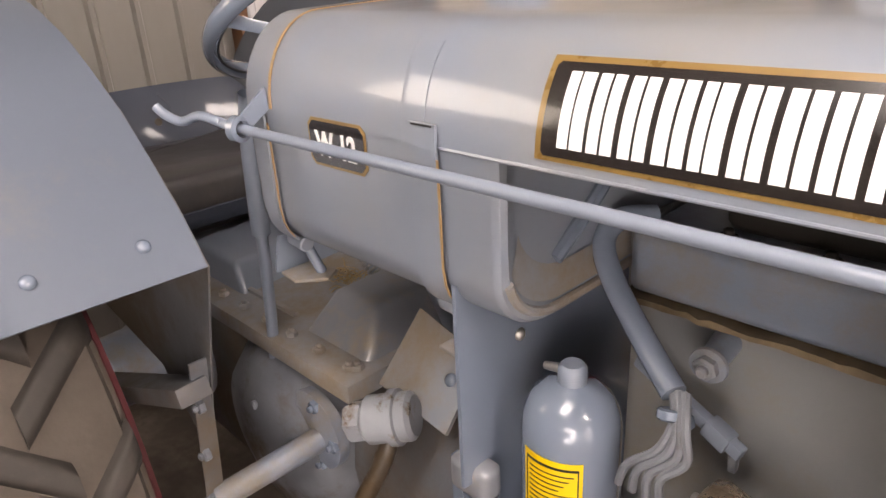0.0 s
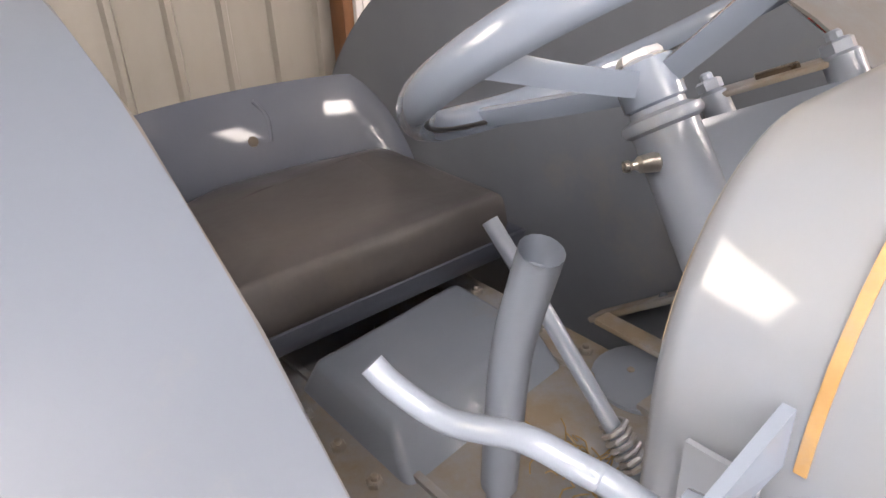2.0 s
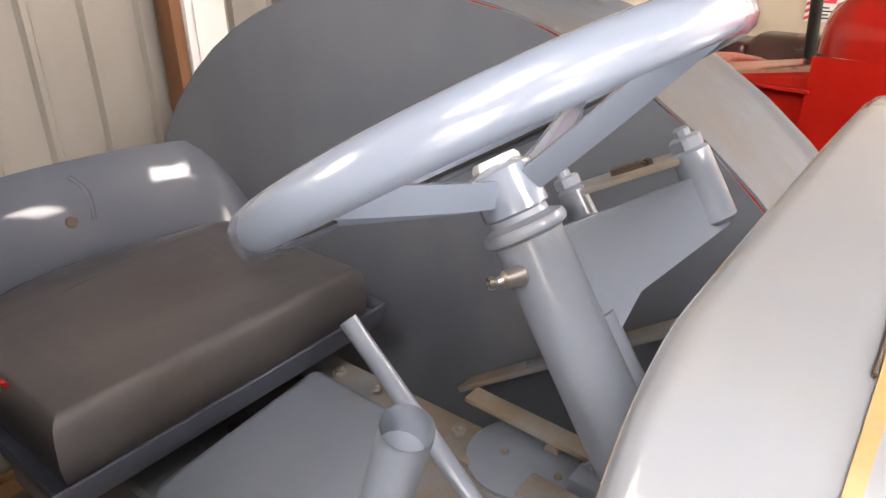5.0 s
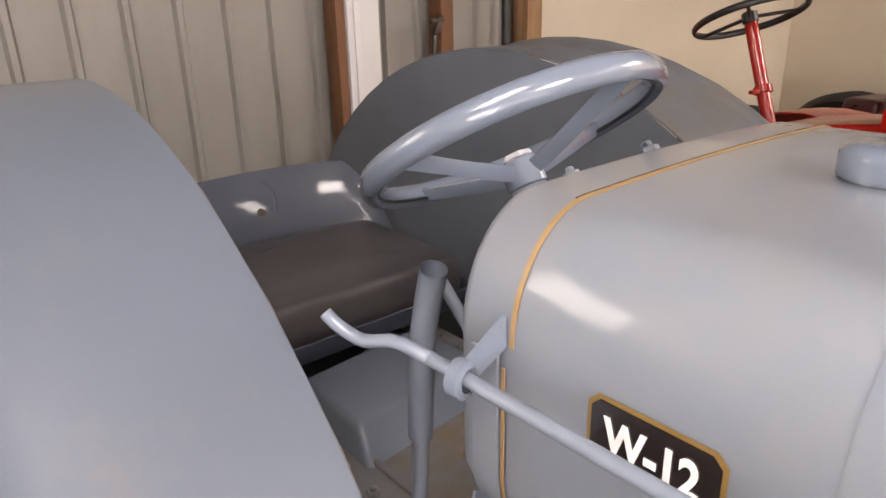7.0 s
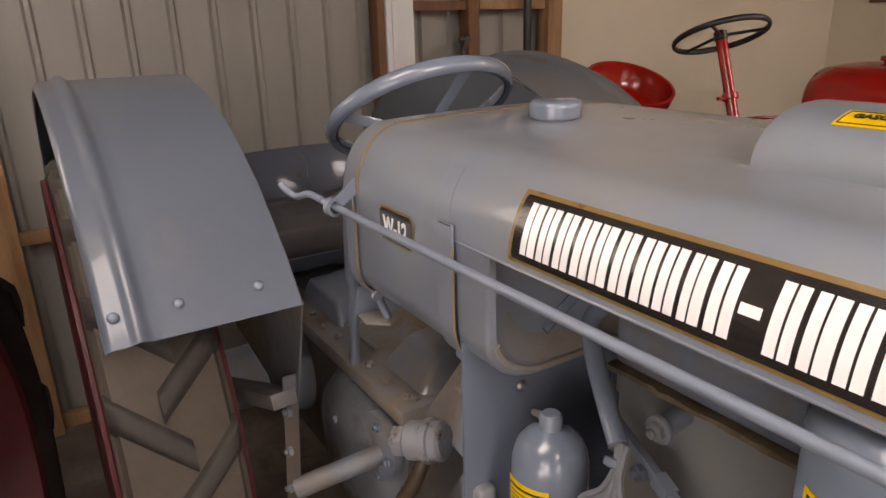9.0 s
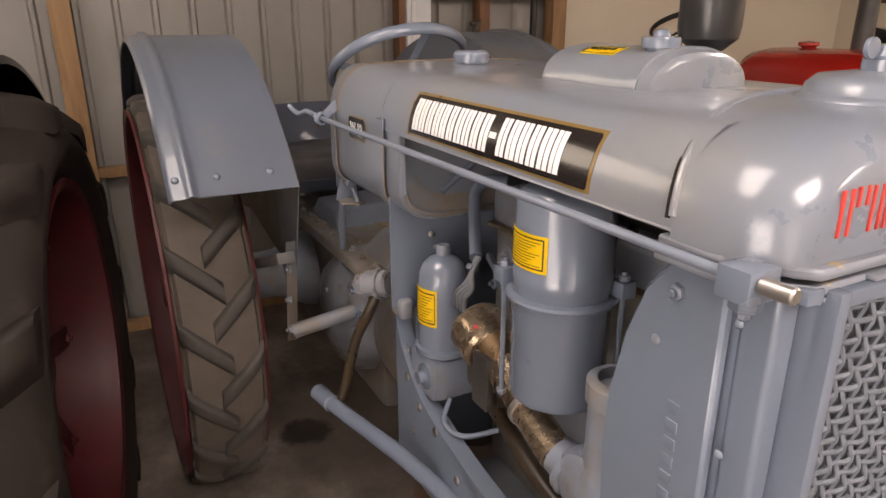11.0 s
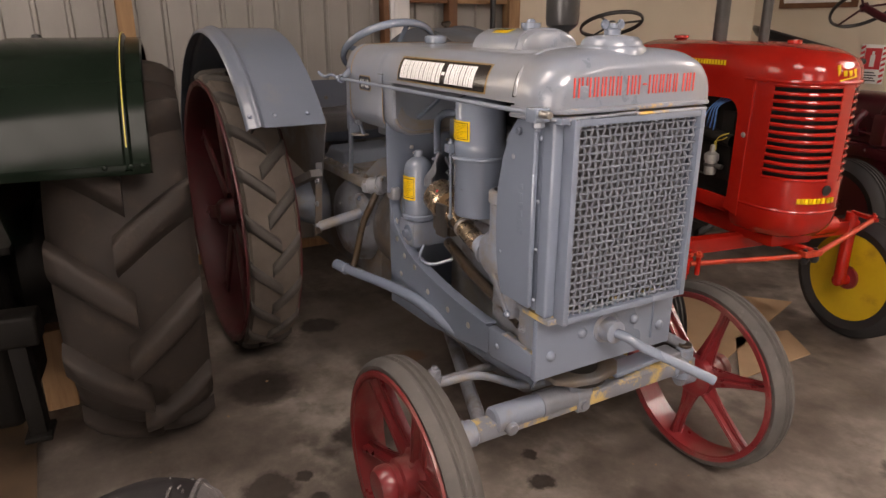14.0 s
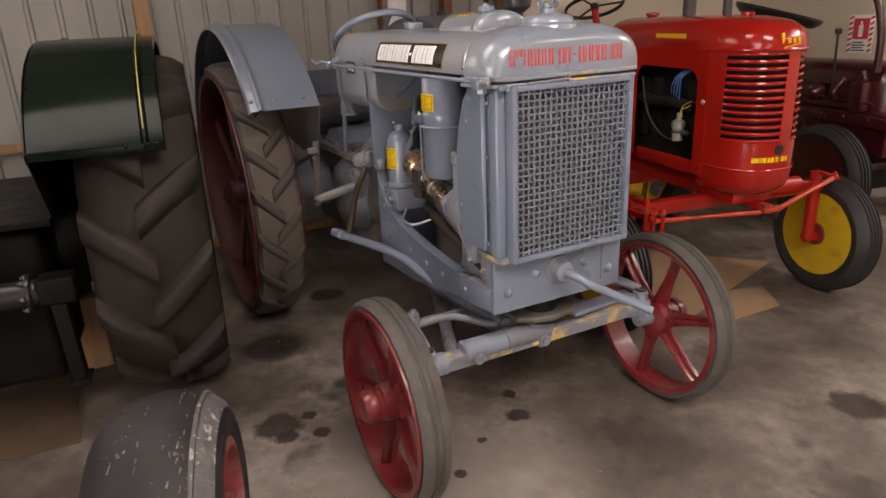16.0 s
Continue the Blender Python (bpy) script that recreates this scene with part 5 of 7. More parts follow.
def spoke_wheel(cx, cy, cz, R, w, out, parent, name, spokes=6):
    """A red spoked steel wheel with a band of rubber; out: side on which the hub stands out."""
    a = (cx, cy - w / 2, cz)
    b = (cx, cy + w / 2, cz)
    t = R * 0.115
    wheel = part(name, lathe(a, b, [(R - t - 0.012, -0.006), (R - t, -0.006), (R - t, w + 0.006), (R - t - 0.012, w + 0.006)], 56, closed=True), REDOLD, parent, "red spoked steel wheel with a grey rubber tyre")
    part("rim_lip", lathe(a, b, [(R - t - 0.004, -0.01), (R - t + 0.008, -0.011), (R - t + 0.009, -0.003), (R - t - 0.004, -0.003)], 56, closed=True), REDOLD, wheel)
    part("rim_lip", lathe(a, b, [(R - t - 0.004, w + 0.003), (R - t + 0.009, w + 0.003), (R - t + 0.008, w + 0.011), (R - t - 0.004, w + 0.01)], 56, closed=True), REDOLD, wheel)
    part("tyre", lathe(a, b, [(R - t + 0.001, 0.002), (R - t * 0.45, -0.004), (R - t * 0.12, w * 0.1), (R - t * 0.02, w * 0.3), (R - 0.008, w * 0.36), (R - 0.008, w * 0.42), (R, w * 0.47), (R, w * 0.53), (R - 0.008, w * 0.58), (R - 0.008, w * 0.64),
                              (R - t * 0.02, w * 0.7), (R - t * 0.12, w * 0.9), (R - t * 0.45, w + 0.004), (R - t + 0.001, w - 0.002)], 64, closed=True), RUBBERGREY, wheel, "worn grey rubber tyre")
    hub = part("hub", lathe((cx, cy - out * 0.06, cz), (cx, cy + out, cz), [(0.055, 0), (0.075, 0.01), (0.078, 0.05), (0.064, 0.062), (0.06, 0.1), (0.05, 0.106), (0.05, 0.118), (0.056, 0.125), (0.056, 0.15), (0.045, 0.166), (0.02, 0.17), (0, 0.17)], 28), REDOLD, wheel)
    for k in range(spokes):
        an = 2 * math.pi * (k + 0.25) / spokes
        d = Vector((math.cos(an), 0, math.sin(an)))
        for side in (1, -1) if spokes > 6 else (1,):
            p0 = Vector((cx, cy - out * 0.02, cz)) + d * 0.05
            p1 = Vector((cx, cy + (0.0 if spokes <= 6 else side * w * 0.25), cz)) + d * (R - t - 0.008)
            bm = tapered(p0, p1, 0.085, 0.034, 0.014)
            bm = join(bm, tapered(p0, p1, 0.016, 0.012, 0.06))
            part("spoke", bm, REDOLD, wheel)
            part("spoke_rivet", rivet(p1 - d * 0.03 + Vector((0, out * 0.007, 0)), (0, out, 0), 0.009, 0.006), REDOLD, wheel)
            q0 = Vector((cx, cy - out * 0.02, cz)) + d.lerp(Vector((-d.z, 0, d.x)), 0.5).normalized() * 0.055
            part("hub_bolt", nut(q0 + Vector((0, out * 0.03, 0)), (0, out, 0), 0.011, 0.009), REDOLD, wheel)
    return wheel


spoke_wheel(0.385, YC - 0.6, 0.345, 0.345, 0.088, -1, T, "front_wheel")
spoke_wheel(0.385, YC + 0.6, 0.345, 0.345, 0.088, 1, T, "front_wheel")


def lug_tyre(cx, cy, cz, R, w, rim, n, parent, lug_h, base_mat, lug_mat, crown=0.0, lean=0.55, lw=0.045, label="ribbed farm tyre", where=Matrix.Identity(4)):
    """A farm tyre with chevron bars, each a part of the tyre."""
    prof = [(rim, w * 0.12), (rim + (R - rim) * 0.35, -0.002), (R - lug_h - 0.03 - crown, 0.0), (R - lug_h - crown, w * 0.06)]
    for i in range(1, 8):
        q = i / 8
        prof.append((R - lug_h - crown * (2 * q - 1) ** 2, w * (0.06 + 0.88 * q)))
    prof += [(R - lug_h - crown, w * 0.94), (R - lug_h - 0.03 - crown, w), (rim + (R - rim) * 0.35, w + 0.002), (rim, w * 0.88)]
    ty = part("tyre", moved(lathe((cx, cy - w / 2, cz), (cx, cy + w / 2, cz), prof, 72, closed=True), where), base_mat, parent, label)
    for side in (-1, 1):
        rows = []
        for i in range(7):
            s = i / 6
            y = side * (-0.02 + (w / 2 + 0.02) * s)
            q = min(1, abs(y) / (w / 2))
            an = lean * s * (w / 2) / R
            rad = R - crown * q * q - (0.012 if i == 6 else 0)
            lo = R - lug_h - crown * q * q - 0.012
            dw = lw / R / 2
            hh = rad - lo
            rows.append([((lo + hh * q) * math.cos(an + dw * d), y, (lo + hh * q) * math.sin(an + dw * d)) for d, q in ((-1.6, 0), (-1.3, 0.38), (-1.08, 0.72), (-0.82, 0.92), (-0.45, 1), (0.45, 1), (0.82, 0.92), (1.08, 0.72), (1.3, 0.38), (1.6, 0))])
        bm = finish(loft(rows), 60)
        me = bpy.data.meshes.new("tread_bar")
        bm.to_mesh(me)
        bm.free()
        me.materials.append(lug_mat)
        for k in range(n):
            a = 2 * math.pi * (k + (0.5 if side > 0 else 0)) / n
            o = new("tread_bar", me)
            o.parent = ty
            o.matrix_basis = where @ Matrix.Translation((cx, cy, cz)) @ Matrix.Rotation(-a, 4, "Y")
    return ty


def steel_rim(cx, cy, cz, r, w, out, parent, mat, spokes):
    """Deep rim with a flange, flat spokes and hub."""
    a, b = (cx, cy - w / 2, cz), (cx, cy + w / 2, cz)
    rim = part("rim", lathe(a, b, [(r, -0.006), (r + 0.02, -0.012), (r + 0.022, -0.004), (r + 0.002, 0.01), (r + 0.002, w - 0.01), (r + 0.022, w + 0.004), (r + 0.02, w + 0.012), (r - 0.004, w + 0.006), (r - 0.01, w * 0.6), (r - 0.01, w * 0.4), (r - 0.004, 0)], 64, closed=True), mat, parent, "red steel rim")
    part("hub", lathe((cx, cy - out * 0.08, cz), (cx, cy + out, cz), [(0.1, 0), (0.11, 0.01), (0.11, 0.05), (0.07, 0.06), (0.065, 0.15), (0.05, 0.17), (0, 0.17)], 28), mat, rim)
    for k in range(spokes):
        an = 2 * math.pi * (k + 0.3) / spokes
        d = Vector((math.cos(an), 0, math.sin(an)))
        part("spoke", beam(Vector((cx, cy + out * 0.02, cz)) + d * 0.09, Vector((cx, cy + out * w * 0.12, cz)) + d * (r - 0.004), 0.07, 0.014, 0.004, up=Vector((0, 1, 0))), mat, rim)
        part("spoke_bolt", nut(Vector((cx, cy + out * (w * 0.12 + 0.01), cz)) + d * (r - 0.05), (0, out, 0), 0.014, 0.01), mat, rim)
    return rim


RX, RZ, RR = -1.42, 0.62, 0.918  # centre and radius of the fenders
WHX = -1.47  # rear axle
for s in (-1, 1):
    rw = steel_rim(WHX, YC + s * 0.607, 0.68, 0.607, 0.217, s, T, REDDULL, 8)
    rw.name = "rear_wheel"
    lug_tyre(WHX, YC + s * 0.607, 0.68, 0.68, 0.215, 0.612, 20, T, 0.018, RUBBERPALE, RUBBERWORN, 0.01, 1.15, 0.05, label="faded farm tyre with worn chevron bars")

# fenders
FR = RR


def edge_r(a):
    """Radius of the fender's edge at an angle in degrees."""
    return FR - 0.003 - 0.014 * max(0.0, 1 - (a - 38.8) / 27.75)


for s in (-1, 1):
    yi, yo = YC + s * 0.397, YC + s * 0.705
    rows = []
    for i in range(25):
        an = radians(38.8 + (172 - 38.8) * i / 24)
        c, sn = math.cos(an), math.sin(an)
        ease = -0.014 * max(0.0, 1 - i / 5)
        row = []
        for q, dr in ((0, 0.0), (0.35, 0.0), (0.7, 0.0), (0.765, 0.0), (0.785, 0.002), (0.8, 0.006), (0.815, 0.01), (0.832, 0.0115), (0.849, 0.01), (0.864, 0.006), (0.879, 0.002), (0.895, 0.0), (0.96, -0.001), (0.985, -0.006), (1.0, -0.018)):
            row.append((RX + (FR + dr + ease) * c, yi + (yo - yi) * q, RZ + (FR + dr + ease) * sn))
        rows.append(row)
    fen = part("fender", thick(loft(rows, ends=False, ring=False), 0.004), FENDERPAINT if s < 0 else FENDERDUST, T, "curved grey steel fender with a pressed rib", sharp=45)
    for q in (0.2, 0.62, 0.93):
        an = radians(42)
        part("fender_rivet", rivet((RX + (FR - 0.0125) * math.cos(an), yi + (yo - yi) * q, RZ + (FR - 0.0125) * math.sin(an)), (math.cos(an), 0, math.sin(an)), 0.0095, 0.006), GREY, fen)
    # inner side panel
    pts = [(RX + edge_r(a) * math.cos(radians(a)), RZ + edge_r(a) * math.sin(radians(a))) for a in (38.8, 45, 55, 65, 75, 85, 95, 105, 115, 125, 135, 145, 155, 165, 172)]
    inner = pts + ([(-2.1, 0.75), (-1.8, 0.93), (-1.3, 0.98), (-0.98, 0.93), (-0.85, 0.80)] if s < 0 else [(-2.1, 0.55), (-0.95, 0.55), (-0.87, 0.80)])
    # Far panel carries its shade in the colour; near one takes dark casting paint.
    part("fender_side", plate(inner, "y", yi - 0.003 if s > 0 else yi, 0.003), TRANSDUST if s < 0 else PANELSHADE, fen, "flat inner fender panel, darkened grey with patchy dust")
    part("fender_stay", beam((-0.85, yi + s * 0.012, 0.7), (-0.79, yi + s * 0.012, 1.02), 0.03, 0.006), TRANSDUST, fen)
    part("stay_tube", rod((-0.835, yi + s * 0.01, 0.735), (-0.76, YC + s * 0.2, 0.80), 0.022), CASTGREY, fen)
    for a in (0, 1, 2):
        part("stay_nut", nut((-0.84 + a * 0.02, yi + s * 0.015, 0.74 + a * 0.1), (0, s, 0), 0.012, 0.01), GREYDARK, fen)
    part("cross_beam", beam((-1.18, yi + s * 0.06, 0.83), (-0.78, yi + s * 0.03, 0.98), 0.05, 0.03), TRANSDUST, fen)
    if s > 0:
        part("fender_brace", beam((-1.25, yi - 0.012, 0.865), (-0.8, yi - 0.012, 1.19), 0.012, 0.06, 0.004, up=(0, 1, 0)), GREYDUST, fen, "dusty brace strip with round bolts")
        for q in (0.3, 0.62, 0.84):
            part("brace_bolt", rivet((-1.25 + 0.45 * q, yi - 0.018, 0.865 + 0.325 * q), (0, -1, 0), 0.012, 0.007), GREY, fen)
    part("axle_housing", lathe((WHX, YC + s * 0.1, 0.68), (WHX, YC + s * 0.5, 0.68), [(0.16, 0), (0.14, 0.1), (0.09, 0.2), (0.085, 0.34)], 24), CASTGREY, T)

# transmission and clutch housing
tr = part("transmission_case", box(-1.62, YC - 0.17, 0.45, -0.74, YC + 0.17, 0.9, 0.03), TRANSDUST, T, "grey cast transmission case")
part("case_flange", box(-1.60, YC - 0.235, 0.895, -0.68, YC + 0.235, 0.932, 0.008), GREYDUST, tr, "dusty grey bolted flange")
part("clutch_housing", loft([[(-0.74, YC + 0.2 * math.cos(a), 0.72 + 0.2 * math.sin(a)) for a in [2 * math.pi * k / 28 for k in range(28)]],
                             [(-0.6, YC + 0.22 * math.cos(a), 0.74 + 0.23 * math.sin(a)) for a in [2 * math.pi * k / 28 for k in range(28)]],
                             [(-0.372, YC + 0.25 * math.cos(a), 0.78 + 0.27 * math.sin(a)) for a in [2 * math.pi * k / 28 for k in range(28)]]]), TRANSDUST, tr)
for s in (-1, 1):
    part("final_drive_bulge", lathe((-0.93, YC + s * 0.15, 0.72), (-0.93, YC + s * 0.4, 0.72), [(0.2, 0), (0.19, 0.05), (0.15, 0.1), (0.07, 0.125), (0, 0.128)], 32), GREYDARK, tr)
    part("flange_lip", box(-1.6, YC + s * 0.155 - 0.006, 0.93, -0.94, YC + s * 0.155 + 0.006, 0.94, 0.003), GREYDUST, tr)
    for i in range(11):
        part("flange_bolt", nut((-1.55 + i * 0.083, YC + s * 0.2, 0.932), (0, 0, 1), 0.011, 0.009), GREYDUST, tr)
    part("brake_cover", lathe((-0.8, YC + s * 0.215, 0.79), (-0.8, YC + s * 0.5, 0.79), [(0.075, 0), (0.075, 0.02), (0.055, 0.03), (0, 0.03)], 24), CASTGREY, tr)
    for a in range(5):
        part("cover_bolt", nut((-0.8 + 0.062 * math.cos(a * 1.257), YC + s * 0.235, 0.79 + 0.062 * math.sin(a * 1.257)), (0, s, 0), 0.013, 0.01), GREY, tr)
part("gear_cover", softened(loft([[(-1.375, 0.535, 0.91), (-1.41, 0.87, 0.91), (-1.12, 0.87, 0.91), (-1.08, 0.535, 0.91)], [(-1.335, 0.556, 0.99), (-1.365, 0.85, 0.99), (-1.175, 0.85, 0.985), (-1.15, 0.556, 0.985)]]), 0.013, 4), GREYSATIN, tr, "raised grey cover, dusty at its edges")
part("cover_hump", softened(loft([[(-0.9, YC - 0.2, 0.9), (-0.9, YC + 0.2, 0.9), (-0.69, YC + 0.2, 0.9), (-0.69, YC - 0.2, 0.9)], [(-0.865, YC - 0.11, 1.0), (-0.865, YC + 0.11, 1.0), (-0.745, YC + 0.11, 1.0), (-0.745, YC - 0.11, 1.0)]]), 0.016, 4), GREYCOVER, tr, "raised cover with sloping sides and dust at its foot")
for s in (-1, 1):
    part("angle_bracket", thick(loft([[(-0.625, YC + s * 0.21, 0.95), (-0.61, YC + s * 0.13, 1.05)], [(-0.47, YC + s * 0.225, 0.945), (-0.47, YC + s * 0.15, 1.03)]], ends=False, ring=False), 0.006), GREYDUST, tr, "dusty folded steel bracket")
    part("bracket_screw", rivet((-0.5, YC + s * 0.185, 1.0), (0, s * 0.7, 0.7), 0.01, 0.006), GREY, tr)
    part("cover_bolt", nut((-0.71, YC + s * 0.19, 0.932), (0, 0, 1), 0.012, 0.009), GREYDUST, tr)
part("cover_screw", rivet((-1.41, 0.72, 0.932), (0, 0, 1), 0.012, 0.005), RUSTY, tr)
part("tank_support", box(-0.66, YC - 0.2, 1.14, -0.39, YC + 0.2, 1.17, 0.006), GREYDARK, tr)
part("support_post", box(-0.58, YC - 0.08, 1.03, -0.5, YC + 0.08, 1.14, 0.006), GREYDARK, tr)
# side elbow with its hex plug
el = part("oil_filler", rod((-0.575, 0.435, 0.95), (-0.515, 0.475, 0.965), 0.034, 0.034, 20, bev=0.006), OILCAST, T, "grey filler elbow with hex plug and brown oil stains")
part("hex_plug", lathe((-0.575, 0.435, 0.95), (-0.61, 0.412, 0.94), [(0.029, 0), (0.029, 0.02), (0.024, 0.027), (0, 0.027)], 6), OILCAST, el)
part("filler_ring", lathe((-0.545, 0.455, 0.9575), (-0.53, 0.465, 0.9613), [(0.034, 0), (0.039, 0.002), (0.039, 0.014), (0.034, 0.016)], 22), OILCAST, el)
part("elbow_pipe", tube([(-0.54, 0.46, 0.955), (-0.545, 0.43, 0.89), (-0.575, 0.40, 0.80), (-0.6, 0.375, 0.66), (-0.6, 0.36, 0.62)], 0.014, 10), RUSTY, el)
# hand lever of pipe
hl = part("hand_lever", tube([(-0.9, 0.496, 1.13), (-0.894, 0.495, 1.2), (-0.884, 0.494, 1.28), (-0.857, 0.49, 1.366)], 0.0155, 16, 6, hollow=0.004, deep=1.6), GREYSATIN, T, "open-topped grey pipe hand lever")
part("lever_bar", tube([(-0.932, 0.49, 0.80), (-0.918, 0.494, 0.92), (-0.906, 0.496, 1.05), (-0.8995, 0.496, 1.14)], 0.0105, 12, 5), GREYSATIN, hl)
part("lever_pivot", join(rod((-0.932, 0.46, 0.80), (-0.932, 0.53, 0.80), 0.024, bev=0.004), nut((-0.932, 0.46, 0.80), (0, -1, 0), 0.018, 0.014)), GREYDARK, hl)
# gear lever with spring
gl = part("gear_lever", tube([(-0.925, 0.752, 0.95), (-0.98, 0.744, 1.02), (-1.06, 0.731, 1.12), (-1.143, 0.718, 1.219)], 0.011, 12), GREYSATIN, T, "grey gear lever rising from a coil spring")
G0, G1 = (-0.9, 0.756, 0.925), (-0.968, 0.746, 1.005)
part("lever_ball", lathe(G0, G1, [(0.036, -0.01), (0.044, 0.008), (0.036, 0.024), (0.02, 0.034), (0.014, 0.036)], 24), GREYSATIN, gl)
sp = [(0.0165 * math.cos(i * 0.9), 0.0165 * math.sin(i * 0.9), 0.036 + i * 0.0014) for i in range(46)]
part("lever_spring", moved(tube(sp, 0.0038, 6, 1), basis(G0, G1)), GREYDUST, gl)
part("quadrant_plate", beam((-1.0, 0.878, 0.94), (-0.81, 0.872, 0.94), 0.045, 0.014), GREYDUST, T)
for x in (-0.935, -0.86):
    part("quadrant_bolt", nut((x, 0.876, 0.947), (0, 0, 1), 0.013, 0.009), GREYDUST, T)
rack = part("toothed_rack", box(-0.95, 0.905, 0.932, -0.8, 0.945, 0.96, 0.003), GREYSATIN, T, "grey toothed brake rack")
for k in range(9):
    part("tooth", plate([(-0.945 + k * 0.016, 0.96), (-0.931 + k * 0.016, 0.96), (-0.935 + k * 0.016, 0.971)], "y", 0.935, 0.009), GREYSATIN, rack)
part("pedal_plate", lathe((-1.03, 0.925, 0.93), (-1.03, 0.925, 1.0), [(0.08, 0), (0.08, 0.008), (0.072, 0.012), (0, 0.014)], 28), GREYSATIN, T)
part("pedal_bar", beam((-1.15, 0.968, 0.965), (-0.86, 0.968, 0.955), 0.034, 0.01), GREYDUST, T)
part("pedal_pin", rod((-1.0, 0.95, 0.945), (-1.0, 0.985, 0.945), 0.011, bev=0.002), GREYDUST, T)

# steering column, wheel and spark lever bracket
SC0, SC1 = Vector((-0.598, 0.713, 0.86)), Vector((-0.904, 0.712, 1.36))
ax_dir = (SC1 - SC0).normalized()
sc = part("steering_column", rod(SC0, SC1 + ax_dir * 0.03, 0.033, 0.029, 32), GREYSATIN, T, "thick grey steering column")
part("column_collar", lathe(SC1 + ax_dir * 0.03, SC1 + ax_dir, [(0.029, -0.004), (0.0345, -0.001), (0.036, 0.003), (0.0345, 0.008), (0.03, 0.0095), (0.0245, 0.012), (0.0235, 0.03)], 32), GREYSATIN, sc)
gf0 = SC1 + Vector((0, -0.024, 0.002))
part("grease_fitting", rod(gf0, gf0 + Vector((-0.011, -0.018, -0.002)), 0.009, 0.0075, 12, bev=0.003), STEEL, sc, "greasy bright fitting")
part("grease_nipple", lathe(gf0 + Vector((-0.011, -0.018, -0.002)), gf0 + Vector((-0.03, -0.049, -0.005)), [(0.0045, 0), (0.0035, 0.004), (0.0055, 0.007), (0.005, 0.011), (0, 0.012)], 12), STEEL, sc)
tip = Vector((-0.822, 0.863, 1.389))
off = Vector((0.007, 0, 0.004))
q = [SC1 + ax_dir * 0.024, tip + ax_dir * 0.025, tip - ax_dir * 0.025, SC1 * 0.62 + tip * 0.38 - ax_dir * 0.05, SC1 * 0.82 + tip * 0.18 - ax_dir * 0.075, SC1 - ax_dir * 0.105]
brk = part("lever_bracket", loft([[p - off for p in q], [p + off for p in q]]), GREYSATIN, sc, "tapered grey bracket")
part("bracket_edge", tube([q[2] - off, q[3] - off, q[4] - off], 0.005, 8, 1), GREYSATIN, brk)
part("bracket_boss", rod(tip - ax_dir * 0.02, tip + ax_dir * 0.05, 0.017, bev=0.003), GREYSATIN, brk)
part("boss_nut", nut(tip + ax_dir * 0.05, ax_dir, 0.015, 0.012), GREYSATIN, brk)
b1 = Vector((-0.912, 0.803, 1.366))
part("spark_lever", beam(tip + ax_dir * 0.045, b1 + ax_dir * 0.03, 0.022, 0.006, 0.002), GREYDUST, brk)
part("lever_slot", beam(tip * 0.7 + b1 * 0.3 + ax_dir * 0.0445, tip * 0.35 + b1 * 0.65 + ax_dir * 0.0395, 0.009, 0.007, 0.001), RUSTY, brk, "rusty slotted link")
part("spark_knob", rod(b1 - ax_dir * 0.03, b1 + ax_dir * 0.035, 0.016, 0.013, 14, bev=0.004), GREYSATIN, brk)
part("knob_nut", nut(b1 + ax_dir * 0.035, ax_dir, 0.012, 0.01), GREYSATIN, brk)
part("lever_arm", beam(b1 - ax_dir * 0.02, SC1 + Vector((0, 0.03, 0.0)), 0.02, 0.012, 0.003), GREYSATIN, brk)
part("control_rod", rod(q[4] + ax_dir * 0.02, (-0.62, 0.80, 0.88), 0.011), GREYSATIN, brk)
SW = SC1 + ax_dir * 0.085


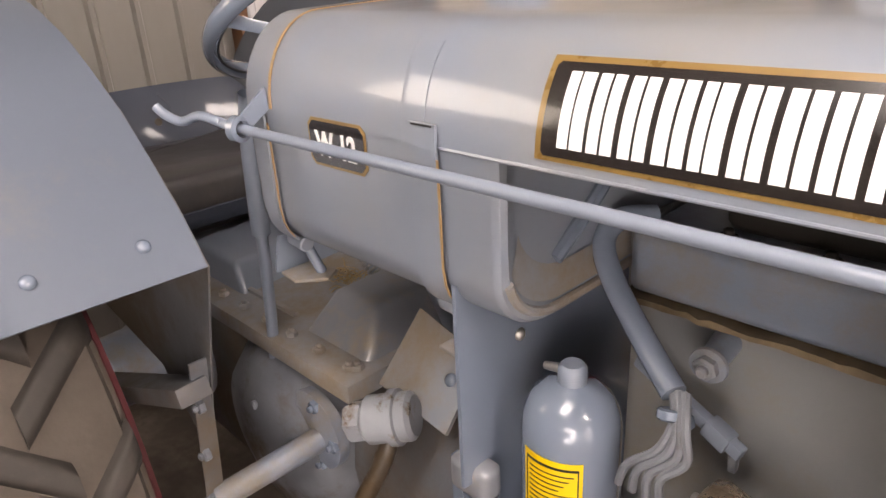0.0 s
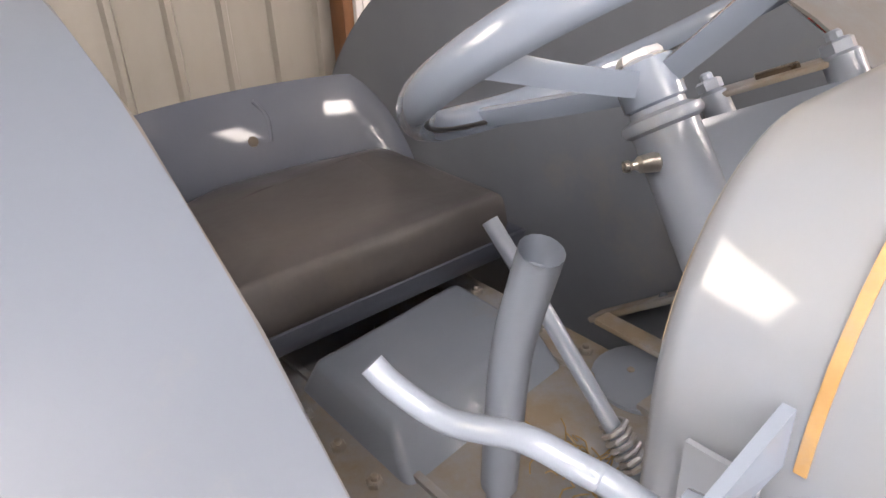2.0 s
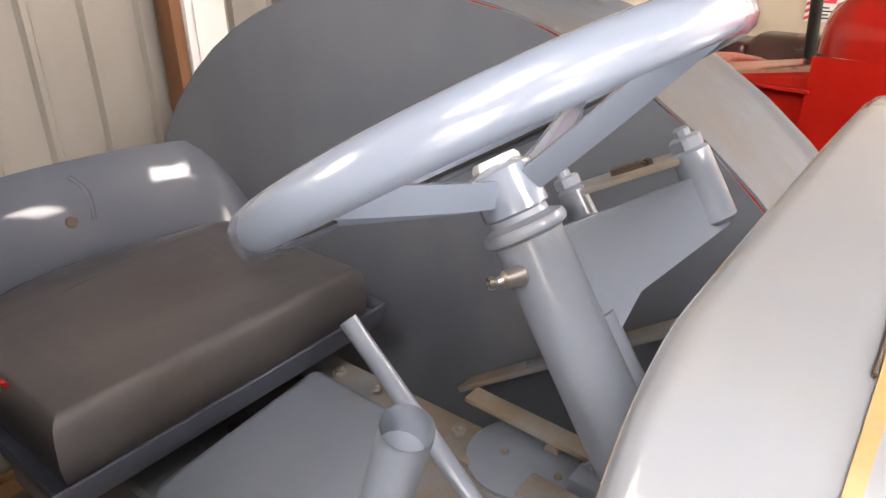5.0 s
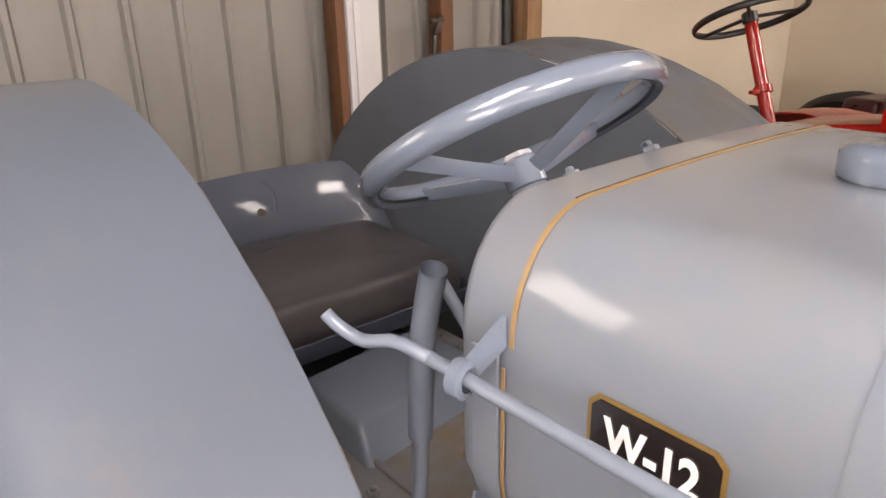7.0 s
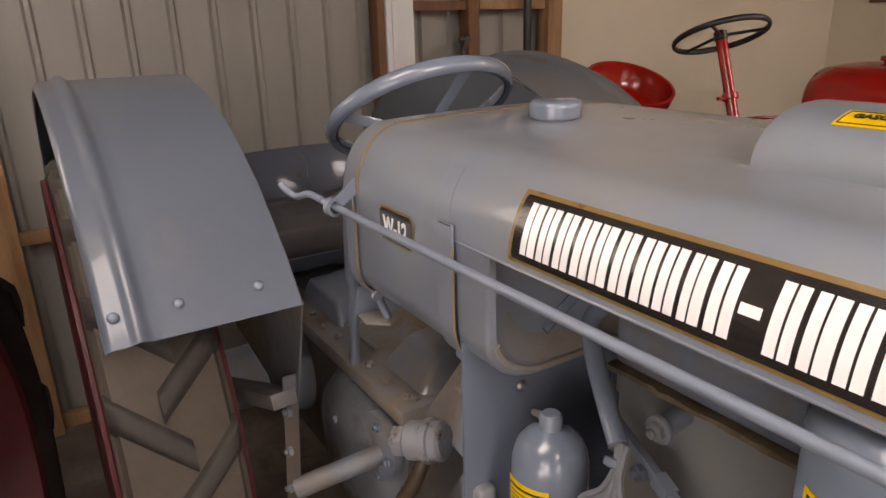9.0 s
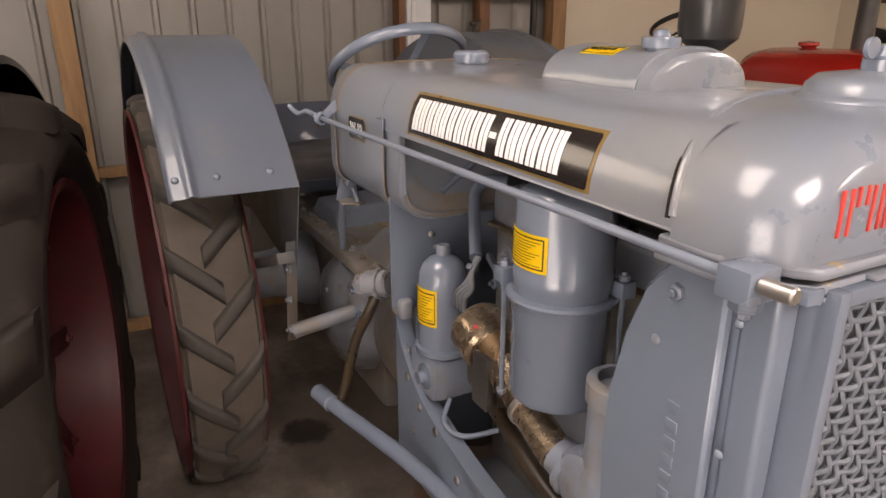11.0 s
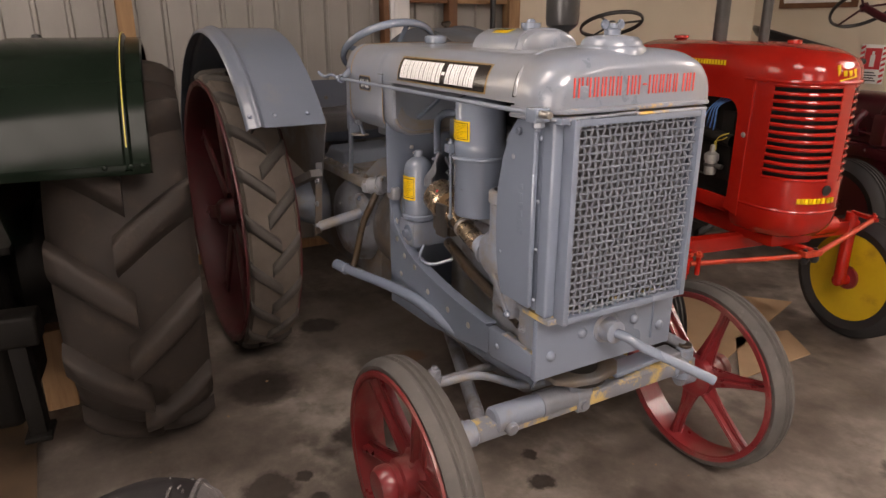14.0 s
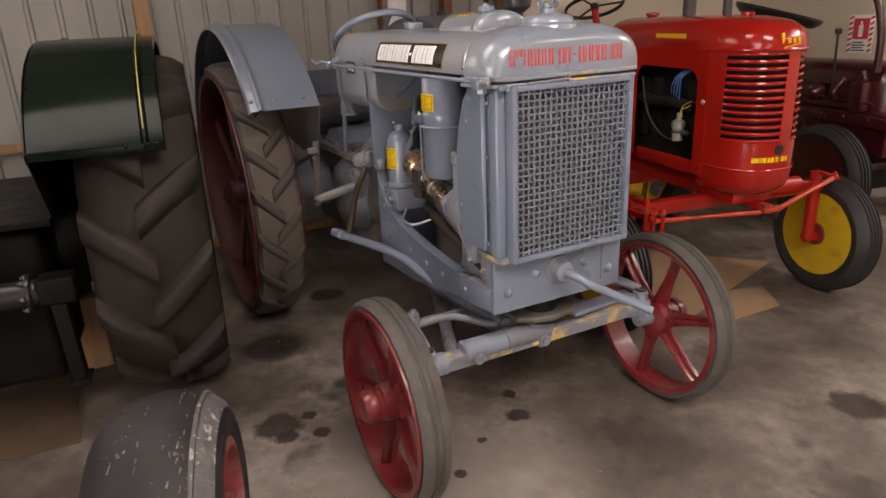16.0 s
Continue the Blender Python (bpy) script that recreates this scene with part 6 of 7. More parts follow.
def steering_wheel(center, axis, R, r, parent, mat, spokes, dish, spoke_mat=None, name="steering_wheel", label=""):
    m = basis(center, Vector(center) + Vector(axis))
    bm = bmesh.new()
    rows = []
    for i in range(56):
        a = 2 * math.pi * i / 56
        c = Vector((math.cos(a), math.sin(a), 0))
        rows.append([c * R + c * (r * 0.75 * math.cos(b)) + Vector((0, 0, r * 1.1 * math.sin(b))) for b in [2 * math.pi * k / 12 for k in range(12)]])
    bm = loft(rows + [rows[0]], ends=False)
    bmesh.ops.remove_doubles(bm, verts=bm.verts, dist=1e-5)
    bm.transform(m)
    wh = part(name, bm, mat, parent, label)
    if r > 0.015:
        ring = [Vector((math.cos(2 * math.pi * k / 48) * (R - r * 0.62), math.sin(2 * math.pi * k / 48) * (R - r * 0.62), -r * 0.62)) for k in range(49)]
        part("rim_seam", moved(tube(ring, 0.0026, 6, 1), m), BLACK, wh, "black grimy seam")
        part("hub_nut", moved(lathe((0, 0, -dish + 0.008), (0, 0, 1), [(0.021, 0), (0.021, 0.014), (0.018, 0.018), (0, 0.018)], 6), m), PALEGREY, wh, "white hexagon hub nut")
    part("wheel_hub", moved(lathe((0, 0, 0), (0, 0, 1), [(0.02, -dish - 0.025), (0.028, -dish - 0.02), (0.028, -dish + 0.015), (0.015, -dish + 0.022), (0, -dish + 0.022)], 18), m), spoke_mat or mat, wh)
    for k in range(spokes):
        a = 2 * math.pi * (k + 0.1) / spokes
        c = Vector((math.cos(a), math.sin(a), 0))
        if spokes == 4:  # one spoke points to the driver
            c = (m.to_3x3().inverted() @ (Matrix.Rotation(radians(5 + 90 * k), 3, Vector(axis)) @ Vector((0, 1, 0)))).normalized()
        if r > 0.015:
            rows = []
            t2 = Vector((-c.y, c.x, 0))
            for f in range(9):
                u = f / 8
                p = c * (0.012 + (R - r * 0.3 - 0.012) * u) + Vector((0, 0, -dish * (1 - u ** 1.1)))
                w = 0.0085 + 0.004 * (2 * u - 1) ** 2
                rows.append([p + t2 * w + Vector((0, 0, 0.005)), p + t2 * w * 0.5 + Vector((0, 0, 0.008)), p - t2 * w * 0.5 + Vector((0, 0, 0.008)), p - t2 * w + Vector((0, 0, 0.005)), p - t2 * w * 0.7 - Vector((0, 0, 0.004)), p - Vector((0, 0, 0.014)), p + t2 * w * 0.7 - Vector((0, 0, 0.004))])
            bm = loft(rows)
        else:
            bm = tube([c * 0.015 + Vector((0, 0, -dish)), c * 0.08 + Vector((0, 0, -dish * 0.85)), c * (R * 0.75) + Vector((0, 0, -dish * 0.3)), c * (R - r * 0.2)], 0.007, 10)
        bm.transform(m)
        part("wheel_spoke", bm, spoke_mat or mat, wh)
    return wh


steering_wheel(SW + ax_dir * 0.03, ax_dir, 0.2, 0.0158, T, GREY, 4, 0.046, label="blue-grey painted four-spoke steering wheel")

# seat
SX = -1.64
SY = 0.722
seat = thing("tractor_seat", (SX, SY, 0.906), "grey pressed-steel tractor seat with a high curved back", "seat")


def seat_ring(z, grow, hw=0.25, depth=0.135):
    pts = []
    for k in range(33):
        a = math.pi * k / 32
        pts.append((SX - (depth + grow) * math.sin(a) ** 0.7, SY - (hw + grow) * math.cos(a), z))
    return [(SX + 0.275 + grow, SY - hw - grow, z)] + pts + [(SX + 0.275 + grow, SY + hw + grow, z)]


rows = [[(x, y, 0.998) for x, y, z in seat_ring(0, -0.02)], seat_ring(1.0, 0.004), seat_ring(1.008, 0.014), seat_ring(1.03, 0.02), seat_ring(1.046, 0.023), seat_ring(1.049, 0.021), seat_ring(1.046, 0.017), seat_ring(1.03, 0.012), seat_ring(1.024, 0.0)]
pan = part("seat_pan", loft(rows), GREYSEAT, seat, "grey steel seat pan")
back = []
for z, g in ((1.01, 0.002), (1.03, 0.004), (1.085, 0.014), (1.14, 0.028), (1.195, 0.045), (1.24, 0.062), (1.258, 0.072)):
    ring = seat_ring(z, g)[3:-3]
    n = len(ring)
    back.append([(x, y, 1.03 + (z - 1.03) * min(1.0, (1 - abs(2 * k / (n - 1) - 1) ** 3) * 1.1 + 0.1)) for k, (x, y, _) in enumerate(ring)])
part("backrest", thick(loft(back, ends=False, ring=False), 0.006), GREYSEAT, seat, "curved glossy grey seat back")
part("back_rivet", lathe((SX - 0.166, SY, 1.167), (SX - 0.1, SY, 1.187), [(0.011, 0), (0.01, 0.003), (0, 0.004)], 12), RUSTY, seat, "rusty bolt hole")
part("back_crease", tube([(SX - 0.189, SY + 0.022, 1.238), (SX - 0.178, SY + 0.042, 1.205), (SX - 0.162, SY + 0.036, 1.16)], 0.0045, 8), GREYSEAT, seat)
part("seat_bracket", box(SX - 0.08, YC - 0.1, 0.906, SX + 0.12, YC + 0.12, 1.01, 0.01), GREYDUST, seat)
cush = thing("seat_cushion", (SX, SY, 1.022), "worn brown-grey vinyl cushion with red piping on the seat", "cushion")


def cushion_ring(z, g, wob=0.0):
    return [(x, y, z + wob * noise.noise((x * 7, y * 7, 1.3))) for x, y, _ in seat_ring(0, g)]


rows = [cushion_ring(1.026, -0.02), cushion_ring(1.03, -0.004), cushion_ring(1.06, 0.0, 0.006), cushion_ring(1.09, -0.003, 0.006), cushion_ring(1.106, -0.006, 0.006), cushion_ring(1.113, -0.011, 0.008), cushion_ring(1.118, -0.018, 0.01), cushion_ring(1.124, -0.032, 0.014),
        cushion_ring(1.13, -0.065, 0.022), cushion_ring(1.133, -0.1, 0.026), cushion_ring(1.131, -0.125, 0.026)]
part("cushion_cover", loft(rows), VINYL, cush)
part("piping", tube([(SX + 0.15, SY - 0.243, 1.116), (SX + 0.05, SY - 0.243, 1.117), (SX - 0.02, SY - 0.24, 1.117)], 0.0035, 8, 3), RED, cush, "red piping")

# ---- floor things ----
def sheet(name, pts, mat, label, cat, z=0.004):
    return tagged(part(name, plate(pts, "z", z, 0.005), mat), label, cat)


sheet("cardboard_sheet", [(-0.33, 3.0), (-0.9, 2.5), (-0.75, 1.75), (0.02, 1.85)], CARD, "flattened brown cardboard sheet on the floor", "cardboard")
sheet("cardboard_sheet", [(0.126, 2.47), (-0.1, 2.62), (-0.18, 2.3), (0.12, 1.95)], CARD, "torn brown cardboard piece on the floor", "cardboard")

# This sheet is coloured darker to stand in shade.
sheet("cardboard_sheet", [(-1.5, -1.25), (-1.45, -0.86), (-0.5, -0.86), (-0.55, -1.3)], SHADECARD, "brown cardboard sheet under the green tractor, darkened for shade", "cardboard")

# ---- red tractor ----
PT = Matrix.Translation((-0.08, 2.2, 0)) @ Matrix.Rotation(radians(-10), 4, "Z")
P = thing("red_tractor", (-0.8, 2.33, 0), "glossy red compact tractor with louvred nose and yellow wheels", "tractor")


def pp(name, bm, mat, parent=P, label="", sharp=38):
    return part(name, moved(bm, PT), mat, parent, label, sharp)


def nose(z, k=12, f=0.32, hw=0.195, back=0.0):
    """Plan outline of the nose: a rounded front."""
    pts = [(back, -hw)]
    for i in range(2 * k + 1):
        a = -math.pi / 2 + math.pi * i / (2 * k)
        pts.append((0.06 + (f - 0.06) * abs(math.cos(a)) ** 0.75, hw * math.copysign(abs(math.sin(a)) ** 0.8, math.sin(a))))
    pts.append((back, hw))
    return [(x, y, z) for x, y in pts]


# lower shell of the nose with louvre slots
def wrap_rows(i0, i1, zz):
    """Part of the nose's wall between two outline points, at the heights and offsets given."""
    return [[p for p in nose(z, f=0.32 + d, hw=0.195 + d)][i0:i1] for z, d in zz]


nb = pp("nose", loft([[(x * k, y * k, z) for x, y, z in nose(z)] for z, k in ((0.665, 0.62), (0.672, 0.72), (0.69, 0.86), (0.72, 0.95), (0.76, 0.99), (0.80, 1.0), (0.935, 1.0))], ends=True), RED, label="rounded red nose with horizontal louvres")
pp("nose_bead", loft([nose(0.80, f=0.322, hw=0.197), nose(0.806, f=0.325, hw=0.2), nose(0.812, f=0.322, hw=0.197)], ends=False, ring=False), RED, nb)
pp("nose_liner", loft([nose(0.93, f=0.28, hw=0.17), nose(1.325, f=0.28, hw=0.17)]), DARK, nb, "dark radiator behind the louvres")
for i0, i1 in ((0, 4), (13, 16), (21, 27)):
    pp("nose_panel", thick(loft(wrap_rows(i0, i1, [(0.934, 0), (1.335, 0)]), ends=False, ring=False), 0.004), RED, nb)
for i0, i1 in ((3, 14), (15, 22)):
    for k in range(13):
        z = 0.934 + k * 0.0318
        pp("louvre", thick(loft(wrap_rows(i0, i1, [(z, 0.0), (z + 0.007, 0.003), (z + 0.012, 0.0015), (z + 0.015, -0.006)]), ends=False, ring=False), 0.002), RED, nb)
hood_rows = []
for x, hw, tp in ((-0.9, 0.11, 1.42), (-0.89, 0.15, 1.45), (-0.86, 0.18, 1.472), (-0.8, 0.194, 1.482), (-0.4, 0.197, 1.485), (-0.1, 0.199, 1.485), (0.08, 0.197, 1.48), (0.2, 0.18, 1.465), (0.28, 0.14, 1.44), (0.322, 0.07, 1.40), (0.33, 0.02, 1.37)):
    k = 12
    hood_rows.append([(x, hw * math.copysign(abs(math.cos(a)) ** 0.6, math.cos(a)), 1.335 + (tp - 1.335) * abs(math.sin(a)) ** 0.7) for a in [math.pi * (1 - i / (2 * k)) for i in range(2 * k + 1)]])
ph = pp("hood", loft(hood_rows), RED, label="glossy red rounded hood")
pp("hood_bead", loft([nose(1.33, f=0.332, hw=0.202), nose(1.338, f=0.336, hw=0.205), nose(1.346, f=0.332, hw=0.202)], ends=False, ring=False), RED, ph)
# side panels with the round-cornered opening
for s in (-1, 1):
    panel = [(-0.88, 0.8), (-0.88, 1.335), (0.055, 1.335), (0.055, 0.74), (-0.03, 0.76), (-0.015, 0.82)] + arc(-0.09, 1.17, 0.075, 0, 90, 6) + arc(-0.45, 1.17, 0.075, 90, 180, 6) + [(-0.525, 0.76)]
    pp("side_panel", plate(panel, "y", s * 0.1995 - 0.003, 0.006), RED, P)
    pp("sill_rail", box(-0.53, s * 0.165 - 0.012, 0.73, -0.02, s * 0.165 + 0.012, 0.8, 0.008), RED, P)
    bm = None
    for i in range(13):
        bm = box(-0.37 + i * 0.019, s * 0.2, 1.385, -0.37 + i * 0.019 + 0.0125, s * 0.2015, 1.407, 0, bm)
    pp("side_lettering", bm, LABELYEL, ph, "yellow lettering blocks")
bm = None
for y0, z0, w, hh in ((-0.045, 1.366, 0.013, 0.042), (-0.017, 1.364, 0.016, 0.022), (0.01, 1.364, 0.014, 0.022), (0.038, 1.358, 0.013, 0.034), (0.0, 1.352, 0.085, 0.005)):
    bm = join(bm, moved(box(-0.002, -w / 2, 0, 0.003, w / 2, hh, 0.0008), Matrix.Translation((0.328 - 2.8 * y0 * y0, y0, z0)) @ Matrix.Rotation(radians(10), 4, "X")))
pp("script_badge", bm, LABELYEL, ph, "yellow script badge shapes")
bm = None
for i in range(9):
    a = -0.52 + i * 0.085
    bm = join(bm, moved(box(-0.002, -0.007, 0, 0.004, 0.007, 0.022), Matrix.Translation((0.06 + 0.262 * abs(math.cos(a)) ** 0.75, 0.197 * math.copysign(abs(math.sin(a)) ** 0.8, math.sin(a)), 0.845)) @ Matrix.Rotation(a, 4, "Z")))
pp("nose_lettering", bm, LABELYEL, nb, "yellow lettering blocks")
pp("crank_hole", lathe((0.322, 0, 0.9), (0.33, 0, 0.9), [(0.022, 0), (0.022, 0.006), (0, 0.006)], 16), BLACK, nb)
pp("filler_cap", lathe((-0.7, 0, 1.475), (-0.7, 0, 2), [(0.034, 0), (0.024, 0.01), (0.038, 0.016), (0.036, 0.028), (0, 0.034)], 20), RED, ph)
pp("filler_cap", lathe((0.02, 0.02, 1.48), (0.02, 0.02, 2), [(0.03, 0), (0.03, 0.014), (0, 0.018)], 20), RED, ph)
EX0 = PT.inverted() @ Vector((-0.69, 2.52, 1.40))
EX1 = PT.inverted() @ Vector((-0.69, 2.52, 1.70))
ex = pp("exhaust_pipe", rod(EX0, EX0.lerp(EX1, 3), 0.036, 0.036, 20), SOOT, P, "dark upright exhaust stack")
pp("stack_collar", lathe(EX0, EX1, [(0.038, 0.01), (0.044, 0.012), (0.044, 0.03), (0.037, 0.034)], 20), DARK, ex)
AI = PT.inverted() @ Vector((-0.42, 2.507, 0.0))
pp("intake_pipe", rod(AI + Vector((0, 0, 1.1)), AI + Vector((0, 0, 2.3)), 0.024, bev=0.003), SOOT, P, "dark upright intake pipe")
pp("panel_bolt", rivet((0.035, -0.2025, 1.1), (0, -1, 0), 0.012, 0.008), STEEL, P)
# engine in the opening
pe = pp("engine_block", box(-0.7, -0.11, 0.66, -0.02, 0.11, 1.25, 0.02), DARK, P, "dark engine block")
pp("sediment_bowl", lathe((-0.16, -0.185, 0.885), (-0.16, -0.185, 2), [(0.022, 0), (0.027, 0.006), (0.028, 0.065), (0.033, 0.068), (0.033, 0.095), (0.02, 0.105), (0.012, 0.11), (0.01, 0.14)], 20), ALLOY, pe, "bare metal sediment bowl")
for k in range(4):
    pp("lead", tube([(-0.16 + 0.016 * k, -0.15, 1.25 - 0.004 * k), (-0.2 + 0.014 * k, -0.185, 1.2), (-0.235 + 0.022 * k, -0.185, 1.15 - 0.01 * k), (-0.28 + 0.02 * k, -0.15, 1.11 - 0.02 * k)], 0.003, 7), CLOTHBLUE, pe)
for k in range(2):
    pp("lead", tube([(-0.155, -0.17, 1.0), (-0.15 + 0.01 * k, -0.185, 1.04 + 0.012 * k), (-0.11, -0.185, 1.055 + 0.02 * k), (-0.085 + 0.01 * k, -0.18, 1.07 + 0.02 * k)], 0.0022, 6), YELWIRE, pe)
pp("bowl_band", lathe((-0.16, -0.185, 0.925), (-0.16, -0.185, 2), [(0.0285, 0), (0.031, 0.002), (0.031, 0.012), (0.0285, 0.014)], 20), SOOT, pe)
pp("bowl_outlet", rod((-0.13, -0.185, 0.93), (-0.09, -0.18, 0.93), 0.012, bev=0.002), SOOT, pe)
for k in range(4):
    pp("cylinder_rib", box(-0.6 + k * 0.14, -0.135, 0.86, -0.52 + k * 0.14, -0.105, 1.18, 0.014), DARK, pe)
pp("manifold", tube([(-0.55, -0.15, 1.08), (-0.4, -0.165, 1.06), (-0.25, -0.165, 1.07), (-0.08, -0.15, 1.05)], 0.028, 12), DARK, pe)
pp("fuel_line", tube([(-0.5, -0.18, 1.18), (-0.42, -0.19, 1.0), (-0.3, -0.185, 0.9), (-0.18, -0.185, 0.88)], 0.005, 7), SOOT, pe)
pp("chassis", box(-1.5, -0.12, 0.62, 0.2, 0.12, 0.74, 0.02), RED, P)
pp("transmission", box(-1.9, -0.16, 0.5, -0.75, 0.16, 1.0, 0.04), RED, P)
pp("cowl", softened(loft([[(-1.26, y, z) for y, z in ((-0.17, 0.9), (-0.17, 1.235), (0.17, 1.235), (0.17, 0.9))], [(-0.84, y, z) for y, z in ((-0.19, 0.9), (-0.19, 1.3), (0.19, 1.3), (0.19, 0.9))]]), 0.014), RED, P, "flat-topped red cowl behind the hood")
pp("cowl_flange", box(-1.2, -0.212, 1.245, -0.87, -0.185, 1.253, 0.002), RED, P)
# front axle
fa2 = pp("front_axle", beam((0, -0.62, 0.6), (0, 0.62, 0.6), 0.07, 0.07, 0.012), RED, P, "red front axle beam")
pp("axle_sleeve", rod((0.02, 0.1, 0.625), (0.02, 0.45, 0.625), 0.045, bev=0.006), RED, fa2)
pp("tie_rod", rod((0.2, -0.55, 0.6), (0.26, 0.08, 0.585), 0.0115), ORANGE, fa2, "orange-red tie rod")
pp("tie_rod", rod((0.26, 0.08, 0.585), (0.14, 0.56, 0.67), 0.0125), ORANGE, fa2)
tj = pp("tie_joint", box(0.235, 0.0, 0.585, 0.285, 0.1, 0.612, 0.008), ORANGE, fa2)
for yy in (0.02, 0.08):
    pp("ball_end", lathe((0.26, yy, 0.55), (0.26, yy, 1), [(0, 0), (0.013, 0.002), (0.02, 0.014), (0.02, 0.028), (0.011, 0.036), (0.011, 0.066), (0.007, 0.07), (0, 0.07)], 14), BLACK, tj, "greasy black ball joint")
# knuckle at the near end of the tie rod
kn = pp("knuckle", beam((0.02, -0.57, 0.615), (0.2, -0.55, 0.612), 0.045, 0.025, 0.006), RED, fa2)
for q, top in ((0.0, 0.66), (0.035, 0.64), (-0.03, 0.65)):
    pp("knuckle_bolt", rod((0.19 + q * 0.6, -0.55 + q, 0.55), (0.19 + q * 0.6, -0.55 + q, top), 0.011, bev=0.002), RED, kn)
    pp("grease_nut", nut((0.19 + q * 0.6, -0.55 + q, 0.632), (0, 0, 1), 0.019, 0.014), ORANGE, kn)
pp("knuckle_drop", rod((0.16, -0.55, 0.46), (0.16, -0.55, 0.62), 0.024, bev=0.004), RED, kn)
pp("centre_arm", beam((0.05, 0.0, 0.62), (0.26, 0.06, 0.6), 0.05, 0.03), RED, fa2)


def front_tyre(cx, cy, cz, R, w, parent, rimmat, wrap, out):
    a, b = (cx, cy - w / 2, cz), (cx, cy + w / 2, cz)
    tk = 0.11
    prof = [(R - tk, w * 0.1), (R - tk * 0.5, -0.008), (R - 0.03, w * 0.04), (R - 0.012, w * 0.15)]
    for q in (0.25, 0.42, 0.58, 0.75):
        prof += [(R - 0.004, w * (q - 0.05)), (R - 0.014, w * (q - 0.02)), (R - 0.014, w * (q + 0.02)), (R - 0.002, w * (q + 0.05))]
    prof += [(R - 0.012, w * 0.85), (R - 0.03, w * 0.96), (R - tk * 0.5, w + 0.008), (R - tk, w * 0.9)]
    wh = wrap("front_wheel", lathe(a, b, [(R - tk + 0.012, w * 0.05), (R - tk - 0.006, w * 0.1), (R - tk - 0.03, w * 0.3), (R - tk - 0.03, w * 0.55), (0.07, w * (0.5 - 0.12 * out)), (0.0, w * (0.5 - 0.12 * out)),
                                          (0.0, w * (0.58 - 0.12 * out)), (0.07, w * (0.58 - 0.12 * out)), (R - tk - 0.022, w * 0.65), (R - tk - 0.006, w * 0.9), (R - tk + 0.012, w * 0.95)], 44), rimmat, parent, "yellow disc wheel with a black ribbed tyre")
    wrap("tyre", lathe(a, b, prof, 56, closed=True), RUBBERNEW, wh, "black ribbed tyre")
    wrap("hub", lathe((cx, cy - out * 0.07, cz), (cx, cy + out, cz), [(0.06, 0), (0.066, 0.02), (0.06, 0.06), (0.04, 0.075), (0.035, 0.12), (0, 0.125)], 22), REDOLD, wh)
    return wh


for s in (-1, 1):
    wh = front_tyre(0.02, s * 0.68, 0.325, 0.325, 0.13, P, YELLOW, pp, s)
    pp("king_pin", rod((0.02, s * 0.57, 0.3), (0.02, s * 0.57, 0.68), 0.03, bev=0.004), RED, fa2)
    pp("stub", rod((0.02, s * 0.55, 0.315), (0.02, s * 0.66, 0.315), 0.03), RED, fa2)
    pp("steering_arm", beam((0.02, s * 0.57, 0.68), (0.16, s * 0.56, 0.67), 0.026, 0.018), RED, fa2)
    pp("arm_nut", nut((0.14, s * 0.56, 0.68), (0, 0, 1), 0.016, 0.014), RED, fa2)
for s in (-1, 1):
    rw = steel_rim(-1.5, s * 0.6, 0.5, 0.36, 0.2, s, P, YELLOW, 6)
    rw.name = "rear_wheel"
    rw.data.transform(PT)
    for c in rw.children:
        c.data.transform(PT)
    lug_tyre(-1.5, s * 0.6, 0.5, 0.52, 0.24, 0.37, 18, P, 0.03, RUBBERNEW, RUBBERNEW, 0.02, label="black farm tyre", where=PT)
    rows = []
    for i in range(17):
        an = radians(25 + 130 * i / 16)
        rows.append([(-1.5 + 0.69 * math.cos(an), s * (0.42 + q), 0.5 + 0.69 * math.sin(an) - d) for q, d in ((0, 0), (0.15, 0.0), (0.3, 0.01), (0.34, 0.05))])
    pp("fender", thick(loft(rows, ends=False, ring=False), 0.006), RED, P, "red rear fender")
HUB = PT.inverted() @ Vector((-1.62, 2.62, 1.555))
BASE = PT.inverted() @ Vector((-1.42, 2.56, 1.05))
col = pp("steering_column", rod(BASE, HUB, 0.024), RED, P, "slim red steering column")
d = (HUB - BASE).normalized()
pp("column_clamp", rod(BASE + d * 0.26, BASE + d * 0.29, 0.034, bev=0.004), RED, col)
pp("clamp_tab", beam(BASE + d * 0.27, BASE + d * 0.27 + Vector((0, -0.07, 0)), 0.02, 0.014), RED, col)
steering_wheel((PT @ HUB), PT.to_3x3() @ d, 0.195, 0.012, P, BLACK, 3, 0.0, label="thin black steering wheel")
pp("seat", lathe((-2.1, 0.03, 1.2), (-2.0, 0.03, 1.42), [(0.0, 0), (0.1, 0.005), (0.18, 0.03), (0.22, 0.09), (0.225, 0.15), (0.21, 0.15), (0.2, 0.09), (0.16, 0.04), (0, 0.02)], 32), RED, P, "red pressed-steel pan seat")
pp("seat_post", rod((-2.05, 0.03, 0.9), (-2.08, 0.03, 1.21), 0.025), RED, P)

# ---- dark green tractor ----
GN = thing("green_tractor", (-0.95, -0.7, 0), "dark green vintage tractor with yellow-striped fender and large farm tyres", "tractor")
gx, gz, gR = -0.95, 0.72, 0.73
gy = -0.49
# the tractor stands turned about its fender's front corner
GT = Matrix.Translation((-0.3, -0.39, 0)) @ Matrix.Rotation(radians(-8), 4, "Z") @ Matrix.Translation((0.3, 0.39, 0))


def gg(name, bm, mat, parent=GN, label="", sharp=38):
    return part(name, moved(bm, GT), mat, parent, label, sharp)


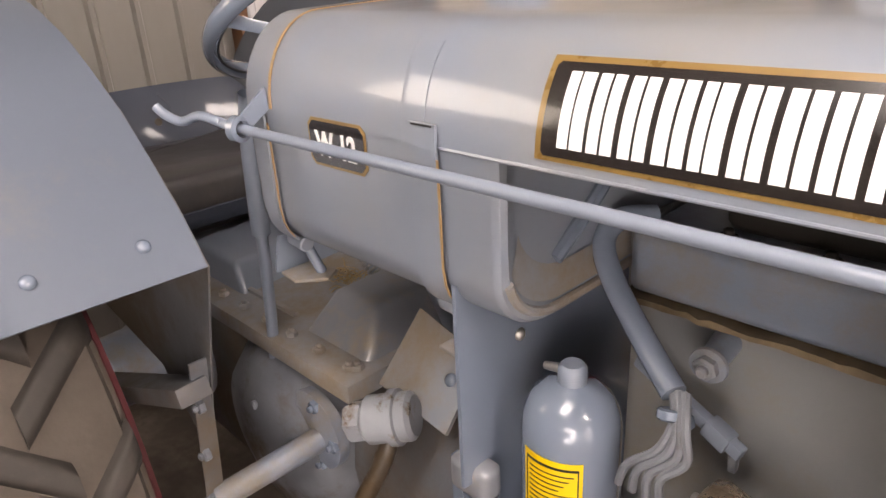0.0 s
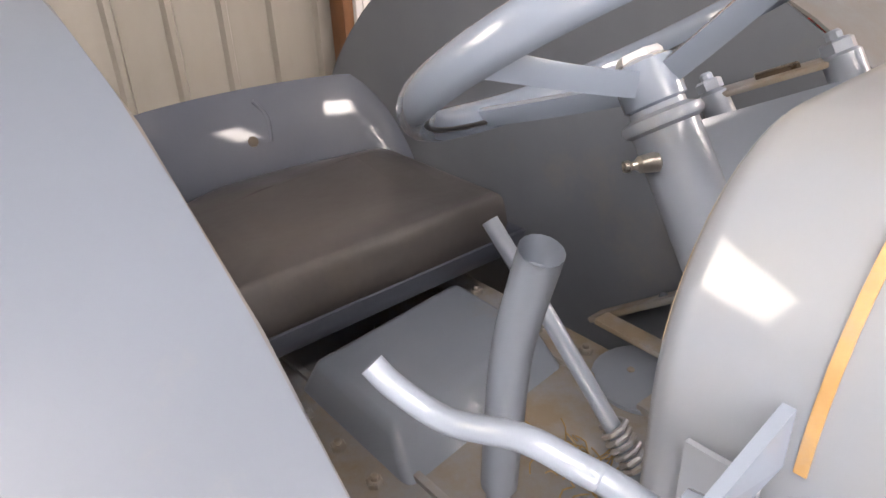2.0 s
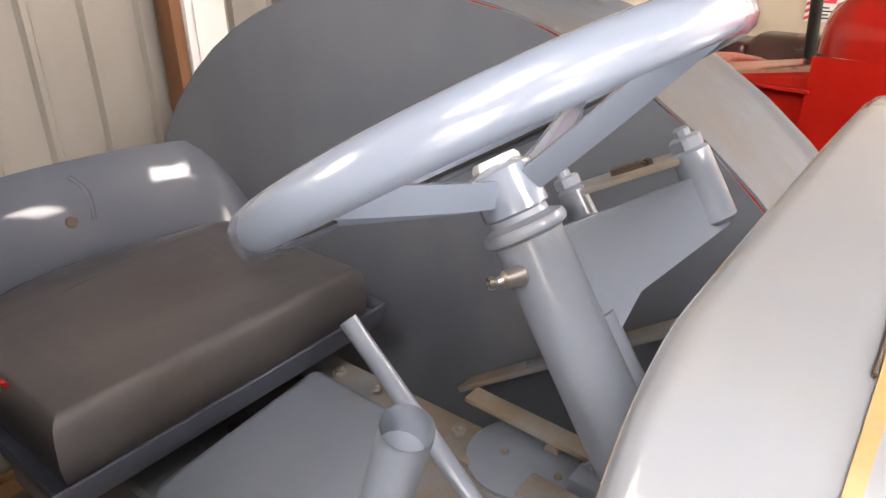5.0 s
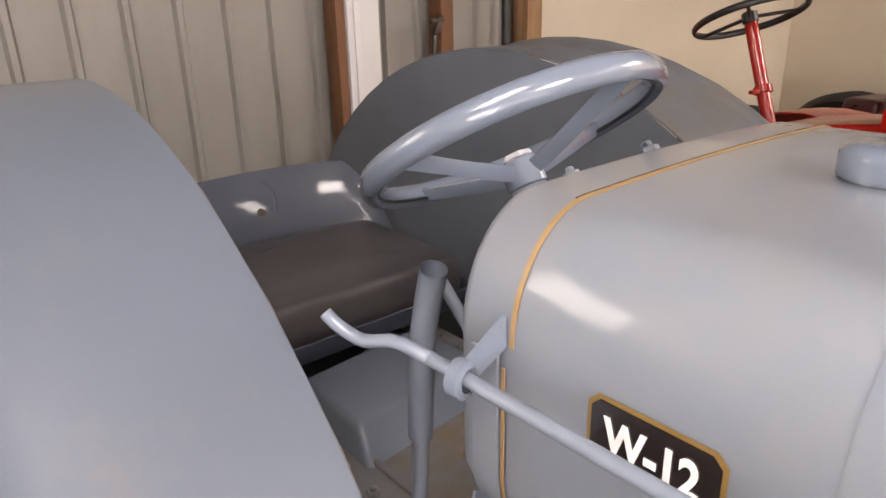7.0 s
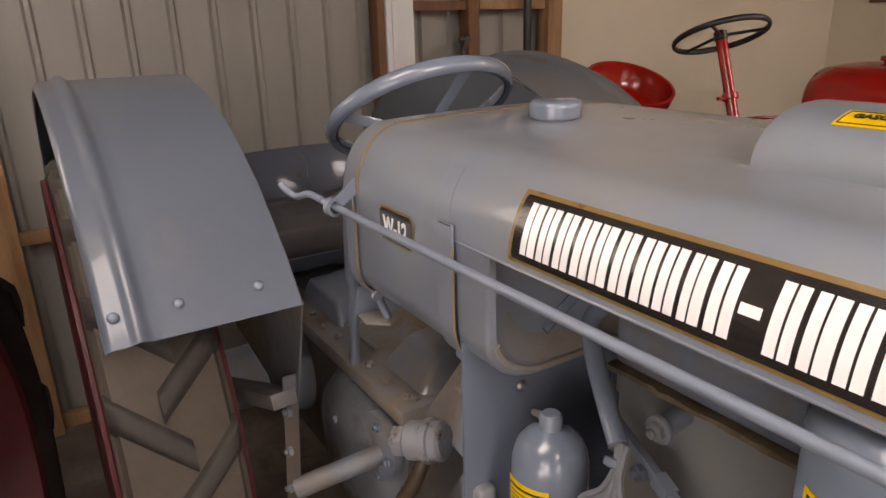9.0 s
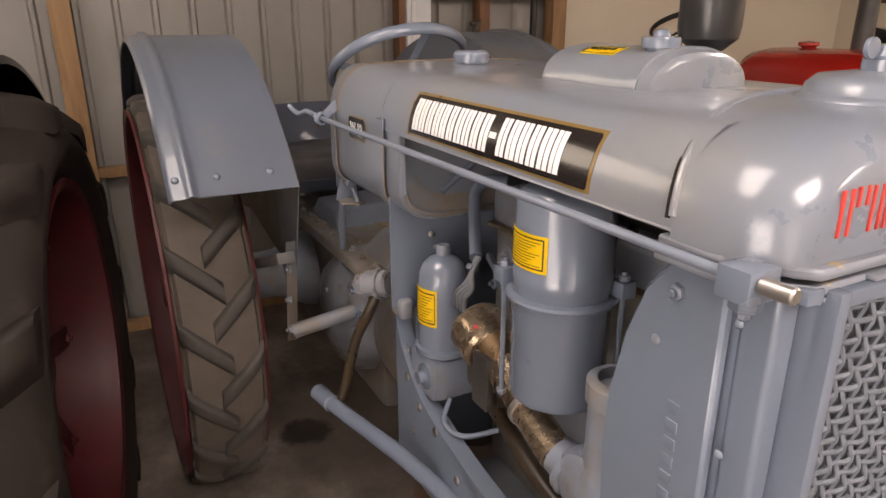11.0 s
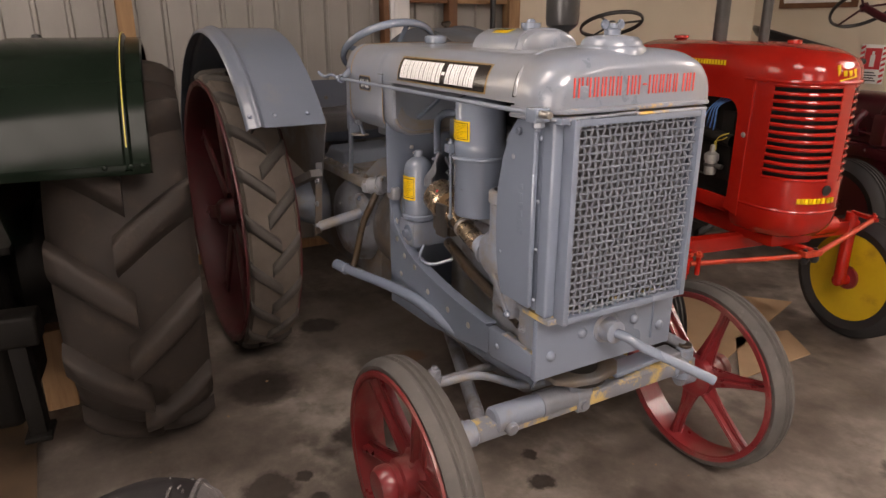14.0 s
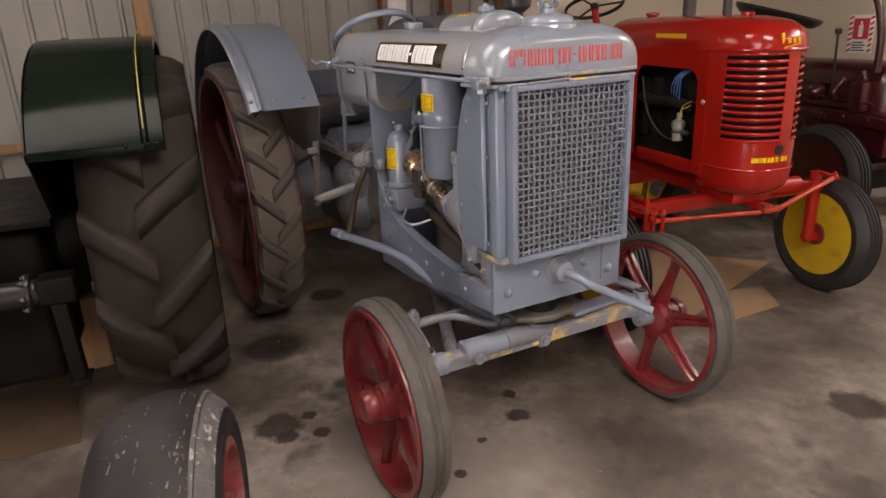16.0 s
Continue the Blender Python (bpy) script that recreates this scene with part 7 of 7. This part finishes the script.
gw = steel_rim(gx, gy, gz, 0.47, 0.36, 1, GN, REDDULL, 8)
gw.name = "rear_wheel"
gw.data.transform(GT)
for c in gw.children:
    c.data.transform(GT)
lug_tyre(gx, gy, gz, gR, 0.42, 0.475, 12, GN, 0.05, RUBBERLUG, RUBBERLUG, 0.05, 0.95, 0.095, label="large dusty farm tyre with deep chevron bars", where=GT)
rows = []
FGR = 0.79
for i in range(25):
    an = radians(33 + 150 * i / 24)
    c, sn = math.cos(an), math.sin(an)
    rows.append([(gx + (FGR + dr) * c, yy, gz + (FGR + dr) * sn) for yy, dr in ((-0.375, -0.02), (-0.38, 0.0), (-0.425, 0.0), (-0.433, 0.014), (-0.443, 0.014), (-0.451, 0.0), (-0.78, 0.0), (-0.798, -0.002), (-0.81, -0.03))])
gf = gg("fender", thick(loft(rows, ends=False, ring=False), 0.005), GREEN, GN, "dark green fender with a yellow pinstripe", sharp=25)
pts = [(gx + (FGR + 0.0165) * math.cos(radians(a)), -0.438, gz + (FGR + 0.0165) * math.sin(radians(a))) for a in range(38, 120, 3)]
gg("pinstripe", tube(pts, 0.0014, 6, 1), YELWIRE, gf, "thin yellow pinstripe")
an = radians(33.5)
gg("fender_hem", beam((gx + FGR * math.cos(an), -0.38, gz + FGR * math.sin(an)), (gx + FGR * math.cos(an), -0.80, gz + FGR * math.sin(an)), 0.014, 0.03, 0.004), GREEN, gf)
for yy in (-0.40, -0.43, -0.5):
    gg("hem_bolt", rivet((gx + FGR * math.cos(an) + 0.006, yy, gz + FGR * math.sin(an) + 0.01), (1, 0, 0.6), 0.009, 0.006), GREEN, gf)
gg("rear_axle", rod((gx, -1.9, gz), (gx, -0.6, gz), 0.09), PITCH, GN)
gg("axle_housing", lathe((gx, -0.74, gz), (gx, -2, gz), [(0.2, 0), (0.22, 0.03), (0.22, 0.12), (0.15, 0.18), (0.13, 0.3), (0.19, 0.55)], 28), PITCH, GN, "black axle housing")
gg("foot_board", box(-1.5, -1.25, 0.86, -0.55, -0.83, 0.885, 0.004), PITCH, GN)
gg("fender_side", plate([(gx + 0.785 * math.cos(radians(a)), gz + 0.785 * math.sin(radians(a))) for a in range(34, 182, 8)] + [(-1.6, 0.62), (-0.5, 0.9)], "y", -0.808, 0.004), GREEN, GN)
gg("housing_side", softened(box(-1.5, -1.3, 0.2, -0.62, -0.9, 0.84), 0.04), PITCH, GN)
gg("gearbox", box(-1.3, -1.75, 0.4, -0.2, -1.25, 1.1, 0.05), GREEN, GN)
gg("hood", box(-0.2, -1.72, 0.85, 1.2, -1.3, 1.35, 0.08), GREEN, GN)
tp = gg("torque_pipe", rod((-0.45, -1.6, 0.645), (-0.45, -0.86, 0.645), 0.05), BLACK, GN, "oily black cross pipe with a bolted flange")
gg("pipe_flange", lathe((-0.45, -0.93, 0.645), (-0.45, -0.4, 0.645), [(0.05, 0), (0.072, 0.003), (0.072, 0.016), (0.054, 0.02)], 24), BLACK, tp)
for k in range(6):
    gg("flange_bolt", nut((-0.45 + 0.06 * math.cos(k * 1.047), -0.93, 0.645 + 0.06 * math.sin(k * 1.047)), (0, -1, 0), 0.012, 0.014), SOOT, tp, "dull bolt head")
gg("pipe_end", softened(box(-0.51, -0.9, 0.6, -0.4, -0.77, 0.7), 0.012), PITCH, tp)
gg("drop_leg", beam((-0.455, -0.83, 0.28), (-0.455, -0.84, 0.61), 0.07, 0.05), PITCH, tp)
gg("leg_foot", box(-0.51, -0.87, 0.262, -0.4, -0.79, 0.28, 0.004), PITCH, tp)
lv = gg("hand_lever", rod((-1.9, -0.88, 0.7), (-2.0, -0.86, 1.47), 0.012), BLACK, GN, "black hand lever with a round knob")
gg("knob", lathe((-2.0, -0.86, 1.46), (-2.0, -0.86, 1.6), [(0.0, 0), (0.02, 0.006), (0.028, 0.025), (0.02, 0.045), (0, 0.05)], 18), BLACK, lv)
# its front wheel
FT = (0.62, -0.46, 0.335)
GT = GT @ Matrix.Translation(FT) @ Matrix.Rotation(radians(-9), 4, "Z") @ Matrix.Translation((-FT[0], -FT[1], -FT[2]))  # steered
a, b = (FT[0], FT[1] - 0.15, FT[2]), (FT[0], FT[1] + 0.15, FT[2])
fw = gg("front_wheel", lathe(a, b, [(0.19, 0), (0.19, 0.29), (0.165, 0.295), (0.155, 0.22), (0.05, 0.2), (0.05, 0.29), (0, 0.29)], 40), REDOLD, GN, "orange-red front wheel with a scuffed tyre")
prof = [(0.19, 0.01), (0.23, -0.01), (0.265, -0.004), (0.29, 0.015), (0.308, 0.045), (0.32, 0.08), (0.327, 0.115), (0.331, 0.15), (0.327, 0.185), (0.32, 0.215), (0.311, 0.24), (0.305, 0.25), (0.285, 0.275), (0.25, 0.296), (0.215, 0.3), (0.19, 0.29)]
ft = gg("tyre", lathe(a, b, prof, 64, closed=True), RUBBERSCUFF, fw, "scuffed black tyre with worn shoulders")
gg("shoulder_rib", lathe(a, b, [(0.3105, 0.2385), (0.318, 0.243), (0.315, 0.25), (0.306, 0.2505)], 64, closed=True), RUBBERPEEL, ft, "pale scraped shoulder rib")
gg("side_band", lathe(a, b, [(0.306, 0.252), (0.289, 0.277), (0.268, 0.29), (0.266, 0.286), (0.285, 0.272), (0.303, 0.249)], 64, closed=True), RUBBERPEEL, ft)
rng = random.Random(3)
for k in range(46):
    an, y = rng.uniform(0.3, 2.8), rng.choice((0.07, 0.1, 0.13, 0.185, 0.2, 0.215, 0.225))
    rr = 0.3315 - 2.2 * (y - 0.15) ** 2
    at = Matrix.Translation((FT[0] + rr * math.cos(an), FT[1] - 0.15 + y, FT[2] + rr * math.sin(an))) @ Matrix.Rotation(-an, 4, "Y") @ Matrix.Rotation(rng.uniform(-0.3, 0.3), 4, "X")
    gg("scuff_ridge", moved(box(-0.006, -rng.uniform(0.001, 0.003), -rng.uniform(0.003, 0.012), 0.001, 0.0015, rng.uniform(0.003, 0.012), 0.0008, seg=1), at), RUBBERPEEL, ft)
tb = thing("timber_block", (-1.2, -0.76, 0), "orange-brown sawn timber block standing beside the farm tyre", "timber")
part("block", softened(box(-1.25, -0.82, 0.0, -1.15, -0.7, 0.36), 0.006), TIMBER, tb)

# ---- maroon tractor behind ----
MT = Matrix.Translation((-1.0, 4.4, 0)) @ Matrix.Rotation(radians(-12), 4, "Z")
M = thing("maroon_tractor", (-1.0, 4.4, 0), "dark maroon tractor parked behind the red one", "tractor")


def mm(name, bm, mat, parent=M, label="", sharp=38):
    return part(name, moved(bm, MT), mat, parent, label, sharp)


mm("hood", loft([[(x, hw * math.copysign(abs(math.cos(a)) ** 0.6, math.cos(a)), 0.8 + (tp - 0.8) * abs(math.sin(a)) ** 0.6) for a in [math.pi * (1 - i / 20) for i in range(21)]] for x, hw, tp in ((-0.7, 0.15, 1.08), (-0.65, 0.18, 1.11), (0.4, 0.18, 1.12), (0.55, 0.165, 1.1), (0.6, 0.12, 1.04))]), MAROON, label="dark maroon hood")
mm("chassis", box(-1.4, -0.2, 0.5, 0.7, 0.2, 0.8, 0.05), MAROON)
mm("dash_panel", box(-0.9, -0.17, 0.7, -0.69, 0.17, 1.06, 0.05, seg=4), MAROON)
mm("transmission", box(-1.7, -0.2, 0.45, -0.9, 0.2, 0.85, 0.05, seg=4), MAROON)
for s in (-1, 1):
    front_tyre(0.52, s * 0.5, 0.37, 0.37, 0.16, M, MAROON, mm, s)
    w = front_tyre(-1.25, s * 0.55, 0.5, 0.5, 0.26, M, MAROON, mm, s)
    w.name = "rear_wheel"
mm("engine_base", box(-0.6, -0.16, 0.24, 0.55, 0.16, 0.52, 0.04), DARK, label="dark engine base")
mm("axle", rod((0.52, -0.5, 0.42), (0.52, 0.5, 0.42), 0.045), MAROON)
mm("hood_seam", box(-0.66, -0.186, 0.955, 0.5, -0.176, 0.967, 0.003), MAROON)
mm("side_frame", beam((-0.5, -0.24, 0.77), (0.75, -0.24, 0.74), 0.03, 0.07, 0.006), MAROON)
for k in range(6):
    mm("frame_bolt", nut((-0.4 + k * 0.2, -0.256, 0.76), (0, -1, 0), 0.014, 0.012), MAROON)
mm("magneto", lathe((0.1, -0.2, 0.9), (0.1, -0.5, 0.9), [(0.06, 0), (0.06, 0.05), (0.045, 0.06), (0.03, 0.09), (0, 0.095)], 20), MAROON)
mm("pipe_elbow", tube([(0.3, -0.18, 0.86), (0.3, -0.25, 0.87), (0.3, -0.27, 0.93), (0.3, -0.2, 1.0)], 0.026, 12), MAROON)
mm("control_rod", rod((-0.4, -0.235, 0.9), (0.6, -0.235, 0.86), 0.009), MAROON)
mm("spring_bracket", box(0.42, -0.26, 0.8, 0.52, -0.17, 1.0, 0.016), MAROON)
mm("bracket_cap", lathe((0.47, -0.215, 1.0), (0.47, -0.215, 2), [(0.03, 0), (0.034, 0.02), (0.02, 0.035), (0.016, 0.07), (0, 0.075)], 16), MAROON)
lk = part("side_lever", rod((-0.8, 4.1, 0.95), (-0.806, 4.1, 1.31), 0.008), BLACK, M, "thin black lever with a round knob")
part("lever_knob", lathe((-0.806, 4.1, 1.3), (-0.807, 4.1, 1.4), [(0, 0), (0.018, 0.006), (0.024, 0.022), (0.02, 0.04), (0, 0.046)], 14), BLACK, lk)
MW = Vector((-0.86, 4.1, 1.665))
ma = Vector((-0.55, 0.25, 0.8)).normalized()
part("steering_column", tube([MW, MW - ma * 0.12 + Vector((0.08, 0, 0.03)), MW + Vector((0.28, -0.02, -0.12)), MW + Vector((0.36, -0.03, -0.35)), MW + Vector((0.37, -0.03, -0.6))], 0.024, 12), MAROON, M, "maroon steering column with a bend")
steering_wheel(MW, ma, 0.2, 0.012, M, BLACK, 3, 0.0, MAROON, label="thin black steering wheel")

# black tractor seat behind the red tractor
part("seat", lathe((-1.37, 4.17, 1.375), (-1.23, 4.27, 2), [(0, 0), (0.16, 0.006), (0.27, 0.03), (0.312, 0.065), (0.32, 0.09), (0.31, 0.098), (0.295, 0.085), (0.25, 0.05), (0.1, 0.022), (0, 0.02)], 40), BLACK, M, "black steel pan seat")
part("seat_post", rod((-1.34, 4.3, 0.8), (-1.36, 4.18, 1.38), 0.03), BLACK, M)
# ---- on the walls ----
NY = ROOM[1]
pic = thing("framed_picture", (-2.13, NY, 1.72), "landscape print with a white mount in a brown wooden frame", "picture")
part("frame", box(-2.51, NY - 0.03, 1.70, -1.77, NY, 2.2, 0.006), TIMBERDARK, pic)
part("mount", box(-2.46, NY - 0.034, 1.745, -1.82, NY - 0.031, 2.16), PAPER, pic)
part("print", box(-2.40, NY - 0.038, 1.80, -1.88, NY - 0.035, 2.1), surface("faded_landscape_print", (0.3, 0.24, 0.1), (0.45, 0.38, 0.18), 5, (0.4, 0.5), dirt=(0.16, 0.2, 0.09), dirt_scale=4, grain=0), pic)
sg = thing("fire_sign", (-1.56, NY, 1.07), "red and white striped fire extinguisher sign", "sign")
part("board", box(-1.665, NY - 0.008, 1.07, -1.445, NY, 1.395, 0.001), PAPER, sg)
bm = None
for k in range(7):
    for x0 in (-1.665, -1.48):
        z = 1.075 + k * 0.046
        part("stripe", plate([(x0, z), (x0 + 0.035, z + 0.018), (x0 + 0.035, z + 0.04), (x0, z + 0.022)], "y", NY - 0.0095, 0.001), SIGNRED, sg)
part("panel", box(-1.625, NY - 0.0095, 1.19, -1.485, NY - 0.0085, 1.365), SIGNRED, sg)
part("extinguisher_symbol", join(box(-1.575, NY - 0.011, 1.21, -1.535, NY - 0.010, 1.31, 0), box(-1.565, NY - 0.011, 1.312, -1.545, NY - 0.010, 1.34, 0)), PAPER, sg)
bm = None
for k in range(4):
    bm = box(-1.62, NY - 0.0095, 1.09 + k * 0.022, -1.5 - 0.02 * (k % 2), NY - 0.0085, 1.10 + k * 0.022, 0, bm)
part("small_print", bm, BLACK, sg)
po = thing("poster", (WX + 0.04, 2.33, 1.75), "white paper notice pinned between the studs", "poster")
part("sheet", box(WX + 0.058, 2.13, 1.75, WX + 0.061, 2.36, 2.05), PAPER, po)
bm = None
for k in range(6):
    bm = box(WX + 0.0612, 2.15, 1.78 + k * 0.035, WX + 0.0618, 2.3 + 0.03 * (k % 3), 1.79 + k * 0.035, 0, bm)
part("print", bm, SIGNRED, po)
pl = thing("black_pole", (WX + 0.16, 2.4, 0), "black pipe standing against the studs", "pole")
part("pipe", rod((WX + 0.17, 2.38, 0), (WX + 0.14, 2.40, 2.6), 0.022), BLACK, pl)
tl = thing("iron_bar", (WX + 0.14, 1.95, 0.6), "old rusty iron bar with a forked head hung on the wall", "tool")
part("bar", tube([(WX + 0.15, 1.93, 0.7), (WX + 0.14, 1.95, 1.2), (WX + 0.13, 1.985, 1.5)], 0.014, 10), RUSTY, tl)
part("head", join(beam((WX + 0.13, 1.985, 1.5), (WX + 0.13, 2.01, 1.56), 0.03, 0.03, 0.006), rod((WX + 0.13, 1.96, 1.555), (WX + 0.13, 2.03, 1.565), 0.016, bev=0.004)), RUSTY, tl)

# dry straw caught at the foot of the gear lever
bm = None
rng = random.Random(8)
for k in range(60):
    x, y = rng.gauss(-0.985, 0.022), rng.gauss(0.715, 0.02)
    a, n = rng.uniform(0, 2 * math.pi), rng.uniform(0.015, 0.04)
    z0, z1 = rng.uniform(0.937, 0.947), rng.uniform(0.937, 0.96)
    bm = tube([(x, y, z0), (x + n * 0.5 * math.cos(a), y + n * 0.5 * math.sin(a), (z0 + z1) / 2 + 0.003), (x + n * math.cos(a + 0.3), y + n * math.sin(a + 0.3), z1)], 0.0011, 5, 2, bm)
tagged(part("straw", bm, STRAW), "dry brown straw caught on the dusty housing", "straw", kind="stuff")

# litter on the floor
bm = bmesh.new()
rng = random.Random(5)
for k in range(45):
    x, y, r = rng.uniform(-1.2, 2.2), rng.uniform(-0.9, 1.6), rng.choice((0.003, 0.003, 0.004, 0.007))
    own = bmesh.new()
    bmesh.ops.create_icosphere(own, subdivisions=1, radius=r)
    for v in own.verts:
        v.co = Vector((x + v.co.x * rng.uniform(0.7, 1.5), y + v.co.y * rng.uniform(0.7, 1.5), max(0.0, 0.3 * r + v.co.z * 0.35)))
    bm = join(bm, own)
tagged(part("floor_grit", bm, CARD), "pale scraps and grit scattered on the concrete", "debris", kind="stuff")
